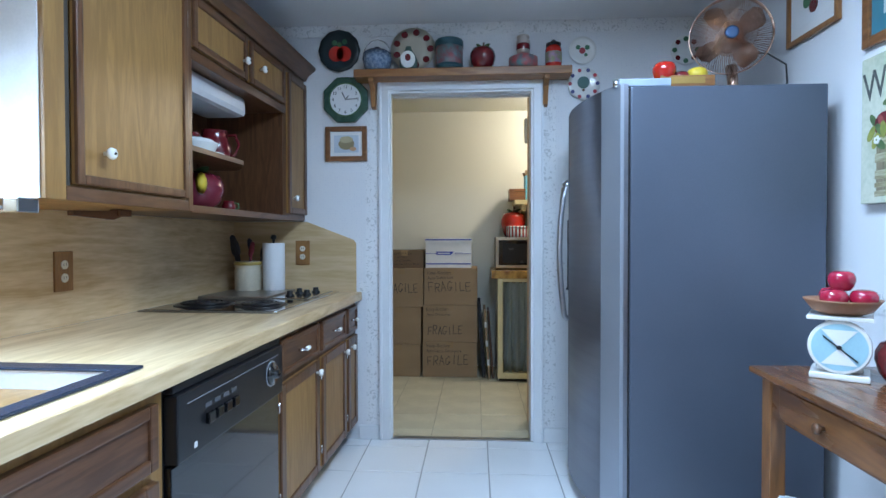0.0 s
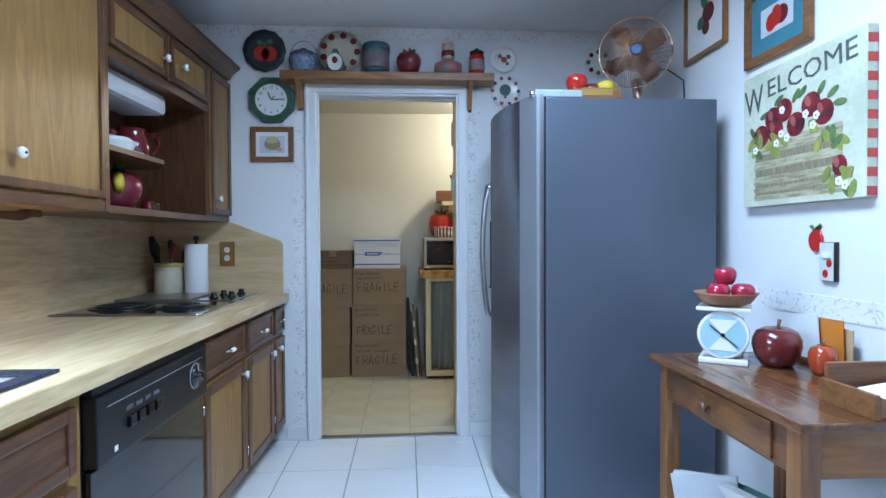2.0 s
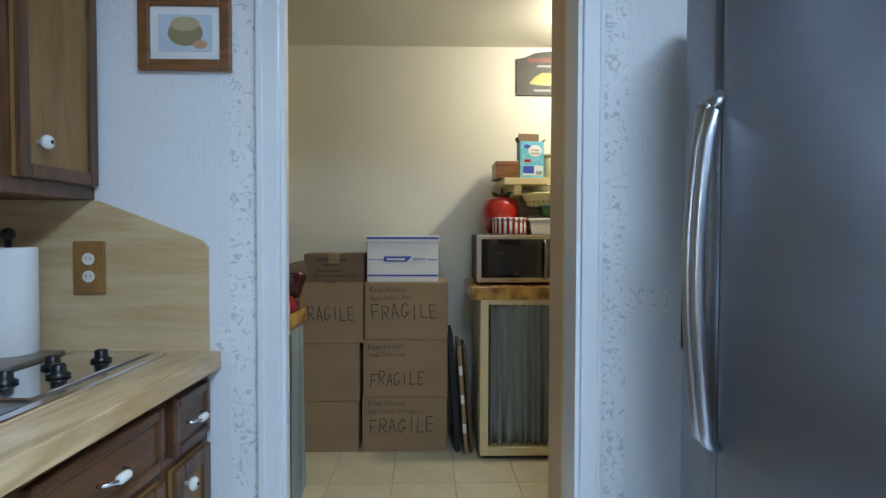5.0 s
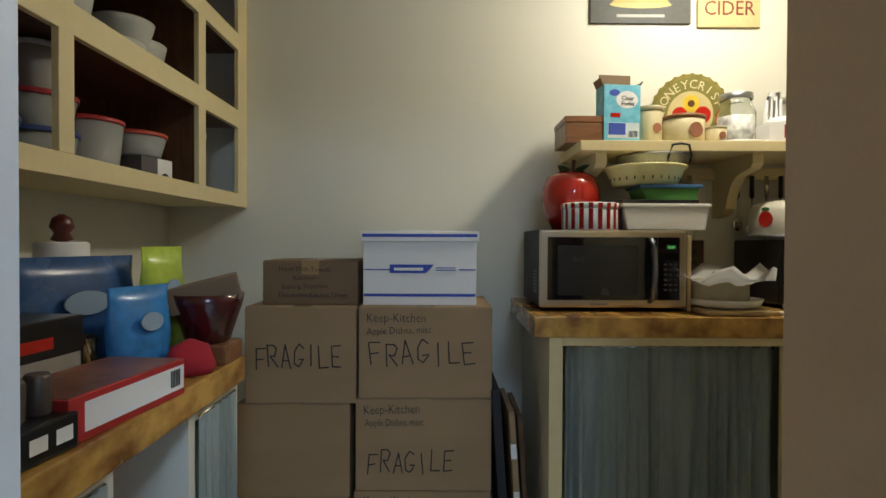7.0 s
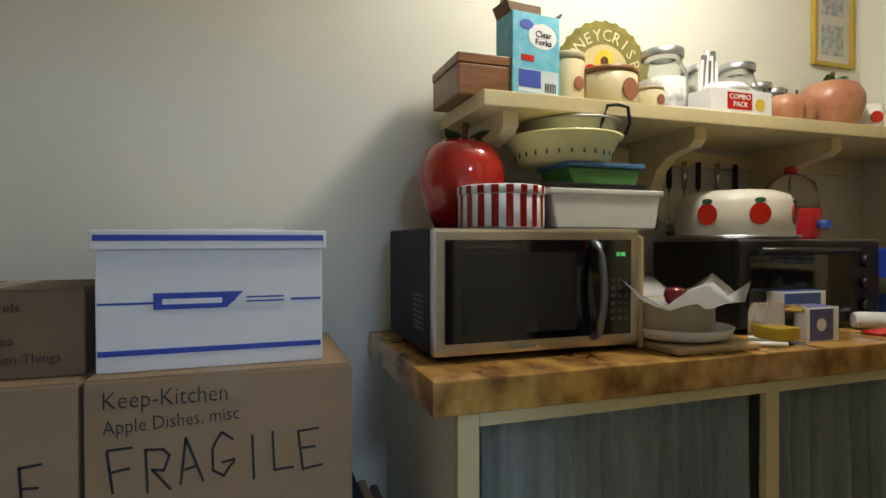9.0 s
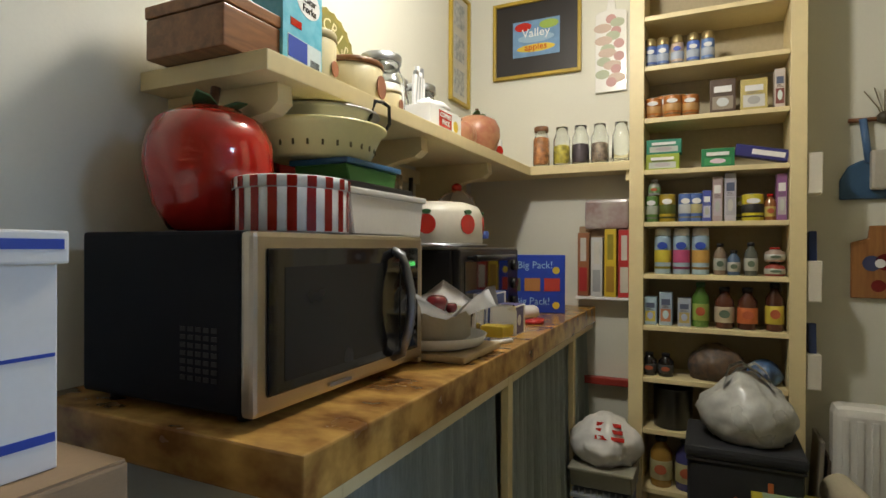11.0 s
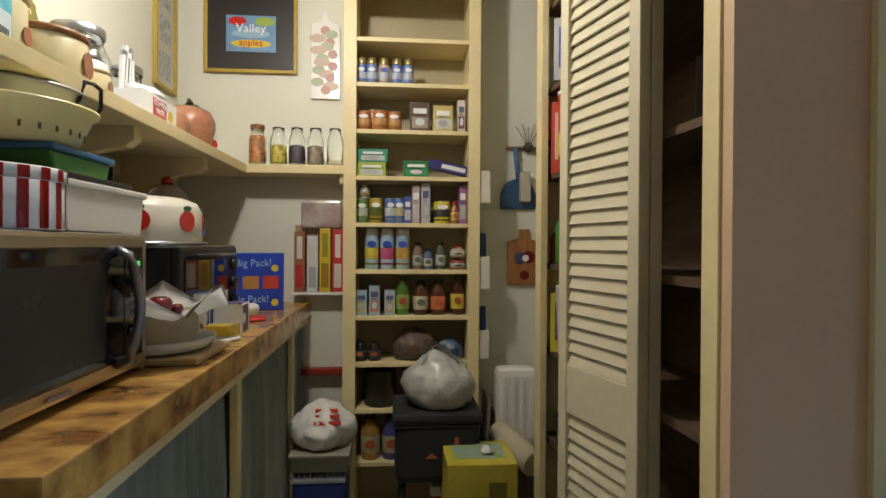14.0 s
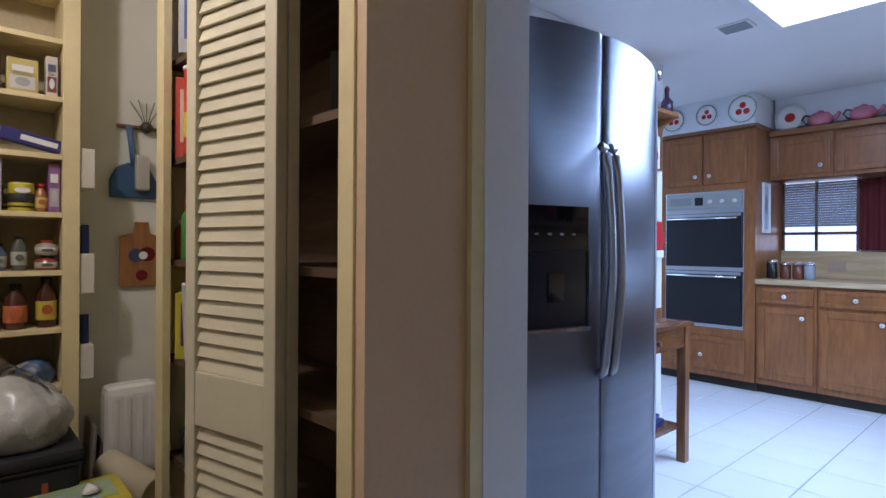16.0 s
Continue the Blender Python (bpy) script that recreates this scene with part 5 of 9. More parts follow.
for i, (y, h, w, c) in enumerate(((0.05, 0.15, 0.16, (0.72, 0.74, 0.76)), (-0.02, 0.14, 0.18, (0.6, 0.2, 0.03)), (-0.05, 0.12, 0.15, (0.55, 0.38, 0.22)), (0.0, 0.11, 0.2, (0.76, 0.78, 0.8)))):
    part("envelope", moved(box(-0.002, y - w / 2, 0.02, 0.002, y + w / 2, 0.02 + h, 0.001), pose(-0.012 + 0.013 * i, 0, 0, 4 * (i - 1.5), 0, 0)), paint(*c), lh)
ob_ = thing("desk_organizer", pose(1.30, 1.18, TZ), "dark wooden letter tray with papers", "desk organizer")
bm = bmesh.new()
for a in ((-0.17, -0.075, 0, -0.155, 0.10, 0.06), (0.12, -0.075, 0, 0.135, 0.10, 0.11), (-0.155, 0.085, 0, 0.12, 0.10, 0.10), (-0.155, -0.075, 0, 0.12, 0.085, 0.01)):
    add_box(bm, *a, 0.003)
part("tray", bm, M_DARK_X, ob_)
part("front_board", prism([(-0.155, 0.0), (0.12, 0.0), (0.12, 0.07), (0.06, 0.065), (0.0, 0.03), (-0.09, 0.03), (-0.155, 0.055)], "y", -0.075, -0.06), M_DARK_X, ob_)
for i in range(3):
    part("paper", moved(box(-0.13, -0.05, 0.014, 0.1, 0.07, 0.016), pose(0, 0, 0.012 * i, 4 + 3 * i, -3 * i, 3 * i)), M_PAPERWHITE, ob_)


def book(m, w, d, t, cover, label, title=None, pages=M_PAPERWHITE):
    """Lies on its back: spine along -x, cover up."""
    o = thing("book", m, label, "book", "books under the table")
    part("page_block", box(-w / 2 + 0.003, -d / 2 + 0.003, 0.003, w / 2 - 0.003, d / 2 - 0.003, t - 0.003), pages, o)
    bm = box(-w / 2, -d / 2, 0, w / 2, d / 2, 0.003)
    add_box(bm, -w / 2, -d / 2, t - 0.003, w / 2, d / 2, t)
    add_box(bm, -w / 2, -d / 2, 0.003, -w / 2 + 0.003, d / 2, t - 0.003)
    part("cover", bm, cover, o)
    if title:
        part("title", moved(text_mesh(title, 0.03, width=w * 0.8), pose(0, 0, t + 0.0008, -90, 0, 0)), M_INK, o)
    return o


book(pose(1.13, 1.62, 0.30, 0, 62, 20), 0.20, 0.22, 0.02, M_PAPERWHITE, "white spiral cookbook propped under the table", "WHAT'S COOKING")
book(pose(1.19, 1.60, 0.29, 0, 60, 20), 0.19, 0.22, 0.03, paint(0.10, 0.25, 0.25), "teal and orange paperback propped under the table")
book(pose(1.24, 1.58, 0.28, 0, 58, 18), 0.18, 0.21, 0.025, M_RED, "red book propped under the table")
book(pose(1.15, 1.36, 0.2005, 0, 0, 8), 0.22, 0.28, 0.03, paint(0.02, 0.04, 0.14), "dark blue book lying on the low shelf")
book(pose(1.15, 1.36, 0.231, 0, 0, 14), 0.2, 0.26, 0.02, paint(0.05, 0.08, 0.3), "blue magazine lying on the low shelf")
pb = thing("paper_bag", pose(1.08, 1.74, 0.2005), "open bag of papers and magazines under the table", "bag")
for i in range(5):
    part("sheet", moved(box(-0.1, -0.003, 0, 0.1, 0.0, 0.22 - 0.015 * i, 0.001), pose(0.0, -0.05 + 0.022 * i, 0, 12 - 5 * i, 4 * (i - 2), -30 + 4 * i)), M_PAPERWHITE if i % 2 else paint(0.62, 0.66, 0.70), pb)

# ---- oven side of the kitchen ----
OYF = -0.74
HERE = OVEN_RUN
oc = thing("oven_cabinet", pose(0, 0, 0), "tall stained wooden cabinet built round a double oven", "cabinet")
M_HONEY_Z = wood("honey_cabinet_wood", (0.35, 0.13, 0.036), (0.23, 0.082, 0.022), "z", 0.32, 9, 0.2)
part("body", box(1.45, -1.379, 0.08, 2.28, OYF, 2.2), M_HONEY_Z, oc)
part("toe_kick", box(1.45, -1.379, 0, 2.28, OYF - 0.06, 0.08), M_KICK_GAP, oc)
for a, b, s in ((1.52, 1.855, 1), (1.875, 2.21, -1)):
    d = panel_y("door", oc, OYF, a, b, 1.73, 2.15, M_HONEY_Z, M_HONEY_Z, 0.045)
    knob(d, b - 0.05 if s > 0 else a + 0.05, OYF + 0.02, 1.80, 0)
d = panel_y("drawer_front", oc, OYF, 1.52, 2.21, 0.14, 0.42, M_HONEY_Z, M_HONEY_Z, 0.045)
knob(d, 1.87, OYF + 0.02, 0.26, 0)
ov = thing("double_wall_oven", pose(0, 0, 0), "black glass and chrome double wall oven", "oven")
part("trim_frame", box(1.53, OYF + 0.0005, 0.50, 2.20, OYF + 0.012, 1.67, 0.003), M_CHROME, ov)
c = part("control_panel", box(1.545, OYF + 0.012, 1.52, 2.185, OYF + 0.028, 1.655, 0.003), mat("oven_panel", (0.45, 0.47, 0.44), 0.3, 0.6, 0.05, 6, 60), ov)
for x in (1.60, 1.70, 1.80):
    part("control_knob", moved(lathe([(0.018, 0), (0.016, 0.015)], 14), pose(x, OYF + 0.028, 1.58, -90, 0, 0)), M_WHITE, c)
part("timer", box(1.86, OYF + 0.028, 1.55, 1.93, OYF + 0.033, 1.62, 0.002), M_BLACK, c)
part("label_bar", box(1.96, OYF + 0.028, 1.555, 2.15, OYF + 0.03, 1.62), paint(0.3, 0.32, 0.3), c)
for z0, z1 in ((1.02, 1.48), (0.53, 0.985)):
    d = part("oven_door", box(1.545, OYF + 0.012, z0, 2.185, OYF + 0.035, z1, 0.004), M_BLACKGLOSS, ov, "black glass oven door")
    part("door_trim", box(1.545, OYF + 0.0352, z1 - 0.03, 2.185, OYF + 0.042, z1 - 0.004, 0.002), M_CHROME, d)
    part("door_handle", rod((1.57, OYF + 0.065, z1 - 0.045), (2.16, OYF + 0.065, z1 - 0.045), 0.009), M_CHROME, d)
    for x in (1.585, 2.145):
        part("handle_post", rod((x, OYF + 0.034, z1 - 0.045), (x, OYF + 0.065, z1 - 0.045), 0.007), M_CHROME, d)
structure("soffit_oven", box(1.45, -1.379, 2.2015, 2.40, OYF + 0.03, KC - 0.001), M_WALLPAPER, "papered soffit over the oven cabinet", "soffit")
structure("trim_cornice_oven", box(1.43, -1.379, 2.17, 2.40, OYF + 0.035, 2.2, 0.004), M_DARK_X, "dark-stained cornice on the oven cabinet", "cornice")
for x, r in ((2.12, 0.10), (1.83, 0.09), (1.54, 0.115)):
    o = thing("wall_plate", pose(x, OYF + 0.031, 2.325, -90, 0, 0), "white plate painted with red apples on the soffit", "plate", "plates on the soffit")
    part("dish", lathe([(r * 0.7, 0.0), (r, 0.012), (r, 0.018), (r * 0.72, 0.007), (0.01, 0.006)], 32), M_WHITE, o)
    for k in range(3):
        part("painted_apple", moved(lathe([(r * 0.22, 0), (r * 0.22, 0.0012)], 12), pose(r * 0.3 * math.cos(k * 2.1 + 0.5), r * 0.3 * math.sin(k * 2.1 + 0.5), 0.0075)), M_RED, o)
    part("rim_leaf", tube([(r * 0.93 * math.cos(t), r * 0.93 * math.sin(t), 0.018) for t in [2 * math.pi * i / 28 for i in range(29)]], 0.003, 5), M_GREEN, o)
for a, b in ((1.02, 1.447), (0.53, 1.015), (0.04, 0.525), (-0.45, 0.035)):
    c = thing("base_cabinet", pose(0, 0, 0), "honey-stained base cabinet with drawer and door", "cabinet", "base cabinets beside the oven")
    part("body", box(a, -1.379, 0.08, b, OYF - 0.02, 0.89), M_HONEY_Z, c)
    part("toe_kick", box(a, -1.379, 0, b, OYF - 0.08, 0.08), M_KICK_GAP, c)
    d = panel_y("drawer_front", c, OYF - 0.02, a + 0.02, b - 0.02, 0.74, 0.865, M_HONEY_Z, M_HONEY_Z, 0.03)
    knob(d, (a + b) / 2, OYF, 0.80, 0)
    d = panel_y("door", c, OYF - 0.02, a + 0.02, b - 0.02, 0.13, 0.71, M_HONEY_Z, M_HONEY_Z, 0.05)
    knob(d, a + 0.09, OYF, 0.64, 0)
w2 = thing("worktop", pose(0, 0, 0), "pale laminate worktop beside the oven cabinet", "worktop")
part("top", box(-0.45, -1.379, 0.8905, 1.449, OYF + 0.01, 0.93, 0.004), M_LAMI_X, w2)
part("upstand", box(-0.45, -1.379, 0.9305, 1.449, -1.355, 1.16, 0.003), M_LAMI_X, w2)
structure("soffit_window", box(-0.9, -1.379, 2.2015, 1.43, -1.12, KC - 0.001), M_WALLPAPER, "papered soffit over the wall cabinets", "soffit")
for a, b in ((0.99, 1.445), (0.50, 0.985), (0.0, 0.495)):
    c = thing("wall_cabinet", pose(0, 0, 0), "honey-stained wall cabinet with panelled door", "cabinet", "wall cabinets beside the oven")
    part("body", box(a, -1.379, 1.76, b, -1.05, 2.12), M_HONEY_Z, c)
    d = panel_y("door", c, -1.05, a + 0.02, b - 0.02, 1.79, 2.09, M_HONEY_Z, M_HONEY_Z, 0.05)
    knob(d, a + 0.08, -1.03, 1.85, 0)
structure("trim_plate_rail", box(-0.9, -1.379, 2.121, 1.44, -0.99, 2.165, 0.005), M_PINE_X, "pine ledge above the wall cabinets", "ledge")
for x, kind in ((1.31, 0), (1.08, 1), (0.80, 1), (0.55, 0)):
    if kind:
        o = thing("pink_teapot", pose(x, -1.05, 2.1655), "pink ceramic teapot on the ledge", "teapot")
        part("body", lathe([(0.05, 0), (0.085, 0.025), (0.09, 0.06), (0.06, 0.1), (0.03, 0.105), (0.02, 0.12), (0.006, 0.125)], 24), paint(0.55, 0.16, 0.22, 0.2, 0, 0.4), o)
        part("spout", tube([(-0.08, 0, 0.04), (-0.11, 0, 0.06), (-0.13, 0, 0.095)], 0.014), paint(0.55, 0.16, 0.22, 0.2, 0, 0.4), o)
        part("handle", tube([(0.075, 0, 0.09), (0.11, 0, 0.1), (0.13, 0, 0.07), (0.1, 0, 0.03), (0.08, 0, 0.03)], 0.008), M_DARK_Z, o)
    else:
        o = thing("leaning_plate", pose(x, -1.10, 2.1655 + 0.112, -80, 0, 0), "white plate with red fruit leaning on the soffit", "plate")
        part("dish", lathe([(0.07, 0), (0.115, 0.012), (0.115, 0.016), (0.07, 0.006)], 28), M_WHITE, o)
        part("painted_fruit", lathe([(0.04, 0.007), (0.04, 0.0085)], 14), M_RED, o)
bw2 = thing("window_1", pose(0, 0, 0), "window with white blinds above the worktop", "window", kind="structure")
part("backing", box(0.88, -1.3795, 1.165, 1.43, -1.374, 1.755), glow("daylight_behind_blinds", (0.62, 0.75, 0.95), 1.6), bw2, "daylight behind the blinds")
for x in (0.88, 1.17, 1.42):
    part("window_frame", box(x, -1.374, 1.165, x + 0.02, -1.345, 1.755), M_DARK_Z, bw2)
for i in range(18):
    part("blind_slat", moved(box(0.9, -0.002, -0.011, 1.42, 0.002, 0.011), pose(0, -1.35, 1.38 + i * 0.021, 35, 0, 0)), paint(0.28, 0.31, 0.36), bw2)
part("window_frame", box(0.88, -1.374, 1.30, 1.44, -1.345, 1.325), M_DARK_Z, bw2)
cu = thing("red_curtain", pose(0, 0, 0), "dark red curtain panel beside the window", "curtain")
pts = [(0.50 + i * 0.0125, -1.33 + 0.012 * math.sin(i * 1.1)) for i in range(31)]
part("panel", prism(pts + [(x, y - 0.006) for x, y in reversed(pts)], "z", 1.17, 1.75), paint(0.12, 0.012, 0.015, 0.9), cu)
for x, h, c in ((1.30, 0.14, (0.15, 0.05, 0.03)), (1.21, 0.14, (0.2, 0.06, 0.03)), (1.13, 0.14, (0.35, 0.37, 0.4)), (1.40, 0.16, (0.02, 0.02, 0.02))):
    o = thing("counter_canister", pose(x, -0.98, 0.9305), "small dark canister on the worktop", "canister", "canisters beside the oven")
    part("body", lathe([(0.038, 0), (0.04, 0.004), (0.04, h * 0.8), (0.036, h * 0.82)], 18), paint(*c, 0.25), o)
    part("lid", lathe([(0.042, h * 0.82), (0.042, h * 0.93), (0.01, h)], 18), M_CHROME, o)
o = thing("outlet_box", pose(1.03, -1.3545, 1.03), "ivory outlet plate above the worktop", "outlet")
part("plate", box(-0.06, 0, -0.04, 0.06, 0.006, 0.04, 0.002), paint(0.45, 0.34, 0.24), o)
wb = framed("wall_calendar", pose(1.448, -0.95, 1.52, 0, 0, -90), 0.16, 0.42, 0.012, M_PAPERWHITE, M_PAPERWHITE, "white framed notice hung on the cabinet side", (paint(0.5, 0.55, 0.62), (0, 0.03, 0.03, 0.08, paint(0.25, 0.3, 0.4))), mats=0.02)
HERE = pose(0, 0, 0)
# red oven mitt and a print on the wall end beside the refrigerator
mt = thing("oven_mitt", pose(RX - 0.001, 0.54, 1.26, *EAST), "red oven mitt with white cuff hanging on the wall", "oven mitt")
part("mitt_body", box(-0.06, -0.03, -0.10, 0.06, -0.002, 0.10, 0.012), paint(0.5, 0.02, 0.02, 0.9), mt)
part("thumb", box(0.055, -0.028, -0.06, 0.09, -0.004, 0.03, 0.01), paint(0.5, 0.02, 0.02, 0.9), mt)
part("cuff", box(-0.064, -0.034, -0.15, 0.064, -0.0015, -0.10, 0.006), M_PAPERWHITE, mt)
framed("framed_print", pose(RX - 0.001, 0.55, 1.86, *EAST), 0.14, 0.30, 0.012, M_DARK_X, M_PAPERWHITE, "narrow print of red fruit on the wall", (M_PAPERWHITE, (0, -0.05, 0.03, 0.04, M_RED)), mats=0.02)
es = thing("small_wall_shelf", pose(RX - 0.001, 0.58, 2.06), "small orange pine shelf near the end of the wall", "shelf")
part("board", box(-0.13, -0.12, 0, 0, 0.30, 0.03, 0.004), M_PINE_X, es)
for y in (-0.07, 0.25):
    part("bracket", prism([(0, 0), (-0.11, 0), (-0.10, -0.02), (-0.04, -0.05), (-0.02, -0.11), (0, -0.12)], "y", y - 0.012, y + 0.012), M_PINE_Z, es)
pit = thing("fruit_bottle", pose(RX - 0.07, 0.52, 2.0905), "dark painted bottle with a cherry on the small shelf", "bottle")
part("body", lathe([(0.034, 0), (0.040, 0.01), (0.040, 0.08), (0.016, 0.11), (0.015, 0.15), (0.019, 0.16)], 20), paint(0.05, 0.02, 0.05, 0.25), pit)
part("stopper", lathe([(0.014, 0.16), (0.018, 0.17), (0.006, 0.19)], 14), M_DKRED, pit)
# ceiling fittings
cl = thing("ceiling_light", pose(0.38, 1.2, KC - 0.001), "square fluorescent ceiling panel, lit", "ceiling light")
bm = bmesh.new()
for a in ((-0.32, -0.62, -0.014, -0.285, 0.62, 0), (0.285, -0.62, -0.014, 0.32, 0.62, 0), (-0.285, -0.62, -0.014, 0.285, -0.585, 0), (-0.285, 0.585, -0.014, 0.285, 0.62, 0)):
    add_box(bm, *a, 0.003)
part("frame", bm, M_TRIM, cl)
part("diffuser", box(-0.285, -0.585, -0.010, 0.285, 0.585, -0.001), glow("lit_diffuser", (0.92, 0.96, 1.0), 3.5), cl, "glowing white diffuser")
vt = thing("ceiling_vent", pose(0.855, 0.79, KC - 0.001), "white metal ceiling vent with slats", "vent")
part("frame", box(-0.09, -0.07, -0.006, 0.09, 0.07, 0, 0.002), M_TRIM, vt)
for i in range(7):
    part("slat", moved(box(-0.075, -0.007, -0.002, 0.075, 0.007, 0.0), pose(0, -0.051 + i * 0.017, -0.008, 30, 0, 0)), paint(0.25, 0.26, 0.28), vt)
# window over the sink
HERE = SINK_RUN
wv = thing("window_2", pose(0, 0, 0), "white framed window over the sink", "window", kind="structure")
for b in ((LX - 0.1, 0.12, 1.18, LX - 0.04, 0.16, 2.1), (LX - 0.1, 1.08, 1.18, LX - 0.04, 1.12, 2.1), (LX - 0.1, 0.16, 1.18, LX - 0.04, 1.08, 1.22), (LX - 0.1, 0.16, 2.06, LX - 0.04, 1.08, 2.1), (LX - 0.09, 0.60, 1.22, LX - 0.05, 0.64, 2.06)):
    part("window_frame", box(*b, 0.003), M_TRIM, wv)
pn = part("pane", box(LX - 0.075, 0.16, 1.22, LX - 0.07, 1.08, 2.06), M_GLASS, wv)
pn.visible_shadow = False
HERE = pose(0, 0, 0)

# ---- pantry: boxes ----
# pen strokes of hand-printed capitals on a grid four wide and six high: pairs of digits, x then y
STROKES = {"F": "0006 0646 0333", "R": "0006 0636453313 1340", "A": "002640 1232", "G": "4526150401203142 2242", "I": "2026", "L": "060040", "E": "46060040 0333"}


def marker_word(word, width, height, pen, rnd):
    """Uneven felt-pen capitals as thin ribbons facing -y, middle at the origin."""
    bm = bmesh.new()
    step = width / len(word)
    for k, ch in enumerate(word):
        x0, tilt, lift = -width / 2 + k * step, rnd.uniform(-0.10, 0.10), rnd.uniform(-0.08, 0.08) * height
        sx, sz = step * 0.70 / 4, height * rnd.uniform(0.92, 1.06) / 6
        for line in STROKES[ch].split():
            pts = []
            for i in range(0, len(line), 2):
                gx, gz = int(line[i]) + rnd.uniform(-0.15, 0.15), int(line[i + 1]) + rnd.uniform(-0.2, 0.2)
                pts.append(Vector((x0 + gx * sx + tilt * gz * sz, 0, lift + gz * sz - height / 2)))
            for a, b in zip(pts, pts[1:]):
                d = (b - a).normalized()
                n = Vector((-d.z, 0, d.x)) * pen / 2
                a2, b2 = a - d * pen * 0.3, b + d * pen * 0.3
                front = [bm.verts.new(v) for v in (a2 - n, b2 - n, b2 + n, a2 + n)]
                back = [bm.verts.new(v.co + Vector((0, 0.0007, 0))) for v in front]
                bm.faces.new(front)
                bm.faces.new(list(reversed(back)))
                for i in range(4):
                    bm.faces.new((front[i], back[i], back[(i + 1) % 4], front[(i + 1) % 4]))
    return bm


def carton(x0, x1, y0, y1, z0, z1, label, words=(), material=None, tilt=0.0):
    """A taped moving carton; its front faces -y. words: (text, size, width, dx, dz)."""
    w, d, h = (x1 - x0), (y1 - y0), (z1 - z0)
    o = thing("moving_carton", pose((x0 + x1) / 2, y0, z0 + 0.0005, 0, 0, tilt), label, "box", "stacked moving cartons")
    bm = box(-w / 2, 0, 0, w / 2, d, h - 0.004, 0.004)
    part("body", bm, material or M_CARD, o)
    part("top_flap", box(-w / 2 + 0.003, 0.002, h - 0.004, w / 2 - 0.003, d / 2 - 0.001, h - 0.001), material or M_CARD, o)
    part("top_flap", box(-w / 2 + 0.003, d / 2 + 0.001, h - 0.004, w / 2 - 0.003, d - 0.002, h - 0.001), material or M_CARD, o)
    part("tape", box(-0.03, -0.0008, h - 0.05, 0.03, d, h - 0.0002), M_TAPE, o)
    for body, size, width, dx, dz in words:
        if body == "FRAGILE":
            ink = marker_word(body, width * 0.98, size * 0.9, 0.0046, random.Random(round(1000 * (x0 + z0))))
        else:
            ink = text_mesh(body, size * 1.1, width=width, thin=0.012)
        part("handwriting", moved(ink, pose(dx, -0.001, dz, 0, random.uniform(-3, 1), 0)), M_INK, o)
    return o


KK = (("Keep-Kitchen", 0.04, 0.20, -0.10, 0.275), ("Apple Dishes, misc", 0.032, 0.22, -0.09, 0.232), ("FRAGILE", 0.085, 0.38, 0.0, 0.155))
K2 = (("Keep-Kitchen", 0.04, 0.19, -0.11, 0.28), ("Apple Dishes, misc", 0.032, 0.20, -0.10, 0.235), ("FRAGILE", 0.08, 0.31, -0.04, 0.10))
carton(-0.425, 0.045, 4.725, 5.10, 0.0, 0.305, "brown moving carton marked FRAGILE on the floor", (("Keep-Kitchen", 0.04, 0.20, -0.10, 0.27), ("Apple Dishes, Corningware", 0.032, 0.30, -0.05, 0.225), ("FRAGILE", 0.085, 0.37, -0.01, 0.15)))
carton(-0.42, 0.047, 4.728, 5.10, 0.305, 0.625, "brown moving carton marked FRAGILE in the stack", K2)
carton(-0.41, 0.048, 4.726, 5.10, 0.625, 0.94, "brown moving carton marked FRAGILE on top of the stack", KK)
carton(-0.83, -0.445, 4.725, 5.08, 0.0, 0.28, "plain brown moving carton on the floor")
carton(-0.83, -0.44, 4.73, 5.08, 0.28, 0.605, "plain brown moving carton in the stack")
carton(-0.80, -0.418, 4.728, 5.08, 0.605, 0.938, "brown moving carton marked FRAGILE on top of the stack", (("FRAGILE", 0.085, 0.31, 0.0, 0.16),))
carton(-0.755, -0.42, 4.78, 5.05, 0.938, 1.095, "low dark brown carton with faint writing", (("Hand Dish Towels", 0.022, 0.18, -0.02, 0.125), ("Kitchen", 0.022, 0.08, -0.02, 0.095), ("Baking Supplies", 0.022, 0.16, -0.02, 0.065), ("Decorative Kitchen Things", 0.022, 0.24, 0.01, 0.035)), M_CARDDARK)
fb = thing("file_box", pose(-0.203, 4.76, 0.9405), "white and blue cardboard file storage box", "box")
part("body", box(-0.198, 0.008, 0, 0.198, 0.33, 0.225, 0.002), M_PAPERWHITE, fb)
ld = part("lid", box(-0.206, 0.0, 0.222, 0.206, 0.337, 0.258, 0.003), M_PAPERWHITE, fb)
part("printed_stripe", box(-0.2, -0.0008, 0.238, 0.2, 0.0, 0.249), M_BLUE, ld)
part("printed_stripe", box(-0.195, 0.0068, 0.03, 0.195, 0.008, 0.04), M_BLUE, fb)
part("printed_stripe", box(-0.195, 0.0068, 0.122, 0.195, 0.008, 0.126), M_BLUE, fb)
part("printed_badge", prism([(-0.105, 0.112), (0.02, 0.112), (0.05, 0.142), (-0.105, 0.142)], "y", 0.0058, 0.0068), M_BLUE, fb)
part("printed_badge", prism([(0.024, 0.114), (0.138, 0.114), (0.138, 0.14), (0.05, 0.14)], "y", 0.0056, 0.0068), M_PAPERWHITE, fb)
part("print_bar", box(-0.09, 0.005, 0.121, 0.012, 0.0058, 0.131), M_PAPERWHITE, fb)
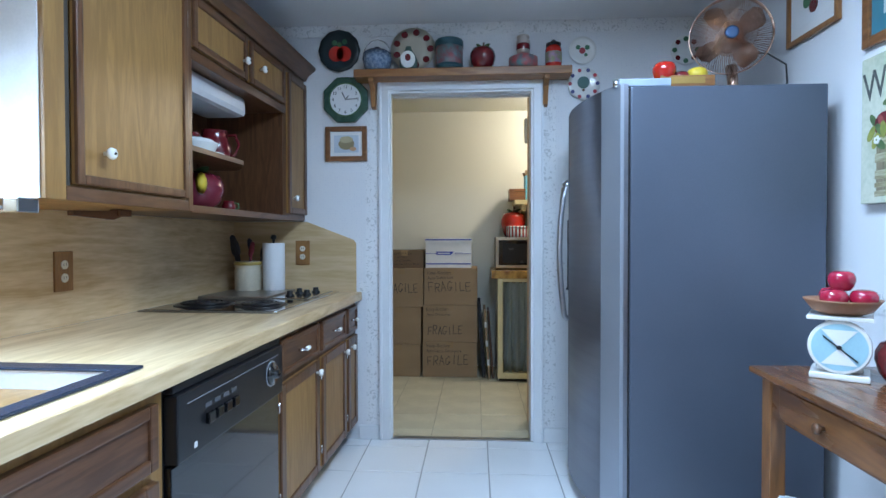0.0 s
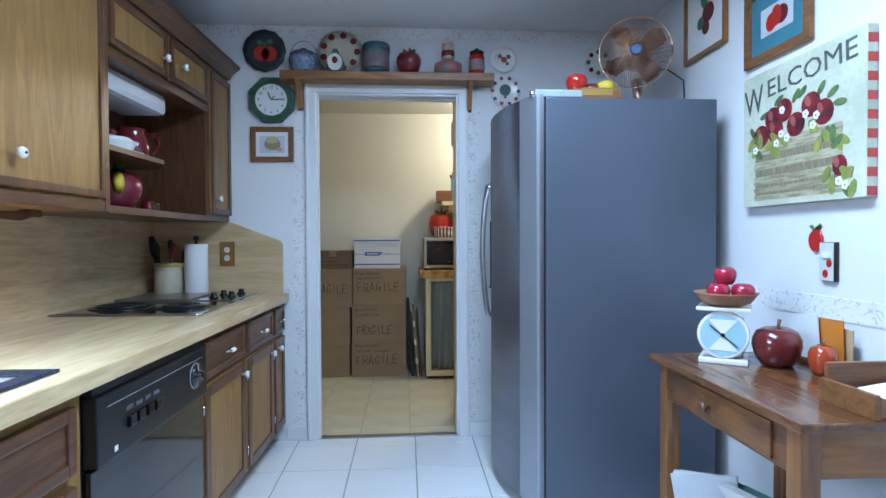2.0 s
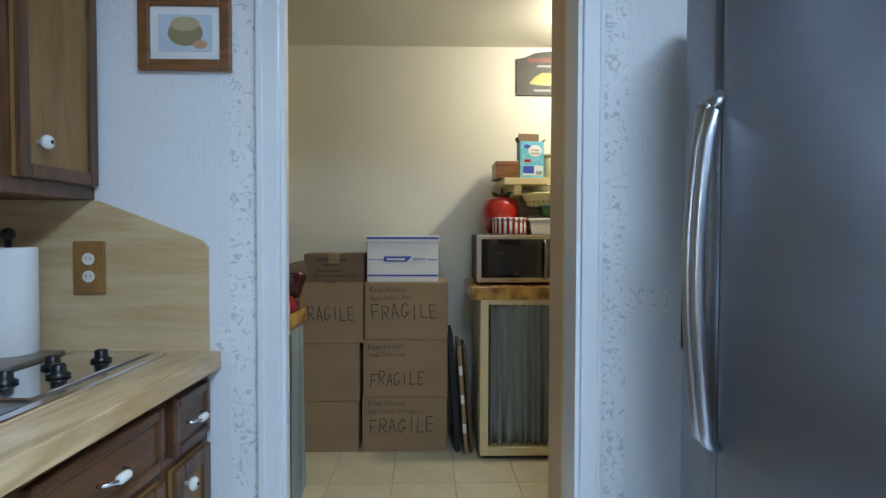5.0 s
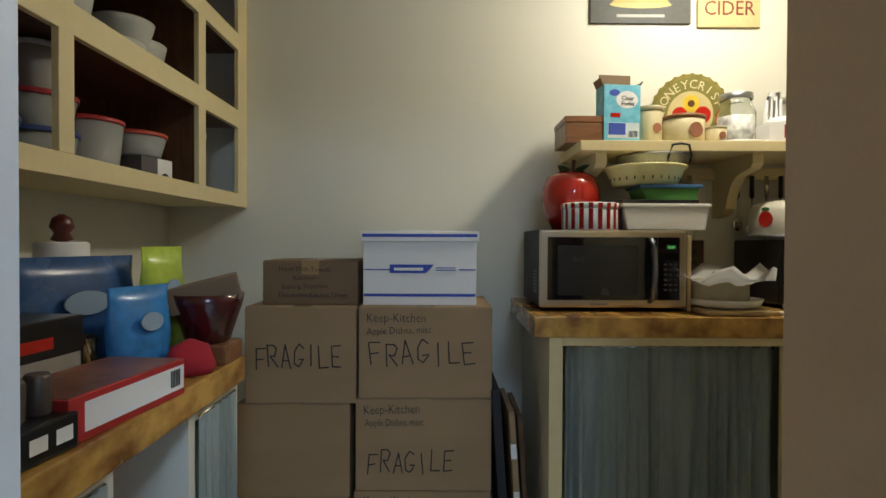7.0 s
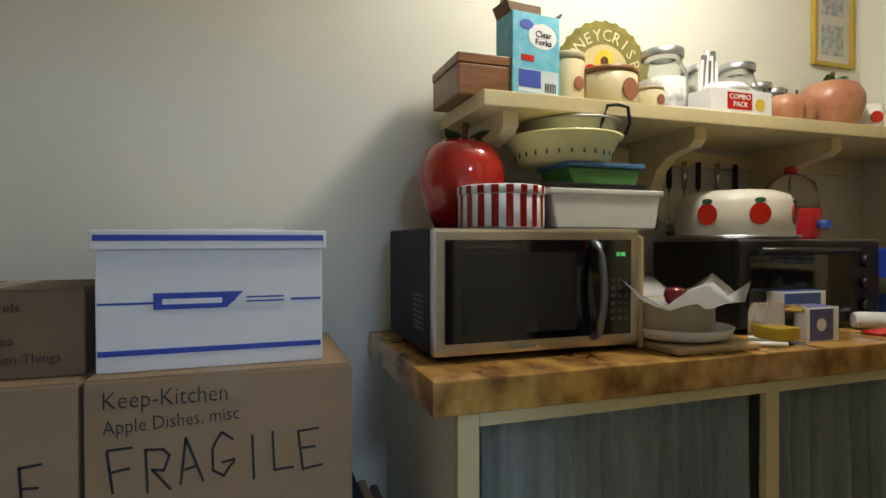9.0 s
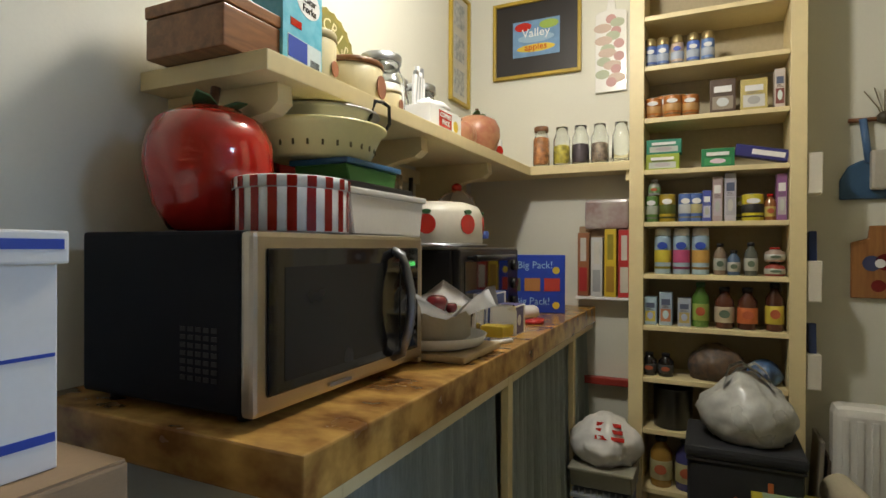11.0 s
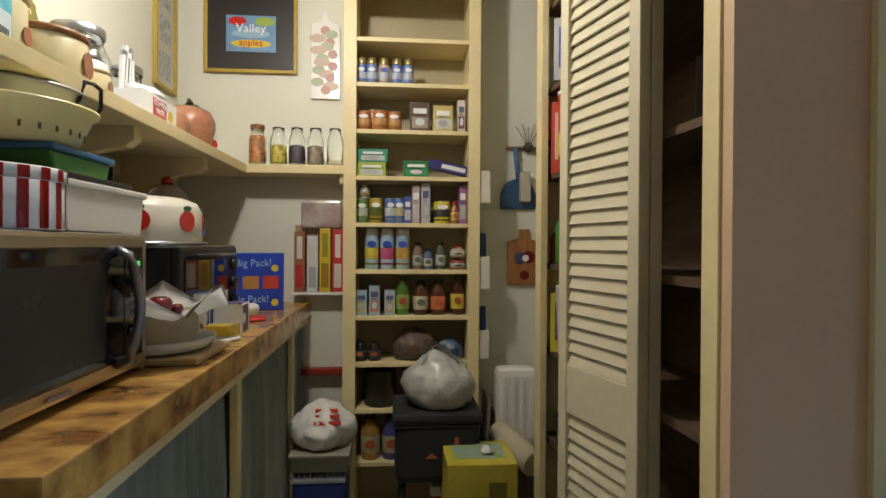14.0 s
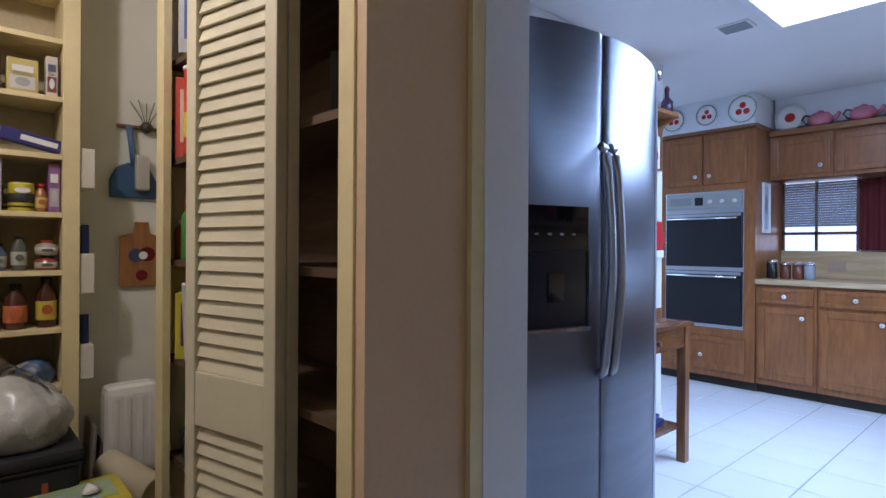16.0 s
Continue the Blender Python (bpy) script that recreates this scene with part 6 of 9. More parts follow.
part("print_bar", box(0.055, 0.005, 0.121, 0.125, 0.0056, 0.124), M_BLUE, fb)
part("print_bar", box(0.055, 0.005, 0.129, 0.125, 0.0056, 0.132), M_BLUE, fb)
part("loose_sheet", box(-0.08, 0.06, 0.2585, 0.13, 0.30, 0.263), M_PAPERWHITE, fb)

# ---- counter on the far wall ----
CF = 4.60
cu2 = thing("pantry_counter", pose(0, 0, 0), "burl laminate counter on a cream frame with curtains", "counter")
part("worktop", box(0.165, 4.57, 0.862, PR - 0.001, PB - 0.001, 0.928, 0.004), M_BURL, cu2, "brown burl laminate top")
part("end_panel", box(0.215, CF, 0.03, 0.235, PB - 0.001, 0.8615), M_CREAM, cu2)
for a, b in ((0.215, 0.258), (0.955, 0.992), (1.70, 1.735)):
    part("stile", box(a, CF - 0.02, 0.03, b, CF, 0.8615, 0.002), M_CREAMWOOD, cu2)
for a, b in ((0.258, 0.955), (0.992, 1.70), (1.735, PR - 0.001)):
    part("rail", box(a, CF - 0.02, 0.835, b, CF, 0.8615, 0.002), M_CREAMWOOD, cu2)
    part("rail", box(a, CF - 0.02, 0.03, b, CF, 0.075, 0.002), M_CREAMWOOD, cu2)
part("bottom_board", box(0.235, CF, 0.06, PR - 0.001, PB - 0.001, 0.075), M_CREAMWOOD, cu2)
part("plinth", box(0.23, CF + 0.03, 0.0, PR - 0.001, PB - 0.001, 0.06), M_KICK_GAP, cu2)


def curtain_x(x0, x1, y, z0, z1, label, seed):
    """Gathered cloth on a rod, running along x."""
    rnd = random.Random(seed)
    o = thing("counter_curtain", pose(0, 0, 0), label, "curtain", "curtains under the counters")
    n = int((x1 - x0) / 0.006)
    bm = bmesh.new()
    ph = [rnd.uniform(0, 6.28) for _ in range(4)]
    rows = []
    for j in range(9):
        v = j / 8
        row = []
        for i in range(n + 1):
            x = x0 + (x1 - x0) * i / n
            a = 0.006 + 0.017 * v
            yy = y + a * math.sin(x * 150 + 2.2 * math.sin(x * 23 + ph[0]) + ph[1]) + 0.5 * a * math.sin(x * 95 + ph[2] + 0.8 * v)
            row.append(bm.verts.new((x + 0.006 * v * math.sin(x * 60 + ph[3]), yy, z1 + (z0 - z1) * v)))
        rows.append(row)
    for a, b in zip(rows, rows[1:]):
        for i in range(n):
            f = bm.faces.new((a[i], a[i + 1], b[i + 1], b[i]))
            f.smooth = True
    bmesh.ops.solidify(bm, geom=bm.faces[:], thickness=0.0015)
    part("cloth", bm, M_CURTAIN, o)
    part("curtain_rod", rod((x0 - 0.005, y + 0.004, z1 - 0.006), (x1 + 0.005, y + 0.004, z1 - 0.006), 0.005), M_CHROME, o)
    return o


curtain_x(0.272, 0.945, CF + 0.012, 0.085, 0.832, "blue-green gathered cloth curtain under the counter", 1)
curtain_x(1.0, 1.692, CF + 0.012, 0.085, 0.832, "blue-green gathered cloth curtain under the counter", 2)
curtain_x(1.745, 2.07, CF + 0.012, 0.085, 0.832, "blue-green gathered cloth curtain under the counter", 3)
# boards leaning beside the counter
for x, y, w, t, h, m, lab in ((0.105, 4.86, 0.30, 0.03, 0.66, paint(0.02, 0.022, 0.03, 0.7), "dark grey board leaning beside the cartons"), (0.15, 4.82, 0.30, 0.02, 0.60, M_CARD, "cardboard picture carton leaning beside the counter"), (0.18, 4.84, 0.28, 0.018, 0.58, M_DARK_Z, "brown wooden frame leaning beside the counter")):
    o = thing("leaning_board", pose(x, y, 0.0, 0, -4, 0), lab, "board")
    part("panel", box(-t / 2, -w / 2, 0.0, t / 2, w / 2, h, 0.004), m, o)
    if m is M_CARD:
        for z in (0.12, 0.28, 0.44):
            part("label", box(-t / 2 - 0.001, -w / 2 + 0.004, z, t / 2 - 0.002, -w / 2 - 0.001, z + 0.05), M_PAPERWHITE, o)

# microwave
MZ = 0.9285
mw = thing("microwave", pose(0, 0, 0), "stainless steel and black countertop microwave", "microwave")
part("body", box(0.205, 4.715, MZ + 0.014, 0.695, 5.07, 1.205, 0.006), mat("black_microwave_casing", (0.010, 0.011, 0.017), 0.45, 0, 0.1, 6, 200, 0.02, spec=0.10), mw, "near-black metal casing")
fp = part("front_frame", box(0.203, 4.690, MZ + 0.014, 0.697, 4.715, 1.204, 0.008), M_STEEL_W, mw, "brushed steel front")
part("door_glass", box(0.228, 4.6865, MZ + 0.04, 0.595, 4.690, 1.180, 0.002), M_BLACKGLOSS, fp, "black glass door")
part("control_panel", box(0.597, 4.6865, MZ + 0.04, 0.672, 4.690, 1.180, 0.002), M_BLACKGLOSS, fp, "black control panel")
part("display", box(0.625, 4.6855, 1.138, 0.66, 4.6865, 1.155), paint(0.01, 0.03, 0.012), fp)
part("clock_digits", moved(text_mesh("0:00", 0.014), pose(0.643, 4.685, 1.147)), glow("green_digits", (0.15, 0.8, 0.2), 0.6), fp)
for r in range(6):
    for c in range(3):
        part("button", box(0.618 + c * 0.017, 4.6858, 1.0 + r * 0.017, 0.629 + c * 0.017, 4.6865, 1.008 + r * 0.017), paint(0.06, 0.06, 0.065), fp)
part("window_screen", box(0.262, 4.6858, 0.985, 0.53, 4.6865, 1.152), paint(0.016, 0.016, 0.018, 0.25), fp)
part("door_handle", tube([(0.574, 4.69, 0.965)] + [(0.574, 4.668 - 0.02 * math.sin(math.pi * i / 10), 0.975 + 0.190 * i / 10) for i in range(11)] + [(0.574, 4.69, 1.175)], 0.009, 10), M_STEEL, fp, "curved steel handle")
part("emblem", box(0.37, 4.686, 0.952, 0.43, 4.6866, 0.958), paint(0.2, 0.2, 0.21), fp)
for x in (0.24, 0.66):
    for y in (4.74, 5.03):
        part("foot", rod((x, y, MZ), (x, y, MZ + 0.015), 0.012), M_BLACK, mw)
for r in range(7):
    for c in range(5):
        part("vent_slot", box(0.2042, 4.76 + c * 0.016, 0.985 + r * 0.012, 0.2055, 4.772 + c * 0.016, 0.992 + r * 0.012), M_BLACK, mw)
# cutting boards and plates beside it
single("standing_board", box(0.702, 4.70, MZ, 0.718, 5.0, MZ + 0.26, 0.006), mat("pale_board", (0.52, 0.40, 0.22), 0.5, 0, 0.1, 3, 40), pose(0, 0, 0), "pale wooden board standing beside the microwave", "cutting board")
single("flat_board", box(0.725, 4.60, MZ, 0.96, 4.86, MZ + 0.016, 0.006), mat("maple_board", (0.58, 0.44, 0.24), 0.45, 0, 0.1, 3, 40), pose(0, 0, 0), "pale wooden cutting board lying on the counter", "cutting board")
o = thing("oval_dish", pose(0.835, 4.725, MZ + 0.0165), "white oval dish on the cutting board", "dish")
part("dish", lathe([(0.09, 0), (0.115, 0.008), (0.125, 0.03), (0.12, 0.03), (0.1, 0.01)], 32), M_WHITE, o)
o = thing("paper_lined_basket", pose(0.82, 4.735, MZ + 0.04), "round cream container lined with a paper towel", "container")
part("drum", lathe([(0.095, 0), (0.1, 0.004), (0.1, 0.06), (0.103, 0.066), (0.095, 0.064), (0.09, 0.01)], 32), paint(0.50, 0.45, 0.32), o)
bm = bmesh.new()
N = 22
rows = []
for j in range(5):
    rr = 0.02 + 0.036 * j
    rows.append([bm.verts.new((rr * math.cos(2 * math.pi * i / N) * (1.12 if j == 4 else 1), rr * math.sin(2 * math.pi * i / N), 0.05 + (0.0, 0.0, 0.004, 0.022, 0.045)[j] + (0.03 if j == 4 else 0.008) * math.sin(i * 1.7) * (j > 1))) for i in range(N)])
for a, b in zip(rows, rows[1:]):
    for i in range(N):
        bm.faces.new((a[i], a[(i + 1) % N], b[(i + 1) % N], b[i])).smooth = True
bm.faces.new(rows[0])
bmesh.ops.solidify(bm, geom=bm.faces[:], thickness=0.001)
part("paper_towel", bm, M_PAPERWHITE, o, "crumpled white paper towel")
for x, y, r in ((0.0, -0.02, 0.027), (0.045, 0.0, 0.018), (0.03, -0.045, 0.015)):
    single("tomato", apple(bmesh.new(), r), M_DKRED, pose(0.82 + x, 4.735 + y, MZ + 0.094), "ripe red tomato on the paper towel", "tomato", "tomatoes in the basket")
single("white_pen", rod((0, 0, 0.006), (0.10, -0.06, 0.006), 0.006), M_PAPERWHITE, pose(0.94, 4.66, MZ), "white marker lying on the counter", "marker")
o = thing("salad_bag", pose(0.80, 4.97, MZ), "clear bag of green salad behind the plates", "salad")
part("bag", lathe([(0.05, 0), (0.075, 0.02), (0.08, 0.07), (0.05, 0.11), (0.012, 0.13)], 16, lobes=4, depth=0.08), mat("salad_green", (0.10, 0.22, 0.05), 0.3, 0, 0.4, 20, 50, second=(0.3, 0.34, 0.2)), o)
outlet("wall_outlet", pose(0.93, PB - 0.001, 1.10, 0, 0, -90), "dark brown outlet plate on the pantry wall", paint(0.06, 0.03, 0.02), M_BLACK)

# on the microwave
apple_jar(pose(0.366, 4.955, 1.2055), 0.112, "large glossy red apple jar with green leaf", mat("deep_apple_glaze", (0.42, 0.016, 0.010), 0.12, 0, 0.08, 4, 60, coat=0.6), tall=1.1)
st = thing("striped_tin", pose(0.397, 4.79, 1.2055), "round tin with red and white stripes", "tin")
part("body", lathe([(0.096, 0), (0.098, 0.003), (0.098, 0.090)], 48), M_PAPERWHITE, st)
l = part("lid", lathe([(0.1005, 0.072), (0.1005, 0.090), (0.096, 0.093), (0.02, 0.0935)], 48), M_PAPERWHITE, st)
for k in range(20):
    a0, a1 = 2 * math.pi * k / 20, 2 * math.pi * (k + 0.5) / 20
    for rr, z0, z1, pr in ((0.0988, 0.002, 0.072, st), (0.1012, 0.073, 0.091, l)):
        bm = bmesh.new()
        vs = [[bm.verts.new((rr * math.cos(a0 + (a1 - a0) * i / 3), rr * math.sin(a0 + (a1 - a0) * i / 3), z)) for i in range(4)] for z in (z0, z1)]
        for i in range(3):
            bm.faces.new((vs[0][i], vs[0][i + 1], vs[1][i + 1], vs[1][i]))
        bmesh.ops.solidify(bm, geom=bm.faces[:], thickness=0.0006)
        part("stripe", bm, M_RED, pr)
wcn = thing("food_container", pose(0.648, 4.83, 1.2055), "white plastic food container with lid", "container")
part("tub", prism([(-0.135, 0), (0.135, 0), (0.15, 0.085), (-0.15, 0.085)], "y", -0.09, 0.11, 0.003), M_WHITE, wcn)
part("lid", box(-0.155, -0.095, 0.078, 0.155, 0.115, 0.092, 0.004), M_WHITE, wcn)
single("baking_tray", box(-0.14, -0.08, 0, 0.13, 0.11, 0.014, 0.004), paint(0.03, 0.03, 0.033, 0.3, 0.5), pose(0.635, 4.83, 1.298), "dark metal tray on the food container", "tray")
gb = thing("storage_box", pose(0.69, 4.88, 1.3125), "green plastic box with a blue snap lid", "container")
part("tub", prism([(-0.09, 0), (0.09, 0), (0.105, 0.045), (-0.105, 0.045)], "y", -0.07, 0.07, 0.003), clear("green_plastic", (0.15, 0.45, 0.12), 0.2, 1.4, 0.4), gb)
part("lid", box(-0.112, -0.078, 0.045, 0.112, 0.078, 0.058, 0.004), clear("blue_plastic", (0.12, 0.3, 0.6), 0.2, 1.4, 0.4), gb)
yb = thing("yellow_colander", pose(0.635, 4.92, 1.371), "pale yellow plastic colander bowl", "colander")
part("bowl", lathe([(0.09, 0), (0.115, 0.004), (0.14, 0.06), (0.152, 0.068), (0.152, 0.073), (0.138, 0.066), (0.1, 0.01)], 36), mat("yellow_plastic", (0.88, 0.82, 0.40), 0.35, 0, 0.05, 5, 60), yb)
for k in range(26):
    a = 2 * math.pi * k / 26
    part("slot", moved(box(-0.0022, -0.001, -0.007, 0.0022, 0.001, 0.007), pose(0.1255 * math.cos(a), 0.1255 * math.sin(a), 0.026, 0, 0, math.degrees(a) + 90)), paint(0.14, 0.12, 0.03), yb)
mc = thing("metal_colander", pose(0.675, 4.945, 1.404), "aluminium colander with dark handles", "colander")
part("bowl", lathe([(0.08, 0), (0.10, 0.01), (0.128, 0.075), (0.136, 0.08), (0.134, 0.085), (0.12, 0.072), (0.09, 0.015)], 36), mat("aluminium", (0.40, 0.40, 0.40), 0.42, 0.4, 0.06, 5, 60), mc)
for k in range(40):
    a = 2 * math.pi * k / 40
    for zz, rr in ((0.03, 0.1095), (0.042, 0.115), (0.054, 0.12)):
        part("hole", moved(lathe([(0.002, 0), (0.002, 0.001)], 5), pose(rr * math.cos(a), rr * math.sin(a), zz, 0, 80, math.degrees(a))), M_BLACK, mc)
for s in (-1, 1):
    part("handle", tube([(0.05 + 0.04 * s, -0.112, 0.045), (0.05 + 0.04 * s, -0.13, 0.07), (0.05 + 0.03 * s, -0.135, 0.108), (0.05, -0.136, 0.112)], 0.0045), M_BLACK, mc, "dark wire handle")

# ---- long shelf ----
ls = thing("wall_shelf", pose(0, 0, 0), "cream painted wall shelf with scrolled brackets", "shelf")
part("board", box(0.371, 4.825, 1.492, PR - 0.001, PB - 0.001, 1.53, 0.003), M_CREAMWOOD, ls)
for x in (0.455, 1.03, 1.55):
    prof = [(PB - 0.001, 1.4915), (4.86, 1.4915), (4.858, 1.455), (4.88, 1.438), (4.92, 1.432), (4.97, 1.42), (5.01, 1.39), (5.035, 1.345), (5.05, 1.30), (5.08, 1.275), (PB - 0.001, 1.265)]
    part("bracket", prism(prof, "x", x - 0.02, x + 0.02), M_CREAMWOOD, ls)
part("hook_rail", box(0.72, PB - 0.02, 1.425, 1.99, PB - 0.0005, 1.475, 0.003), M_CREAMWOOD, ls)
S2 = 1.5305
for i, (x, ln, c) in enumerate(((0.80, 0.16, 0), (0.86, 0.2, 1), (0.90, 0.2, 1), (1.10, 0.18, 0), (1.16, 0.2, 0), (1.22, 0.2, 1), (1.28, 0.18, 0), (1.36, 0.19, 1), (1.44, 0.17, 0), (1.62, 0.19, 1), (1.70, 0.18, 0))):
    u = thing("hanging_utensil", pose(x, PB - 0.03, 1.44), "kitchen utensil hanging from the rail under the shelf", "utensil", "utensils under the shelf")
    part("handle", rod((0, 0, -0.09), (0, 0, 0.0), 0.009), M_BLACK if not c else M_CHROME, u)
    part("shaft", rod((0, 0, -ln), (0, 0, -0.085), 0.003), M_CHROME, u)
    if c:
        for s in (-1, 0, 1):
            part("whisk_wire", tube([(0, 0, -ln), (s * 0.018, 0.0, -ln - 0.03), (s * 0.02, 0, -ln - 0.06), (0, 0, -ln - 0.085)], 0.0014, 5), M_CHROME, u)
    else:
        part("spoon_bowl", moved(lathe([(0.004, -0.028), (0.02, -0.012), (0.022, 0.008), (0.006, 0.028)], 12, squash=(1, 0.3)), pose(0, 0, -ln - 0.02)), M_CHROME, u)
single("red_pot_holder", box(-0.035, -0.008, -0.12, 0.035, 0.006, 0.03, 0.006), paint(0.35, 0.02, 0.015, 0.9), pose(0.765, PB - 0.03, 1.40), "red pot holder hanging on the pantry wall", "pot holder")
o = thing("wooden_box", pose(0.40, 4.985, S2), "dark wooden recipe box on the shelf", "box")
part("body", box(-0.07, -0.10, 0, 0.07, 0.10, 0.075, 0.003), M_DARK_X, o)
part("lid", box(-0.072, -0.102, 0.0765, 0.072, 0.102, 0.10, 0.003), M_DARK_X, o)
o = thing("fork_box", pose(0.535, 4.925, S2, 0, 0, 6), "blue cardboard box of clear plastic forks, open top", "box")
M_CYAN = mat("cyan_print", (0.10, 0.42, 0.58), 0.5, 0, 0.15, 30, 60, second=(0.18, 0.52, 0.66))
part("body", box(-0.07, -0.04, 0, 0.07, 0.04, 0.215, 0.001), M_CYAN, o)
part("flap", box(-0.062, 0.03, 0.215, 0.062, 0.034, 0.27), M_CARDDARK, o)
part("flap", moved(box(-0.002, -0.035, 0, 0.002, 0.035, 0.03), pose(-0.07, 0, 0.214, 0, -25, 0)), M_CARDDARK, o)
part("flap", moved(box(-0.002, -0.035, 0, 0.002, 0.035, 0.02), pose(0.07, 0, 0.214, 0, 35, 0)), M_BLACK, o)
part("printed_cloud", moved(lathe([(1, 0), (1, 0.0008)], 20, squash=(0.042, 0.032)), pose(0.018, -0.04, 0.16, 90, 0, 0)), M_PAPERWHITE, o)
part("printed_badge", moved(lathe([(1, 0), (1, 0.0012)], 14, squash=(0.02, 0.012)), pose(-0.03, -0.04, 0.185, 90, 0, 0)), M_BLUE, o)
part("lettering", moved(text_mesh("Clear", 0.022), pose(0.02, -0.0415, 0.165)), M_BLACK, o)
part("lettering", moved(text_mesh("Forks", 0.022), pose(0.02, -0.0415, 0.145)), M_BLACK, o)
part("printed_bar", box(-0.045, -0.0412, 0.095, -0.008, -0.04, 0.11), M_RED, o)
part("printed_label", box(-0.055, -0.0408, 0.018, 0.065, -0.04, 0.075), paint(0.6, 0.7, 0.76), o)
part("printed_bar", box(-0.053, -0.0416, 0.03, 0.012, -0.0408, 0.073), M_BLUE, o)
for k in range(7):
    part("barcode_bar", box(0.025 + k * 0.005, -0.0414, 0.022, 0.0275 + k * 0.005, -0.0408, 0.045), M_BLACK, o)
M_CANI = mat("cream_canister", (0.66, 0.58, 0.36), 0.3, 0, 0.06, 6, 60)


def canister(x, y, z, r, h, label):
    o = thing("apple_canister", pose(x, y, z), label, "canister", "apple canisters on the shelf")
    part("body", lathe([(r * 0.97, 0), (r, 0.004), (r, h * 0.84), (r * 0.97, h * 0.86)], 32), M_CANI, o)
    part("lid", lathe([(r * 0.95, h * 0.86), (r * 1.03, h * 0.87), (r * 1.03, h * 0.97), (r * 0.98, h)], 32), M_DARK_X if r > 0.06 else paint(0.40, 0.34, 0.2), o)
    part("painted_apple", moved(lathe([(1, 0), (1, 0.003)], 14, squash=(r * 0.34, r * 0.36)), pose(r * 0.2, -r * 0.985, h * 0.42, 90, 0, 10)), paint(0.32, 0.13, 0.07), o)
    return o


canister(0.668, 4.96, S2, 0.05, 0.148, "cream canister with an apple, on the shelf")
canister(0.785, 4.94, S2, 0.08, 0.108, "wide cream canister with an apple and wooden lid")
canister(0.892, 4.90, S2, 0.038, 0.062, "small cream canister with an apple")
hs = thing("round_apple_sign", pose(0.895, PB - 0.035, 1.69, 6, 0, 0), "round scalloped tin sign lettered HONEYCRISP", "sign")
M_OLIVE = mat("olive_enamel", (0.16, 0.14, 0.03), 0.35, 0, 0.2, 7, 50, second=(0.30, 0.25, 0.06))
part("disc", moved(lathe([(0.165, 0), (0.165, 0.006)], 84, lobes=28, depth=0.022), pose(0, 0, 0, 90, 0, 0)), M_OLIVE, hs)
part("ring", moved(lathe([(0.148, 0.006), (0.148, 0.0075)], 48), pose(0, 0, 0, 90, 0, 0)), paint(0.22, 0.20, 0.05), hs)
part("field", moved(lathe([(0.095, 0.0075), (0.095, 0.009)], 40), pose(0, 0, 0, 90, 0, 0)), paint(0.62, 0.52, 0.26), hs)
for k, ch in enumerate("HONEYCRISP"):
    a = radians(170 - k * 16.5)
    part("lettering", moved(text_mesh(ch, 0.05), pose(0.121 * math.cos(a), -0.0085, 0.121 * math.sin(a), 0, 90 - math.degrees(a), 0)), paint(0.75, 0.66, 0.4), hs)
for dx, dz, rr, m in ((0, 0.045, 0.035, M_YELLOW), (0, 0.045, 0.014, M_DARK_Z), (-0.045, 0.0, 0.032, M_RED), (0.05, 0.0, 0.034, M_RED), (0, -0.02, 0.03, M_ORANGE)):
    part("painted_fruit", moved(lathe([(rr, 0.009), (rr, 0.0105 if rr > 0.02 else 0.012)], 16), pose(dx, 0, dz, 90, 0, 0)), m, hs)


def glass_jar(name, m, r, h, label, fill=None, lid=None, level=0.5, neck=0.7, group=""):
    o = thing(name, m, label, "jar", group)
    g = part("glass", lathe([(r * 0.94, 0), (r, 0.006), (r, h * 0.68), (r * neck, h * 0.84), (r * neck, h), (r * neck - 0.003, h), (r * neck - 0.003, h * 0.83), (r - 0.004, h * 0.66), (r - 0.004, 0.008), (0.005, 0.006)], 26), M_GLASS, o)
    g.visible_shadow = False
    if fill:
        part("contents", lathe([(r * 0.88, 0.0085), (r * 0.9, 0.012), (r * 0.9, h * level), (r * 0.5, h * level + 0.006)], 18, lobes=5, depth=0.03), fill, o)
    if lid:
        part("lid", lathe([(r * neck + 0.004, h * 0.93), (r * neck + 0.005, h * 0.94), (r * neck + 0.005, h + 0.008), (r * neck, h + 0.011)], 26), lid, o)
    return o


M_NAPKIN = mat("white_packets", (0.62, 0.60, 0.56), 0.6, 0, 0.4, 28, 60, second=(0.25, 0.24, 0.22))
for x, y, r, h in ((1.02, 5.0, 0.072, 0.20), (1.235, 5.08, 0.05, 0.2), (1.355, 5.05, 0.068, 0.205), (1.50, 5.09, 0.045, 0.17), (1.59, 5.11, 0.04, 0.165)):
    glass_jar("mason_jar", pose(x, y, S2), r, h, "clear glass jar with metal lid on the shelf", M_NAPKIN, M_STEEL_H, 0.6, 0.78, "jars on the shelf")
o = thing("utensil_packet", pose(1.125, 4.93, S2), "clear bag of plastic spoons standing on the shelf", "bag")
for k in range(7):
    part("spoon", rod((0.012 * (k - 3), 0.006 * (k % 2), 0.0), (0.008 * (k - 3), 0.0, 0.17 + 0.015 * (k % 3)), 0.005, 6, 0.009), M_STEEL_H if k % 2 else M_PAPERWHITE, o)
o = thing("combo_pack_box", pose(1.18, 4.905, S2), "white box of combo pack freezer bags", "box")
part("body", box(-0.11, -0.045, 0, 0.11, 0.05, 0.075, 0.002), M_PAPERWHITE, o)
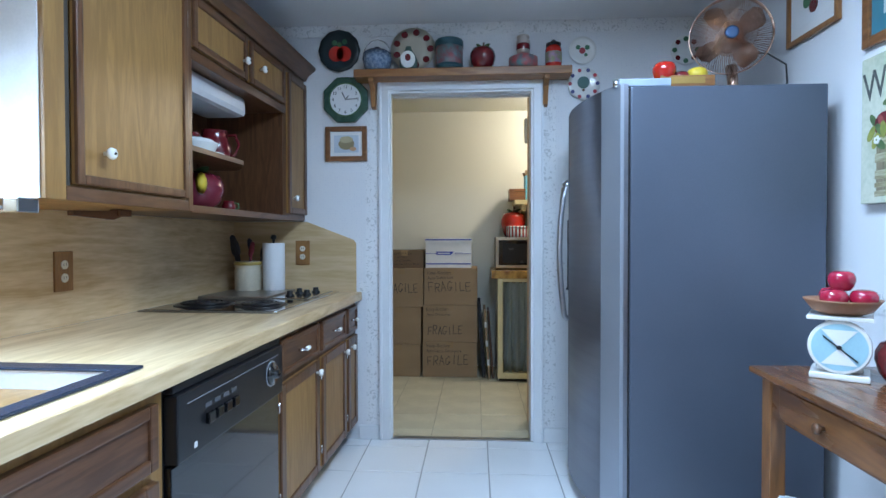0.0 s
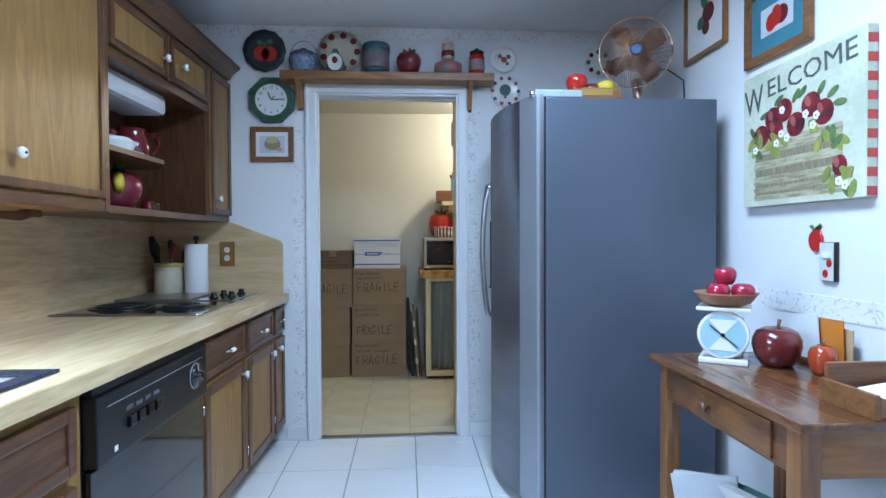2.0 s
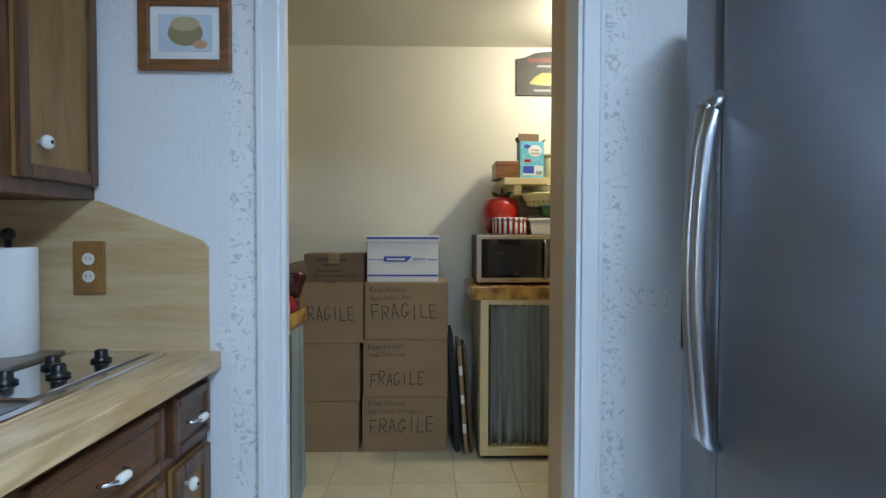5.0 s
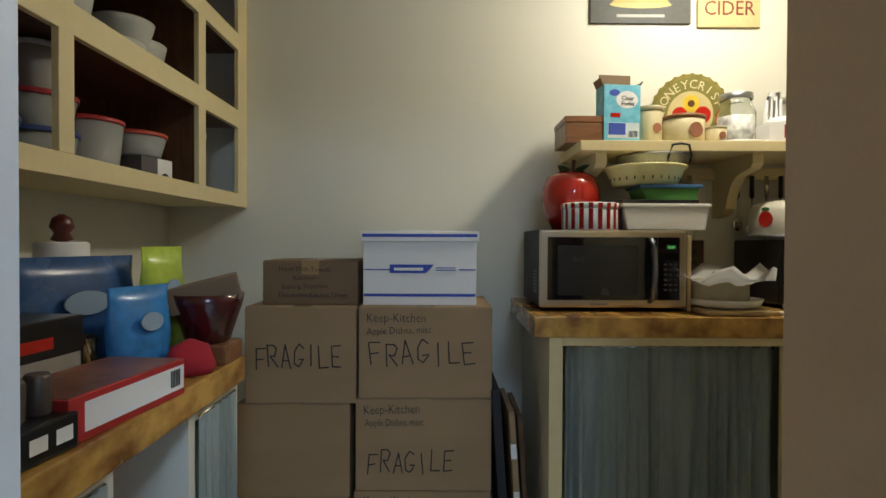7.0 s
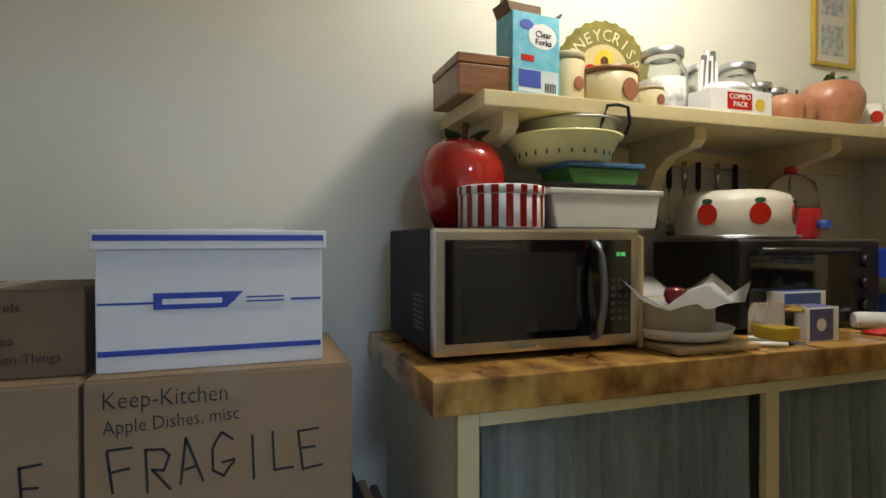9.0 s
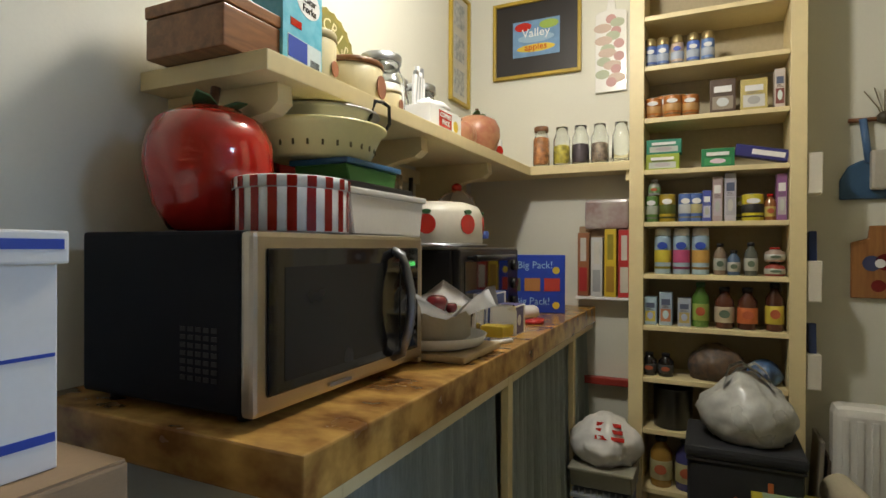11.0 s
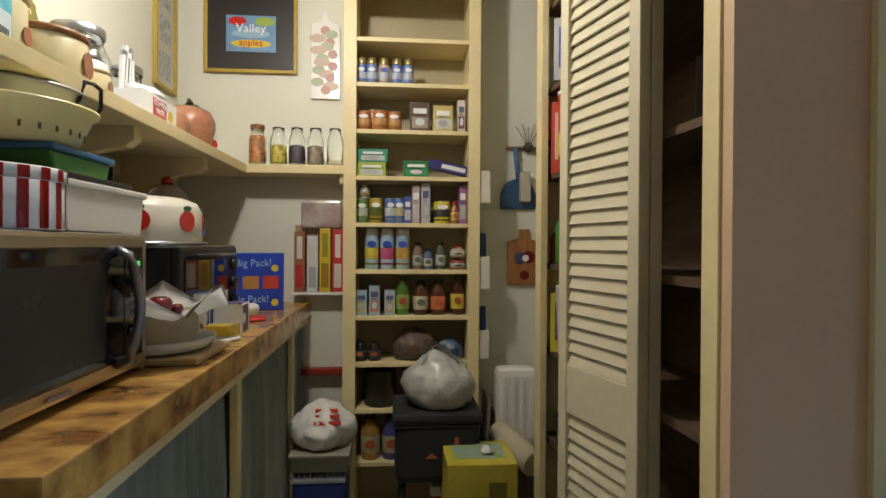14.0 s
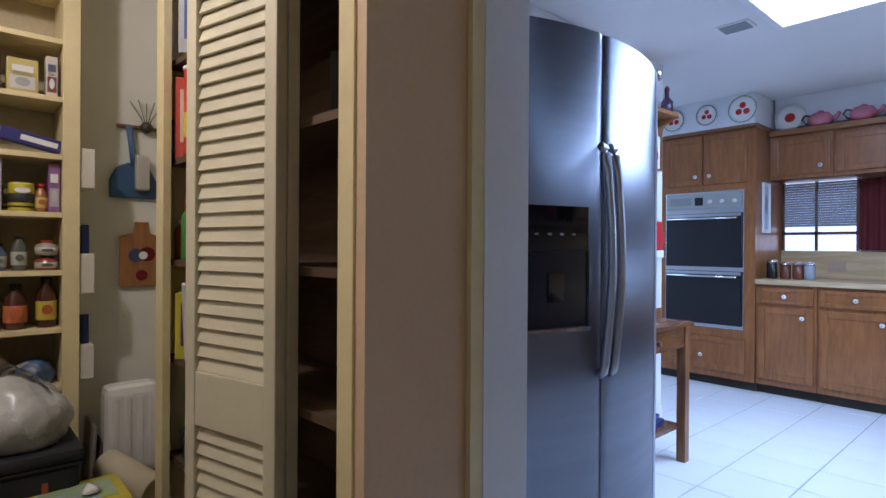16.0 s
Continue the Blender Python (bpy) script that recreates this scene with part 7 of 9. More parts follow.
part("printed_badge", box(-0.055, -0.0458, 0.018, 0.035, -0.045, 0.066), M_RED, o)
part("lettering", moved(text_mesh("COMBO", 0.021), pose(-0.01, -0.0465, 0.053)), M_PAPERWHITE, o)
part("lettering", moved(text_mesh("PACK", 0.021), pose(-0.008, -0.0465, 0.032)), M_PAPERWHITE, o)
part("printed_dot", moved(lathe([(0.018, 0), (0.018, 0.001)], 14), pose(0.065, -0.045, 0.035, 90, 0, 0)), M_YELLOW, o)
part("plastic_wrap", lathe([(0.07, 0.075), (0.075, 0.085), (0.05, 0.1), (0.015, 0.108)], 14, (0, 0, 0), squash=(1.2, 0.6), lobes=4, depth=0.15), M_PAPERWHITE, o)
single("napkin_heap", lathe([(0.07, 0), (0.075, 0.006), (0.03, 0.012)], 16, squash=(1.4, 0.5), lobes=5, depth=0.12), M_PAPERWHITE, pose(0.985, 4.875, S2), "crumpled white plastic on the shelf edge", "wrapper")
M_PEACH = mat("rosy_ceramic", (0.36, 0.13, 0.08), 0.35, 0, 0.25, 5, 40, second=(0.46, 0.25, 0.13))
for x, y, r in ((1.66, 4.96, 0.095), (1.50, 4.955, 0.06), (1.425, 4.93, 0.055)):
    apple_jar(pose(x, y, S2), r, "rosy ceramic apple canister on the shelf", M_PEACH, r > 0.08, "canister")
mg = thing("apple_mug", pose(1.83, 4.955, S2), "white mug painted with a red apple", "mug")
part("cup", lathe([(0.038, 0), (0.042, 0.004), (0.043, 0.10), (0.039, 0.10), (0.036, 0.01)], 24), M_WHITE, mg)
part("handle", tube([(0.04, -0.01, 0.085), (0.07, -0.015, 0.085), (0.078, -0.016, 0.05), (0.065, -0.014, 0.02), (0.04, -0.01, 0.02)], 0.006), M_WHITE, mg)
part("painted_apple", moved(lathe([(0.02, 0), (0.02, 0.002)], 14), pose(-0.018, -0.0395, 0.055, 90, 0, -24)), M_RED, mg)
# short shelf with jars
ss = thing("corner_shelf", pose(0, 0, 0), "cream painted corner shelf holding glass jars", "shelf")
part("board", box(1.95, 4.412, 1.494, PR - 0.001, 4.8245, 1.532, 0.003), M_CREAMWOOD, ss)
part("cleat", box(1.97, 4.412, 1.455, PR - 0.001, 4.432, 1.4935), M_CREAMWOOD, ss)
for k, (y, c, l) in enumerate(((4.79, (0.5, 0.2, 0.06), M_DARK_X), (4.70, (0.55, 0.45, 0.05), None), (4.62, (0.05, 0.03, 0.04), None), (4.54, (0.3, 0.22, 0.15), None), (4.455, None, None))):
    glass_jar("storage_jar", pose(2.0, y, 1.5325), 0.036, 0.165, "clear glass jar on the corner shelf", mat("jar_contents", c, 0.6, 0, 0.4, 40, 80) if c else None, l, 0.5 if k else 0.75, 0.72, "jars on the corner shelf")
# pictures
WEST = (0, 0, -90)
vf = framed("framed_apple_label", pose(PR - 0.001, 4.84, 2.135, *WEST), 0.41, 0.355, 0.016, mat("yellow_frame", (0.45, 0.31, 0.03), 0.4, 0, 0.1, 5, 60), paint(0.02, 0.016, 0.016, 0.4), "black matted apple crate label in a yellow frame", (mat("crate_label", (0.16, 0.30, 0.50), 0.5, 0, 0.1, 20, 40), (0.0, -0.045, 0.09, 0.018, M_YELLOW), (-0.06, 0.055, 0.04, 0.02, M_RED), (0.06, 0.055, 0.045, 0.02, paint(0.30, 0.42, 0.06)), (0.0, 0.0, 0.085, 0.02, paint(0.3, 0.45, 0.6))), mats=0.08)
part("lettering", moved(text_mesh("Valley", 0.055), pose(0, -0.0125, 0.022)), M_PAPERWHITE, vf)
part("lettering", moved(text_mesh("apples", 0.042), pose(0, -0.0125, -0.042)), M_RED, vf)
hb = thing("painted_board", pose(PR - 0.001, 4.509, 2.02, *WEST), "white hanging board painted with faded fruit", "wall board")
part("board", prism([(-0.065, -0.17), (0.065, -0.17), (0.065, 0.165), (0.05, 0.175), (0.02, 0.18), (0.012, 0.23), (-0.012, 0.23), (-0.02, 0.18), (-0.05, 0.175), (-0.065, 0.165)], "y", -0.014, -0.001, 0.002), M_WHITE, hb)
for k in range(16):
    part("painted_fruit", moved(lathe([(1, 0), (1, 0.0006 + 0.0001 * k)], 12, squash=(0.022 + 0.008 * (k % 3), 0.02)), pose(0.035 * math.sin(k * 2.3), -0.0142, 0.14 - 0.018 * k, 90, 0, 0)), (paint(0.50, 0.28, 0.26), paint(0.42, 0.46, 0.32), paint(0.55, 0.42, 0.34))[k % 3], hb)
pf = thing("photo_strip_frame", pose(1.93, PB - 0.001, 2.08), "tall yellow frame holding small photographs", "picture")
bm = bmesh.new()
for a in ((-0.105, -0.25, -0.09, 0.25), (0.09, -0.25, 0.105, 0.25), (-0.09, -0.25, 0.09, -0.235), (-0.09, 0.235, 0.09, 0.25)):
    add_box(bm, a[0], -0.018, a[1], a[2], 0, a[3], 0.003)
part("frame", bm, mat("gold_frame", (0.48, 0.34, 0.04), 0.4, 0, 0.1, 5, 60), pf)
part("mat_board", box(-0.09, -0.006, -0.235, 0.09, -0.001, 0.235), paint(0.55, 0.53, 0.46), pf)
for z in (-0.15, 0.0, 0.15):
    part("photograph", box(-0.055, -0.0075, z - 0.055, 0.055, -0.006, z + 0.055), mat("small_photo", (0.24, 0.26, 0.26), 0.4, 0, 0.4, 40, 70, second=(0.5, 0.5, 0.48)), pf)
s1 = thing("pie_sign", pose(0.697, PB - 0.001, 2.0745), "grey arched wooden sign with a painted pie", "sign")
part("board", prism([(-0.21, 0), (0.21, 0), (0.21, 0.225), (0.16, 0.235), (0.09, 0.265), (0, 0.275), (-0.09, 0.265), (-0.16, 0.235), (-0.21, 0.225)], "y", -0.012, 0.0, 0.002), mat("slate_paint", (0.075, 0.08, 0.075), 0.6, 0, 0.15, 6, 60), s1)
part("painted_pie", prism([(-0.12, 0.085), (0.12, 0.085), (0.10, 0.11), (0.05, 0.14), (-0.05, 0.14), (-0.10, 0.11)], "y", -0.0132, -0.012), paint(0.45, 0.32, 0.06), s1)
part("painted_plate", moved(lathe([(1, 0), (1, 0.001)], 20, squash=(0.13, 0.016)), pose(0, -0.012, 0.078, 90, 0, 0)), paint(0.42, 0.35, 0.1), s1)
for wdt, z, c in ((0.16, 0.175, (0.3, 0.3, 0.28)), (0.2, 0.025, (0.3, 0.3, 0.28))):
    part("print_bar", box(-wdt / 2, -0.013, z, wdt / 2, -0.012, z + 0.012), paint(*c), s1)
part("print_bar", box(-0.14, -0.013, 0.205, 0.14, -0.012, 0.232), paint(0.18, 0.06, 0.05), s1)
s2 = thing("cider_sign", pose(1.065, PB - 0.001, 2.06), "cream wooden sign lettered CIDER", "sign")
part("board", box(-0.13, -0.016, 0, 0.13, 0, 0.26, 0.003), mat("cream_sign", (0.58, 0.48, 0.24), 0.6, 0, 0.12, 8, 60), s2)
part("lettering", moved(text_mesh("CIDER", 0.085, width=0.21), pose(0, -0.0168, 0.075)), paint(0.22, 0.05, 0.03), s2)
part("print_bar", box(-0.09, -0.017, 0.15, 0.09, -0.016, 0.2), paint(0.3, 0.1, 0.05), s2)

# toaster oven and what stands on it
to = thing("toaster_oven", pose(0, 0, 0), "steel toaster oven with black sides", "toaster oven")
part("body", box(1.07, 4.79, MZ + 0.015, 1.60, 5.10, 1.175, 0.008), M_BLACK, to)
f = part("front_frame", box(1.07, 4.765, MZ + 0.015, 1.60, 4.79, 1.175, 0.006), M_BLACK, to)
part("top_trim", box(1.07, 4.77, 1.1755, 1.60, 5.09, 1.182, 0.002), M_STEEL_H, to)
part("door_glass", box(1.10, 4.761, 0.975, 1.475, 4.765, 1.14, 0.002), M_BLACKGLOSS, f)
part("door_handle", rod((1.11, 4.735, 1.15), (1.465, 4.735, 1.15), 0.009), M_BLACK, f)
for x in (1.13, 1.445):
    part("handle_post", rod((x, 4.766, 1.15), (x, 4.735, 1.15), 0.006), M_BLACK, f)
for z in (0.99, 1.055, 1.12):
    part("control_knob", moved(lathe([(0.02, 0), (0.018, 0.018)], 16), pose(1.535, 4.765, z, 90, 0, 0)), M_BLACK, f)
for x in (1.1, 1.57):
    for y in (4.80, 5.07):
        part("foot", rod((x, y, MZ), (x, y, MZ + 0.016), 0.012), M_BLACK, to)
cc = thing("cake_cover", pose(1.215, 4.925, 1.1825), "cream enamel cake carrier painted with red apples", "cake carrier")
part("tray", lathe([(0.16, 0), (0.175, 0.004), (0.175, 0.01), (0.15, 0.011)], 40), M_STEEL_H, cc)
part("cover", lathe([(0.158, 0.0115), (0.16, 0.014), (0.158, 0.10), (0.145, 0.125), (0.11, 0.138), (0.02, 0.142)], 40), M_IVORY, cc)
for a in (-112, -62, 200, -20):
    t = radians(a)
    q = part("painted_apple", moved(lathe([(1, 0), (1, 0.004)], 14, squash=(0.028, 0.03)), pose(0.157 * math.cos(t), 0.157 * math.sin(t), 0.068, 90, 0, a + 90)), M_RED, cc)
    part("painted_leaf", moved(lathe([(1, 0), (1, 0.005)], 10, squash=(0.014, 0.007)), pose(0.157 * math.cos(t), 0.157 * math.sin(t), 0.105, 90, 0, a + 90)), M_GREEN, cc)
dj = thing("drink_jar", pose(1.50, 4.97, 1.1825), "red and clear plastic domed drink dispenser", "dispenser")
part("base", lathe([(0.075, 0), (0.08, 0.01), (0.085, 0.09), (0.082, 0.095)], 28), paint(0.45, 0.01, 0.015, 0.25), dj)
g = part("dome", lathe([(0.08, 0.096), (0.08, 0.13), (0.066, 0.18), (0.03, 0.205), (0.012, 0.21)], 28), clear("clear_plastic", (0.9, 0.85, 0.85), 0.05, 1.3), dj)
part("cap", lathe([(0.018, 0.208), (0.02, 0.225), (0.008, 0.235)], 16), M_RED, dj)
part("tap", rod((0.02, -0.08, 0.045), (0.02, -0.115, 0.045), 0.014, 12), paint(0.05, 0.1, 0.4), dj)
bd_ = thing("butter_box", pose(1.07, 4.655, MZ), "clear plastic box with butter", "container")
g = part("box", prism([(-0.045, 0), (0.045, 0), (0.045, 0.075), (0.03, 0.095), (-0.03, 0.095), (-0.045, 0.075)], "y", -0.045, 0.045, 0.003), clear("clear_box", (0.92, 0.92, 0.92), 0.08, 1.2), bd_)
part("butter", box(-0.03, -0.03, 0.01, 0.035, 0.035, 0.04, 0.003), M_YELLOW, bd_)
for x, y, w, d, h, c, lab in ((1.19, 4.66, 0.10, 0.07, 0.085, (0.10, 0.09, 0.25), "small purple and white carton on the counter"), (1.235, 4.75, 0.15, 0.08, 0.115, (0.08, 0.14, 0.38), "white and blue tissue carton on the counter")):
    o = thing("small_carton", pose(x, y, MZ), lab, "box", "cartons on the counter")
    part("body", box(-w / 2, -d / 2, 0, w / 2, d / 2, h, 0.002), M_PAPERWHITE, o)
    part("printed_face", box(-w / 2 + 0.002, -d / 2 - 0.0008, 0.004, w / 2 - 0.02, -d / 2, h - 0.004), paint(*c), o)
    part("printed_top", box(-w / 2 + 0.002, -d / 2 + 0.002, h, w / 2 - 0.002, d / 2 - 0.002, h + 0.0008), paint(*c), o)
    part("printed_spot", moved(lathe([(0.016, 0), (0.016, 0.0015)], 14), pose(-0.01, -d / 2, h * 0.5, 90, 0, 0)), M_PAPERWHITE, o)
single("red_wrapper", lathe([(0.05, 0), (0.055, 0.006), (0.02, 0.012)], 14, squash=(1.3, 0.6), lobes=3, depth=0.15), paint(0.5, 0.02, 0.02, 0.4), pose(1.46, 4.66, MZ), "crumpled red plastic wrapper on the counter", "wrapper")
single("white_roll", moved(lathe([(0.02, -0.06), (0.024, -0.05), (0.024, 0.05), (0.02, 0.06)], 16), pose(0, 0, 0.024, 90, 0, 60)), M_PAPERWHITE, pose(1.52, 4.72, MZ), "white wrapped roll on the counter", "roll")
for x, y, rz in ((1.76, 4.76, -70), ):
    o = thing("snack_multipack", pose(x, y, MZ, 0, 0, rz), "blue cardboard snack multipack with window openings", "box")
    part("body", box(-0.125, -0.05, 0, 0.125, 0.05, 0.225, 0.003), mat("blue_carton", (0.02, 0.06, 0.45), 0.35, 0, 0.1, 8, 50), o)
    for k, c in enumerate(((0.12, 0.14, 0.08), (0.45, 0.2, 0.06), (0.5, 0.05, 0.03))):
        part("window", box(-0.105 + k * 0.075, -0.0512, 0.085, -0.045 + k * 0.075, -0.05, 0.135, 0.0), paint(*c), o)
    part("lettering", moved(text_mesh("Big Pack!", 0.04, width=0.13), pose(0.01, -0.0515, 0.185)), paint(0.4, 0.6, 0.85), o)
    part("lettering", moved(text_mesh("Big Pack!", 0.04, width=0.13), pose(0.0, -0.0515, 0.045)), paint(0.4, 0.6, 0.85), o)
    for dx, dz in ((0.09, 0.165), (0.09, 0.03)):
        part("printed_dot", moved(lathe([(0.014, 0), (0.014, 0.001)], 14), pose(dx, -0.05, dz, 90, 0, 0)), M_YELLOW, o)
# wrap cartons on the wall
rk2 = thing("wrap_rack", pose(PR - 0.001, 4.525, 0.975, *WEST), "wall rack holding boxes of foil and wrap", "rack")
part("back_board", box(-0.115, -0.012, 0.0, 0.115, 0, 0.30, 0.003), M_CARD, rk2)
part("tray", box(-0.118, -0.07, -0.012, 0.118, 0, 0.0, 0.002), M_PAPERWHITE, rk2)
for k, (c, h, c2) in enumerate((((0.30, 0.12, 0.05), 0.27, (0.4, 0.03, 0.03)), ((0.62, 0.62, 0.62), 0.25, (0.35, 0.36, 0.38)), ((0.62, 0.45, 0.03), 0.285, (0.35, 0.2, 0.02)), ((0.48, 0.03, 0.03), 0.28, (0.6, 0.58, 0.5)))):
    o = thing("wrap_box", pose(PR - 0.014, 4.612 - k * 0.056, 0.976, *WEST), "upright box of kitchen wrap in the rack", "box", "wrap boxes in the rack")
    part("body", box(-0.024, -0.05, 0, 0.024, -0.004, h, 0.002), paint(*c), o)
    part("printed_panel", box(-0.016, -0.0508, 0.02, 0.016, -0.05, h * 0.45), paint(*c2), o)
    part("printed_bar", box(-0.012, -0.0508, h * 0.55, 0.012, -0.05, h * 0.92), paint(0.62, 0.6, 0.55) if k != 2 else paint(0.3, 0.25, 0.02), o)
pb2 = thing("plastic_bag_pouch", pose(PR - 0.03, 4.52, 1.262, *WEST), "clear pouch of plastic bags above the rack", "bag")
part("pouch", moved(box(-0.09, -0.02, 0, 0.09, 0.012, 0.125, 0.012), pose(0, 0, 0)), mat("hazy_plastic", (0.45, 0.40, 0.38), 0.2, 0, 0.3, 14, 40, second=(0.3, 0.2, 0.2)), pb2)

# ---- tall shelf unit ----
UX, UY0, UY1 = 1.865, 3.827, 4.406
LEV = (2.045, 1.855, 1.657, 1.461, 1.263, 1.065, 0.869, 0.671, 0.475)
tu = thing("pantry_shelf_unit", pose(0, 0, 0), "tall cream painted shelf unit full of groceries", "shelves")
part("post", box(UX, UY1 - 0.053, 0.0, PR - 0.001, UY1, PC - 0.001, 0.002), M_CREAMWOOD, tu)
part("post", box(UX, UY0, 0.0, PR - 0.001, UY0 + 0.05, PC - 0.001, 0.002), M_CREAMWOOD, tu)
# cream darkened to paint in the shade of the shelves above
part("back_panel", box(PR - 0.006, UY0 + 0.05, 0.0, PR - 0.001, UY1 - 0.053, PC - 0.001), mat("cream_back_board_shaded", (0.52, 0.44, 0.27), 0.55, 0, 0.1, 3, 60), tu)
for z in LEV + (0.25,):
    part("shelf", box(UX + 0.004, UY0 + 0.0505, z, PR - 0.0065, UY1 - 0.0535, z + 0.018, 0.002), M_CREAMWOOD, tu)
part("top_rail", box(UX + 0.002, UY0 + 0.0505, 2.24, UX + 0.02, UY1 - 0.0535, PC - 0.001), M_CREAMWOOD, tu)
GX = UX + 0.065
GROC = "groceries on the shelf unit"


def can(y, z, r, h, c, c2, label, x=GX, cap=None):
    o = thing("food_can", pose(x, y, z), label, "can", GROC)
    part("body", lathe([(r * 0.97, 0), (r, 0.003), (r, h - 0.003), (r * 0.97, h)], 20), paint(*c, 0.35), o)
    part("label_band", lathe([(r + 0.0004, h * 0.3), (r + 0.0008, h * 0.31), (r + 0.0008, h * 0.62), (r + 0.0004, h * 0.63)], 20), paint(*c2), o)
    part("lid", lathe([(r * 0.96, h), (r * 0.99, h + 0.002), (r * 0.9, h + 0.003)] if cap is None else [(r * 0.93, h), (r * 0.95, h + 0.006), (r * 0.92, h + 0.024), (r * 0.7, h + 0.032)], 20), M_CHROME if cap is None else cap, o)
    part("emblem", moved(lathe([(1, 0), (1, 0.002)], 14, squash=(h * 0.10, r * 0.62)), pose(-r + 0.0003, 0, h * 0.74, 0, -90, 0)), M_PAPERWHITE if sum(c) < 1.1 else M_BLUE, o)
    part("print_line", lathe([(r + 0.0004, h * 0.13), (r + 0.0007, h * 0.135), (r + 0.0007, h * 0.19), (r + 0.0004, h * 0.195)], 20), paint(*(v * 0.4 for v in c2)), o)


def packet(y, z, w, h, c, c2, label, x=GX, d=0.06, tilt=0.0, lie=False):
    o = thing("food_box", pose(x, y, z, 0, 0, -90 + tilt), label, "box", GROC)
    part("body", box(-w / 2, -d / 2, 0, w / 2, d / 2, h, 0.002), paint(*c), o)
    part("printed_panel", box(-w * 0.4, -d / 2 - 0.0008, h * 0.12, w * 0.4, -d / 2, h * 0.5), paint(*c2), o)
    part("print_bar", box(-w * 0.34, -d / 2 - 0.0008, h * 0.62, w * 0.34, -d / 2, h * 0.8), M_PAPERWHITE if sum(c) < 1.2 else paint(0.1, 0.12, 0.2), o)
    part("printed_spot", moved(lathe([(1, 0), (1, 0.0016)], 14, squash=(w * 0.24, h * 0.13)), pose(0, -d / 2, h * 0.33, 90, 0, 0)), paint(*(min(0.8, 0.75 - v * 0.6) for v in c2)), o)
    for k in range(3):
        part("print_line", box(-w * 0.3, -d / 2 - 0.0012, h * (0.53 + 0.03 * k), w * (0.3 - 0.1 * k), -d / 2, h * (0.54 + 0.03 * k)), paint(*(v * 0.35 for v in c2)), o)
    return o


def bottle(y, z, r, h, c, c2, cap, label, x=GX):
    o = thing("grocery_bottle", pose(x, y, z), label, "bottle", GROC)
    part("body", lathe([(r * 0.95, 0), (r, 0.004), (r, h * 0.68), (r * 0.5, h * 0.84), (r * 0.45, h * 0.9)], 18), paint(*c, 0.12, 0, 0.4), o)
    part("label_band", lathe([(r + 0.0004, h * 0.15), (r + 0.001, h * 0.16), (r + 0.001, h * 0.52), (r + 0.0004, h * 0.53)], 18), paint(*c2), o)
    part("printed_spot", moved(lathe([(1, 0), (1, 0.0022)], 12, squash=(h * 0.10, r * 0.55)), pose(-r + 0.0003, 0, h * 0.36, 0, -90, 0)), paint(0.42, 0.10, 0.04) if c2[2] < 0.25 else paint(0.10, 0.14, 0.10), o)
    part("cap", lathe([(r * 0.55, h * 0.9), (r * 0.55, h), (r * 0.45, h + 0.002)], 14), cap, o)


Z = [z + 0.0185 for z in LEV]
for y, c in ((4.335, (0.10, 0.16, 0.42)), (4.292, (0.14, 0.22, 0.5)), (4.24, (0.5, 0.38, 0.3)), (4.185, (0.1, 0.18, 0.55)), (4.135, (0.14, 0.24, 0.5))):
    can(y, Z[1], 0.023, 0.088, c, (0.4, 0.45, 0.55), "blue spray can with a gold cap", cap=paint(0.42, 0.33, 0.16, 0.3, 0.7))
for y, x in ((4.325, 0.0), (4.285, 0.03), (4.255, -0.02), (4.195, 0.0), (4.235, 0.04)):
    can(y, Z[2], 0.032, 0.082 if x <= 0 else 0.095, (0.42, 0.15, 0.03), (0.5, 0.28, 0.1), "orange printed food can on the shelf", x=GX + x)
packet(4.085, Z[2], 0.085, 0.125, (0.10, 0.06, 0.04), (0.3, 0.25, 0.2), "dark brown coffee bag on the shelf")
packet(3.985, Z[2], 0.085, 0.115, (0.55, 0.45, 0.15), (0.6, 0.6, 0.58), "yellow and white box on the shelf")
packet(3.905, Z[2], 0.032, 0.14, (0.62, 0.55, 0.5), (0.2, 0.06, 0.05), "slim cream and red box on the shelf")
packet(4.29, Z[3], 0.12, 0.062, (0.35, 0.45, 0.05), (0.5, 0.55, 0.5), "yellow-green box lying on the shelf")
packet(4.285, Z[3] + 0.0625, 0.125, 0.055, (0.03, 0.25, 0.16), (0.5, 0.55, 0.5), "green box lying on the shelf")
packet(4.10, Z[3], 0.11, 0.07, (0.02, 0.2, 0.07), (0.05, 0.3, 0.1), "dark green box on the shelf")
o = thing("foil_box", pose(GX, 3.96, Z[3] + 0.045, 0, 12, -90), "long blue wrap box leaning on the shelf", "box", GROC)
part("body", box(-0.085, -0.022, -0.02, 0.085, 0.022, 0.022, 0.002), paint(0.03, 0.03, 0.18), o)
part("print_bar", box(-0.03, -0.0228, -0.008, 0.075, -0.022, 0.01), M_PAPERWHITE, o)
for y, c, c2, h, r in ((4.33, (0.12, 0.25, 0.06), (0.45, 0.5, 0.4), 0.10, 0.026), (4.272, (0.35, 0.25, 0.02), (0.1, 0.12, 0.02), 0.105, 0.03), (4.208, (0.08, 0.15, 0.42), (0.5, 0.52, 0.55), 0.105, 0.026), (4.17, (0.08, 0.15, 0.42), (0.45, 0.4, 0.2), 0.105, 0.026)):
    can(y, Z[4], r, h, c, c2, "food can with a printed paper label")
bottle(4.32, Z[4] + 0.104, 0.022, 0.06, (0.4, 0.42, 0.4), (0.2, 0.35, 0.15), M_PAPERWHITE, "small spice jar standing on a can")
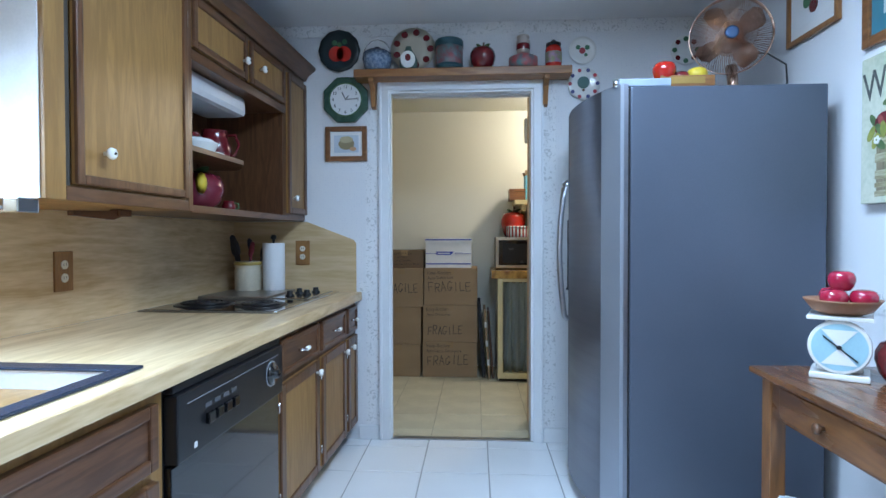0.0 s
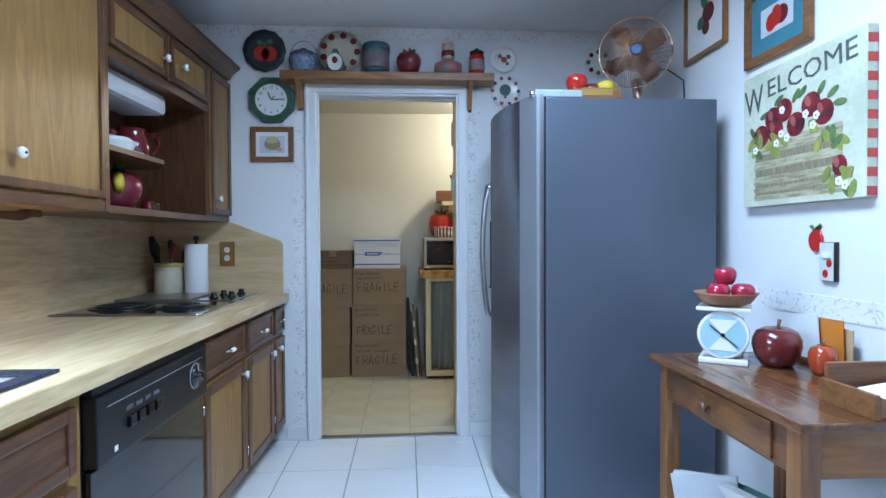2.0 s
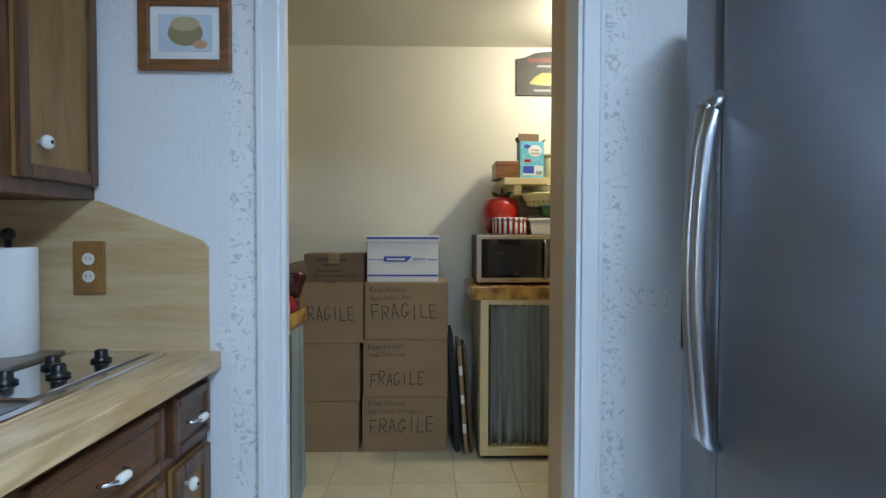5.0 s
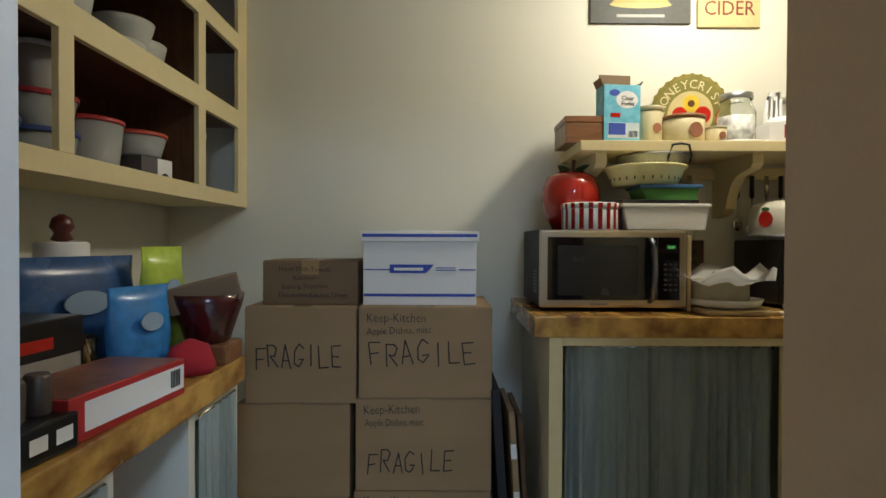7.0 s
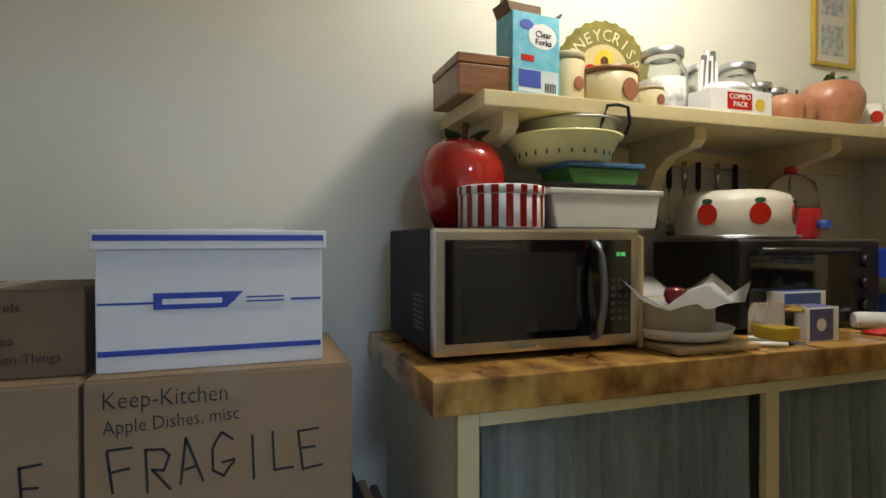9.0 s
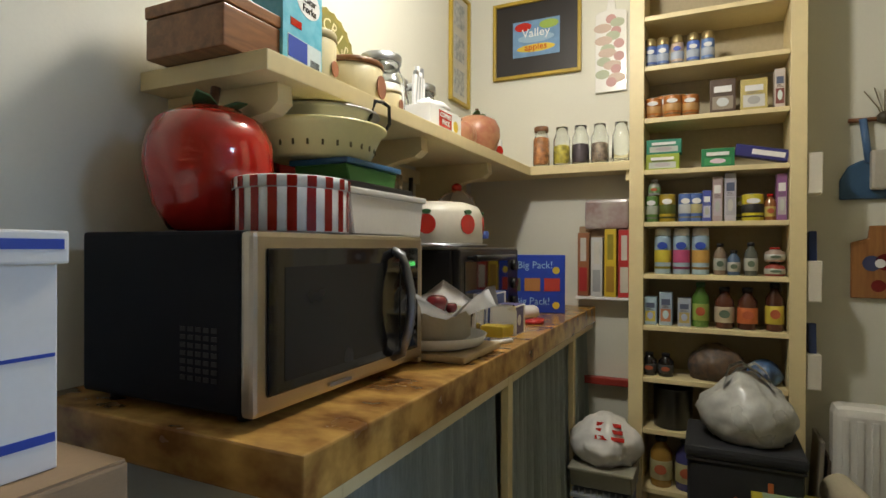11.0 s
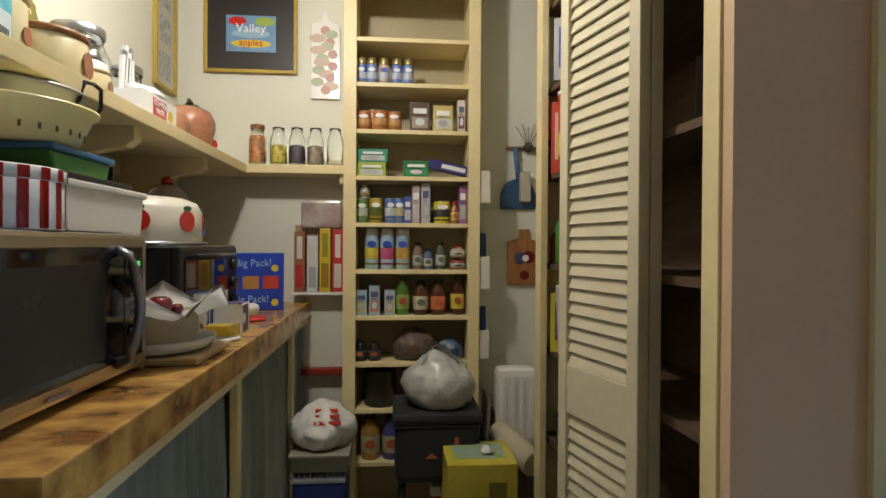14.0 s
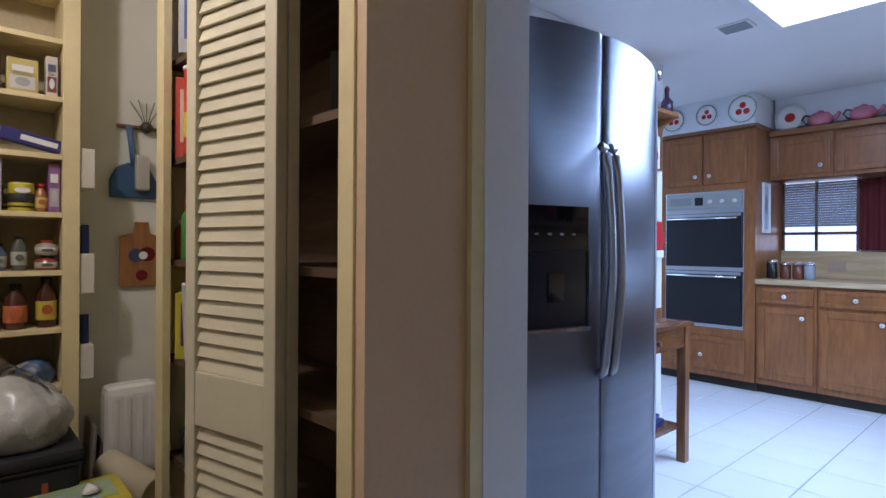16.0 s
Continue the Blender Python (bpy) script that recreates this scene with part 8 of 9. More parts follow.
packet(4.135, Z[4], 0.03, 0.115, (0.08, 0.1, 0.4), (0.5, 0.5, 0.6), "slim blue box on the shelf")
packet(4.10, Z[4], 0.033, 0.165, (0.45, 0.36, 0.36), (0.5, 0.45, 0.5), "tall pale box on the shelf")
packet(4.058, Z[4], 0.038, 0.175, (0.5, 0.48, 0.55), (0.4, 0.4, 0.45), "tall pale lilac box on the shelf")
can(3.985, Z[4], 0.036, 0.095, (0.55, 0.48, 0.03), (0.03, 0.03, 0.03), "yellow and black printed food can")
can(4.02, Z[4], 0.02, 0.09, (0.3, 0.3, 0.05), (0.1, 0.1, 0.05), "slim olive green food can", x=GX + 0.04)
bottle(3.93, Z[4], 0.02, 0.095, (0.3, 0.12, 0.04), (0.5, 0.4, 0.1), M_RED, "small brown sauce bottle with red cap")
packet(3.897, Z[4], 0.032, 0.165, (0.28, 0.12, 0.3), (0.45, 0.4, 0.45), "purple box on the shelf")
for y, c in ((4.288, (0.6, 0.5, 0.05)), (4.222, (0.5, 0.08, 0.2)), (4.156, (0.55, 0.32, 0.08))):
    can(y, Z[5], 0.03, 0.145, (0.35, 0.48, 0.6), c, "tall pale blue drink mix canister", cap=M_PAPERWHITE)
for y, c, h in ((4.09, (0.22, 0.16, 0.12), 0.115), (4.045, (0.08, 0.14, 0.25), 0.09), (3.99, (0.08, 0.09, 0.08), 0.118), (3.915, (0.3, 0.05, 0.04), 0.05)):
    bottle(y, Z[5], 0.022 if h > 0.06 else 0.033, h, c, (0.4, 0.4, 0.36), M_BLACK, "spice jar with a dark lid")
bottle(3.915, Z[5] + 0.051, 0.032, 0.05, (0.4, 0.3, 0.25), (0.5, 0.5, 0.46), M_RED, "small jar stacked on another jar")
for k, y in enumerate((4.33, 4.275, 4.21)):
    packet(y, Z[6], 0.045, 0.105 if k != 1 else 0.125, ((0.35, 0.48, 0.6), (0.35, 0.45, 0.55), (0.4, 0.45, 0.55))[k], ((0.6, 0.5, 0.1), (0.5, 0.2, 0.1), (0.5, 0.4, 0.15))[k], "small pale drink mix carton")
bottle(4.155, Z[6], 0.03, 0.165, (0.10, 0.22, 0.04), (0.3, 0.4, 0.08), M_GREEN, "green squeeze bottle with a label")
for y, c2 in ((4.075, (0.5, 0.42, 0.3)), (4.0, (0.55, 0.15, 0.05)), (3.915, (0.6, 0.5, 0.06))):
    bottle(y, Z[6], 0.033 if y > 3.95 else 0.029, 0.15 if y > 3.95 else 0.17, (0.08, 0.025, 0.015), c2, M_BLACK, "dark brown sauce bottle with a label")
for y in (4.335, 4.275):
    bottle(y, Z[7], 0.028, 0.085, (0.015, 0.012, 0.012), (0.06, 0.06, 0.06), M_BLACK, "small black jar with dark lid")


def crumple(name, m, rx, ry, rz, material, label, category, seed, knots=True):
    """A slumped plastic bag with tied ears."""
    rnd = random.Random(seed)
    bm = bmesh.new()
    bmesh.ops.create_icosphere(bm, subdivisions=4, radius=1.0)
    off = Vector((rnd.uniform(0, 9), rnd.uniform(0, 9), rnd.uniform(0, 9)))
    for v in bm.verts:
        n = noise.noise(v.co * 1.6 + off) * 0.14 + noise.noise(v.co * 4 + off) * 0.10 + abs(noise.noise(v.co * 7 + off)) * 0.09
        c = v.co * (1 + n)
        z = max(c.z, -0.72)
        k = 1 - 0.42 * max(0.0, c.z) ** 1.4 if knots else 1 - 0.15 * max(0.0, c.z)
        fold = 1 + 0.05 * math.sin(9 * math.atan2(c.y, c.x) + 3 * c.z) * max(0.0, c.z + 0.2)
        v.co = (c.x * rx * k * fold, c.y * ry * k * fold, (z + 0.72) * rz / 1.72)
    for f in bm.faces:
        f.smooth = True
    o = thing(name, m, label, category)
    part("bag_body", bm, material, o)
    if knots:
        for s in (-1, 1):
            pts = [(0.02 * s, s * 0.07, rz * 0.78), (0.03 * s, s * 0.05, rz * 1.05), (0.0, s * 0.02, rz * 1.16), (-0.02 * s, -s * 0.03, rz * 1.02), (-0.03, -s * 0.07, rz * 0.8)]
            bm2 = bmesh.new()
            prev = None
            for i, p in enumerate(pts):
                w = (0.035, 0.02, 0.014, 0.02, 0.035)[i]
                a, b = bm2.verts.new((p[0] - w, p[1], p[2])), bm2.verts.new((p[0] + w, p[1], p[2] + 0.004))
                if prev:
                    bm2.faces.new((prev[0], prev[1], b, a)).smooth = True
                prev = (a, b)
            bmesh.ops.solidify(bm2, geom=bm2.faces[:], thickness=0.002)
            part("bag_loop", bm2, material, o)
    return o


M_BAGGREY = mat("grey_plastic_bag", (0.72, 0.72, 0.69), 0.28, 0, 0.25, 6, 40, 0.3)
M_BAGGREY.node_tree.nodes["Principled BSDF"].inputs["Transmission Weight"].default_value = 0.25
M_BAGWHITE = mat("white_plastic_bag", (0.80, 0.78, 0.76), 0.3, 0, 0.12, 6, 40, 0.3)
crumple("potato_bag", pose(1.95, 4.10, Z[7]), 0.07, 0.10, 0.13, mat("brown_mesh_bag", (0.16, 0.10, 0.06), 0.5, 0, 0.5, 10, 40, 0.3, second=(0.04, 0.04, 0.05)), "brown bag of potatoes on the shelf", "bag", 4, False)
crumple("snack_bag", pose(1.95, 3.95, Z[7]), 0.06, 0.06, 0.09, mat("blue_bag", (0.04, 0.06, 0.12), 0.3, 0, 0.4, 10, 40, second=(0.1, 0.2, 0.4)), "dark blue crumpled bag on the shelf", "bag", 5, False)
pot = single("stock_pot", lathe([(0.065, 0), (0.07, 0.004), (0.07, 0.15), (0.074, 0.153), (0.068, 0.152), (0.064, 0.01)], 26), paint(0.03, 0.03, 0.03, 0.3, 0.6), pose(1.955, 4.25, Z[8]), "dark metal pot on the low shelf", "pot")
crumple("onion_bag", pose(1.96, 4.06, Z[8]), 0.06, 0.08, 0.13, mat("tan_bag", (0.22, 0.15, 0.09), 0.5, 0, 0.5, 12, 40, 0.2), "tan crumpled bag on the low shelf", "bag", 8, False)
for y, c in ((4.29, (0.35, 0.2, 0.04)), (4.2, (0.06, 0.06, 0.2)), (4.13, (0.5, 0.5, 0.52)), (4.03, (0.3, 0.05, 0.04))):
    bottle(y, 0.2685, 0.04, 0.19, c, (0.4, 0.36, 0.2), M_BLACK, "large bottle on the bottom shelf")

# floor things by the unit
hp = thing("wire_hamper", pose(1.72, 4.49, 0.0), "blue bin under a grey wire basket", "bin")
part("bin", prism([(-0.10, 0), (0.10, 0), (0.12, 0.30), (-0.12, 0.30)], "y", -0.12, 0.07, 0.008), paint(0.015, 0.04, 0.25, 0.4), hp)
part("rim", box(-0.125, -0.125, 0.30, 0.125, 0.078, 0.315, 0.004), paint(0.3, 0.34, 0.4), hp)
bk = part("basket", prism([(-0.11, 0.335), (0.11, 0.335), (0.13, 0.40), (-0.13, 0.40)], "y", -0.13, 0.08, 0.004), paint(0.22, 0.22, 0.18), hp, "grey plastic basket tray")
part("basket_lip", box(-0.138, -0.138, 0.40, 0.138, 0.085, 0.411, 0.004), paint(0.34, 0.33, 0.26), hp)
for k in range(10):
    part("wire", rod((-0.121, -0.12 + k * 0.021, 0.315), (-0.121, -0.12 + k * 0.021, 0.336), 0.003, 6), M_STEEL_H, hp)
b1 = crumple("grocery_bag", pose(1.71, 4.465, 0.4115), 0.12, 0.12, 0.165, M_BAGWHITE, "white plastic shopping bag with red print", "bag", 2, False)
for k, dz in enumerate((0.098, 0.117, 0.134)):
    part("printed_bar", moved(box(-0.003, -0.05 + 0.008 * k, -0.007, 0.003, 0.05, 0.007), pose(-0.100 + 0.018 * k, -0.03, dz + 0.01, 0, 32, 0)), M_RED, b1)
single("red_wall_crate", box(-0.02, -0.10, 0, 0.02, 0.10, 0.03, 0.004), paint(0.3, 0.03, 0.02), pose(2.06, 4.52, 0.60), "red narrow tray fixed on the wall", "tray")
gr = thing("cooler_bag", pose(1.63, 4.03, 0.0), "dark grey soft cooler bag on folding legs", "cooler")
M_CANVAS = mat("charcoal_canvas", (0.018, 0.019, 0.024), 0.75, 0, 0.2, 5, 120, 0.2)
part("body", box(-0.14, -0.155, 0.33, 0.14, 0.155, 0.555, 0.03), M_CANVAS, gr)
part("lid", box(-0.148, -0.163, 0.545, 0.148, 0.163, 0.582, 0.014), M_CANVAS, gr)
part("zip_band", box(-0.1445, -0.158, 0.535, 0.1445, 0.158, 0.5445, 0.003), M_BLACK, gr)
part("pull_tab", box(-0.1425, -0.075, 0.40, -0.14, -0.06, 0.50, 0.001), paint(0.45, 0.10, 0.02), gr, "orange pull tab")
part("emblem", prism([(0.0, 0.425), (0.045, 0.425), (0.022, 0.445)], "x", -0.1425, -0.14), paint(0.45, 0.12, 0.03), gr)
for s in (-1, 1):
    part("leg", rod((-0.10, s * 0.12, 0.335), (-0.14, s * 0.17, 0.0), 0.011), M_BLACK, gr)
    part("leg", rod((0.10, s * 0.12, 0.335), (0.14, s * 0.15, 0.0), 0.011), M_BLACK, gr)
crumple("grocery_bag", pose(1.62, 4.015, 0.5825), 0.12, 0.135, 0.205, M_BAGGREY, "grey translucent shopping bag with loop handles", "bag", 3)
o = thing("small_cooler", pose(1.69, 3.985, 0.0), "small red cooler with a white lid under the cooler bag", "cooler")
part("tub", prism([(-0.075, 0), (0.075, 0), (0.085, 0.235), (-0.085, 0.235)], "y", -0.075, 0.06, 0.008), paint(0.45, 0.02, 0.02, 0.35), o)
part("lid", box(-0.09, -0.08, 0.2355, 0.09, 0.065, 0.275, 0.01), M_WHITE, o)
crumple("plastic_heap", pose(1.20, 3.94, 0.0), 0.105, 0.15, 0.36, mat("blue_grey_plastic", (0.20, 0.24, 0.32), 0.25, 0, 0.4, 9, 40, 0.3, second=(0.04, 0.07, 0.30)), "crumpled blue and grey plastic bags on the floor", "bag", 12, False)
o = thing("paper_carton", pose(1.42, 3.895, 0.0), "stack of yellow printed cartons on the floor", "box")
part("lower_box", box(-0.11, -0.12, 0, 0.11, 0.12, 0.30, 0.003), mat("yellow_carton", (0.52, 0.42, 0.03), 0.45, 0, 0.15, 6, 50), o)
part("upper_box", box(-0.112, -0.115, 0.3005, 0.108, 0.118, 0.47, 0.003), mat("yellow_carton_top", (0.55, 0.46, 0.04), 0.45, 0, 0.15, 6, 50), o)
part("printed_panel", box(-0.06, -0.09, 0.47, 0.08, 0.09, 0.471), mat("carton_print", (0.3, 0.38, 0.42), 0.45, 0, 0.4, 22, 40, second=(0.3, 0.4, 0.1)), o)
part("printed_bar", box(-0.1128, -0.08, 0.34, -0.112, -0.02, 0.41), paint(0.2, 0.16, 0.02), o)
part("torn_paper", moved(lathe([(0.02, 0), (0.045, 0.008), (0.01, 0.02)], 12, squash=(1, 0.5), lobes=3, depth=0.2), pose(0.0, -0.03, 0.471)), M_PAPERWHITE, o)
rh = thing("space_heater", pose(1.90, 3.66, 0.33), "white portable panel heater standing by the wall", "heater")
part("panel", box(-0.06, -0.09, 0, 0.06, 0.09, 0.33, 0.03), M_WHITE, rh)
part("stand", box(-0.07, -0.1, -0.33, 0.07, 0.1, 0.0, 0.01), paint(0.10, 0.09, 0.08), rh)
for k in range(4):
    part("fin", box(-0.064, -0.07 + k * 0.04, 0.04, -0.0595, -0.05 + k * 0.04, 0.29, 0.002), M_WHITE, rh)
rl = thing("paper_roll", pose(1.62, 3.72, 0.41, 0, 78, 24), "roll of cream paper lying on the cartons", "roll")
part("roll", lathe([(0.045, -0.12), (0.05, -0.118), (0.05, 0.118), (0.045, 0.12), (0.03, 0.119)], 24), paint(0.55, 0.48, 0.34, 0.8), rl)
part("core_stand", moved(box(-0.03, -0.03, -0.40, 0.03, 0.03, 0.0), pose(0, 0, 0) @ pose(0, 0, 0, 0, -78, 0)), paint(0.12, 0.08, 0.06), rl)
for y0, h, c in ((3.80, 0.42, (0.28, 0.25, 0.2)), (3.775, 0.36, (0.1, 0.07, 0.05))):
    single("narrow_board", moved(box(-0.09, -0.006, 0, 0.09, 0.006, h + 0.1, 0.002), pose(0, 0, 0, 3, 0, 0)), paint(*c), pose(1.98, y0, 0), "narrow panel leaning against the shelf unit", "board")
# holders on the side of the shelf unit
for z, c, h in ((1.37, (0.45, 0.44, 0.4), 0.14), (1.0, (0.55, 0.53, 0.48), 0.14), (0.70, (0.5, 0.48, 0.42), 0.12)):
    o = thing("wall_pocket", pose(1.94, UY0 - 0.001, z), "white pocket holder fixed on the shelf unit side", "holder", "pocket holders")
    part("pocket", box(-0.065, -0.045, 0, 0.065, -0.0005, h, 0.003), M_IVORY, o)
    if z < 1.3:
        part("stored_box", moved(box(-0.045, -0.035, 0.02, 0.03, -0.012, h + 0.10, 0.002), pose(0, 0, 0, 0, 6, 0)), paint(0.03, 0.06, 0.22), o, "dark blue wrap box")
dp2 = thing("dustpan", pose(PR - 0.001, 3.615, 1.36, *WEST), "blue dustpan with brush hanging on the wall", "dustpan")
part("pan", prism([(-0.085, 0.0), (0.085, 0.0), (0.085, 0.07), (0.06, 0.12), (0.02, 0.14), (-0.02, 0.14), (-0.06, 0.12), (-0.085, 0.07)], "y", -0.02, -0.002, 0.004), paint(0.04, 0.10, 0.20, 0.4), dp2)
part("handle", rod((0.0, -0.02, 0.13), (-0.02, -0.03, 0.285), 0.012), paint(0.08, 0.16, 0.32, 0.4), dp2)
br = part("brush_head", box(0.0, -0.06, 0.03, 0.05, -0.02, 0.17, 0.01), paint(0.45, 0.42, 0.36), dp2, "pale bristle brush")
part("peg", rod((-0.06, -0.012, 0.285), (0.10, -0.012, 0.285), 0.008), M_DARK_X, dp2)
cb2 = thing("wooden_cutting_board", pose(PR - 0.001, 3.585, 1.005, *WEST), "wooden cutting board with painted heart hanging on the wall", "cutting board")
part("board", prism([(-0.08, 0), (0.08, 0), (0.08, 0.20), (0.03, 0.215), (0.025, 0.26), (-0.025, 0.26), (-0.03, 0.215), (-0.08, 0.20)], "y", -0.02, -0.002, 0.003), M_PINE_Z, cb2)
for dx, dz, r, m in ((0.0, 0.045, 0.022, M_DKRED), (0.02, 0.13, 0.03, M_DKRED), (-0.02, 0.125, 0.028, paint(0.05, 0.06, 0.14)), (0.005, 0.125, 0.016, M_PAPERWHITE)):
    part("painted_spot", moved(lathe([(r, 0), (r, 0.001 if r != 0.016 else 0.002)], 14), pose(dx, -0.02, dz, 90, 0, 0)), m, cb2)
tw = thing("dried_twig", pose(PR - 0.02, 3.57, 1.655), "small dried twig hanging on the wall", "plant")
for k in range(5):
    part("stem", tube([(0, 0, -0.02), (0.0, 0.01 * (k - 2), 0.03), (0.0, 0.03 * (k - 2), 0.09 + 0.01 * (k % 2))], 0.002, 5), paint(0.16, 0.12, 0.07), tw)
part("pod", lathe([(0.005, -0.03), (0.022, -0.02), (0.024, 0.0), (0.008, 0.015)], 12), paint(0.06, 0.05, 0.03), tw)

# ---- shelves behind the louvred door ----
BX0, BX1 = 0.40, 1.46
LB = (1.98, 1.704, 1.41, 1.11, 0.823, 0.526, 0.25)
# bare brown wood, its colour darkened for the shade among packed shelves
M_CLOSET = wood("bare_closet_wood_shaded", (0.13, 0.08, 0.045), (0.085, 0.05, 0.028), "x", 0.6, 7)
su = thing("closet_shelf_unit", pose(0, 0, 0), "built-in closet shelves with a cream face frame", "shelves")
part("end_panel", box(0.372, DY2 + 0.055, 0.0, 0.402, 3.642, PC - 0.001), M_TAN, su, "tan painted end panel")
part("back_edge", box(OX1 + 0.002, DY2 + 0.014, 0.0, 0.402, DY2 + 0.054, PC - 0.001), M_CREAMWOOD, su)
part("face_stile", box(0.402, 3.620, 0.0, 0.452, 3.648, PC - 0.001, 0.002), M_CREAMWOOD, su)
part("face_stile", box(1.330, 3.680, 0.0, BX1 - 0.06, 3.703, PC - 0.001, 0.002), M_CREAMWOOD, su)
part("side_panel", box(BX1 - 0.06, DY2 + 0.014, 0.0, BX1 - 0.035, 3.695, PC - 0.001, 0.002), M_CREAMWOOD, su)
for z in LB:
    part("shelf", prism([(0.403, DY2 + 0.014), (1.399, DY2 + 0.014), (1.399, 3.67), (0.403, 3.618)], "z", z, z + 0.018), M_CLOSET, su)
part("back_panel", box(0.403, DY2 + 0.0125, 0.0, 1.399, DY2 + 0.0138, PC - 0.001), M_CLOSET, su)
ZB = [z + 0.0185 for z in LB]
CLO = "goods on the closet shelves"


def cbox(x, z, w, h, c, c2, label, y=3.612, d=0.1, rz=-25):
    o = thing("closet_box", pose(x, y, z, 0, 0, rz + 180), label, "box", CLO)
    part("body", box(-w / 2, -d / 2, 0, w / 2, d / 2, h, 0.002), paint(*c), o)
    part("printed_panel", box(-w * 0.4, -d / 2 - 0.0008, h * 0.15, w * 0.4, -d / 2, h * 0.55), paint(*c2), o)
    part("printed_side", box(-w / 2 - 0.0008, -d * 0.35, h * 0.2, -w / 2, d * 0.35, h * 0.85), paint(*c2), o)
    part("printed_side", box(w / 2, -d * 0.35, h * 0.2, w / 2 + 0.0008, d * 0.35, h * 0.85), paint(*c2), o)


cbox(1.30, ZB[1], 0.10, 0.20, (0.5, 0.5, 0.52), (0.06, 0.12, 0.4), "white and blue appliance box on the shelf")
cbox(1.345, ZB[2], 0.06, 0.24, (0.5, 0.05, 0.02), (0.6, 0.5, 0.4), "tall red cracker box on the shelf")
cbox(1.385, ZB[2], 0.022, 0.12, (0.06, 0.12, 0.3), (0.5, 0.5, 0.5), "small blue box on the shelf", 3.645, 0.05, 0)
o = thing("chip_can", pose(1.265, 3.628, ZB[2]), "red tube of potato chips on the shelf", "can", CLO)
part("tube", lathe([(0.036, 0), (0.037, 0.003), (0.037, 0.245)], 20), paint(0.55, 0.04, 0.01, 0.3), o)
part("lid", lathe([(0.039, 0.245), (0.039, 0.255), (0.035, 0.257)], 20), M_PAPERWHITE, o)
part("label_band", lathe([(0.0374, 0.05), (0.0378, 0.052), (0.0378, 0.12), (0.0374, 0.122)], 20), M_YELLOW, o)
for x, c, cp, h in ((1.368, (0.25, 0.04, 0.02), M_PAPERWHITE, 0.12), (1.31, (0.06, 0.2, 0.04), M_RED, 0.17), (1.25, (0.45, 0.03, 0.02), M_YELLOW, 0.15)):
    o = thing("condiment_bottle", pose(x, 3.632, ZB[3]), "condiment bottle on the closet shelf", "bottle", CLO)
    part("body", lathe([(0.026, 0), (0.027, 0.004), (0.027, h * 0.75), (0.015, h * 0.88)], 18), paint(*c, 0.2), o)
    part("cap", lathe([(0.016, h * 0.88), (0.016, h), (0.012, h + 0.002)], 14), cp, o)
cbox(1.32, ZB[4], 0.10, 0.19, (0.55, 0.48, 0.03), (0.15, 0.05, 0.1), "yellow sweetener bag on the shelf")
for k in range(3):
    o = thing("cook_book", pose(1.24 - 0.035 * k, 3.585, ZB[4], 0, 14, 155), "paperback book leaning on the closet shelf", "book", CLO)
    part("page_block", box(-0.009, -0.08, 0.002, 0.009, 0.075, 0.228), M_PAPERWHITE, o)
    part("cover", box(-0.012, -0.082, 0, -0.009, 0.08, 0.23), paint(*((0.3, 0.05, 0.03), (0.25, 0.1, 0.3), (0.45, 0.35, 0.05))[k]), o)
    part("spine", box(-0.012, 0.075, 0, 0.012, 0.08, 0.23), paint(*((0.3, 0.05, 0.03), (0.25, 0.1, 0.3), (0.45, 0.35, 0.05))[k]), o)
o = thing("sauce_pan", pose(1.285, 3.555, ZB[5]), "stacked dark pots with glass lids on the shelf", "pot", CLO)
part("pan", lathe([(0.09, 0), (0.1, 0.005), (0.105, 0.08), (0.1, 0.078), (0.09, 0.01)], 28), paint(0.03, 0.035, 0.045, 0.3, 0.5), o)
part("lid", lathe([(0.108, 0.08), (0.09, 0.10), (0.03, 0.112), (0.015, 0.115), (0.018, 0.135)], 28), paint(0.10, 0.13, 0.17, 0.15, 0.4), o)
part("upper_pan", lathe([(0.07, 0.136), (0.078, 0.14), (0.08, 0.19), (0.07, 0.2)], 28), paint(0.02, 0.05, 0.07, 0.3), o)
cbox(0.52, ZB[1], 0.11, 0.13, (0.06, 0.06, 0.28), (0.4, 0.4, 0.5), "purple carton on the closet shelf", 3.50, 0.12, -40)
cbox(0.54, ZB[1] + 0.1305, 0.1, 0.12, (0.03, 0.03, 0.22), (0.45, 0.2, 0.3), "dark blue carton on the closet shelf", 3.50, 0.1, -40)
# near-black cartons, the closet's shade put into their colours
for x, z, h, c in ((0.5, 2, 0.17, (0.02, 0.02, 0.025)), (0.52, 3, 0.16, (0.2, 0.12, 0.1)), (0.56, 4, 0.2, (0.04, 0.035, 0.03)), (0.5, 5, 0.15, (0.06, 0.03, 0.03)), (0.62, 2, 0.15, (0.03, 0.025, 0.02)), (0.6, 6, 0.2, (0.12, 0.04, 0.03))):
    cbox(x, ZB[z], 0.12, h, c, tuple(v * 1.5 for v in c), "carton coloured dark for the closet shade", 3.48, 0.14, -35)
# louvred bifold door, two leaves folded together
P0, P1 = Vector((0.604, 3.694)), Vector((0.892, 3.772))
LW = (P1 - P0).length
ANG = math.degrees(math.atan2(P1.y - P0.y, P1.x - P0.x))
bf = thing("louvred_door", pose(P0.x, P0.y, 0.0, 0, 0, ANG), "cream louvred bifold closet door, folded open", "door")


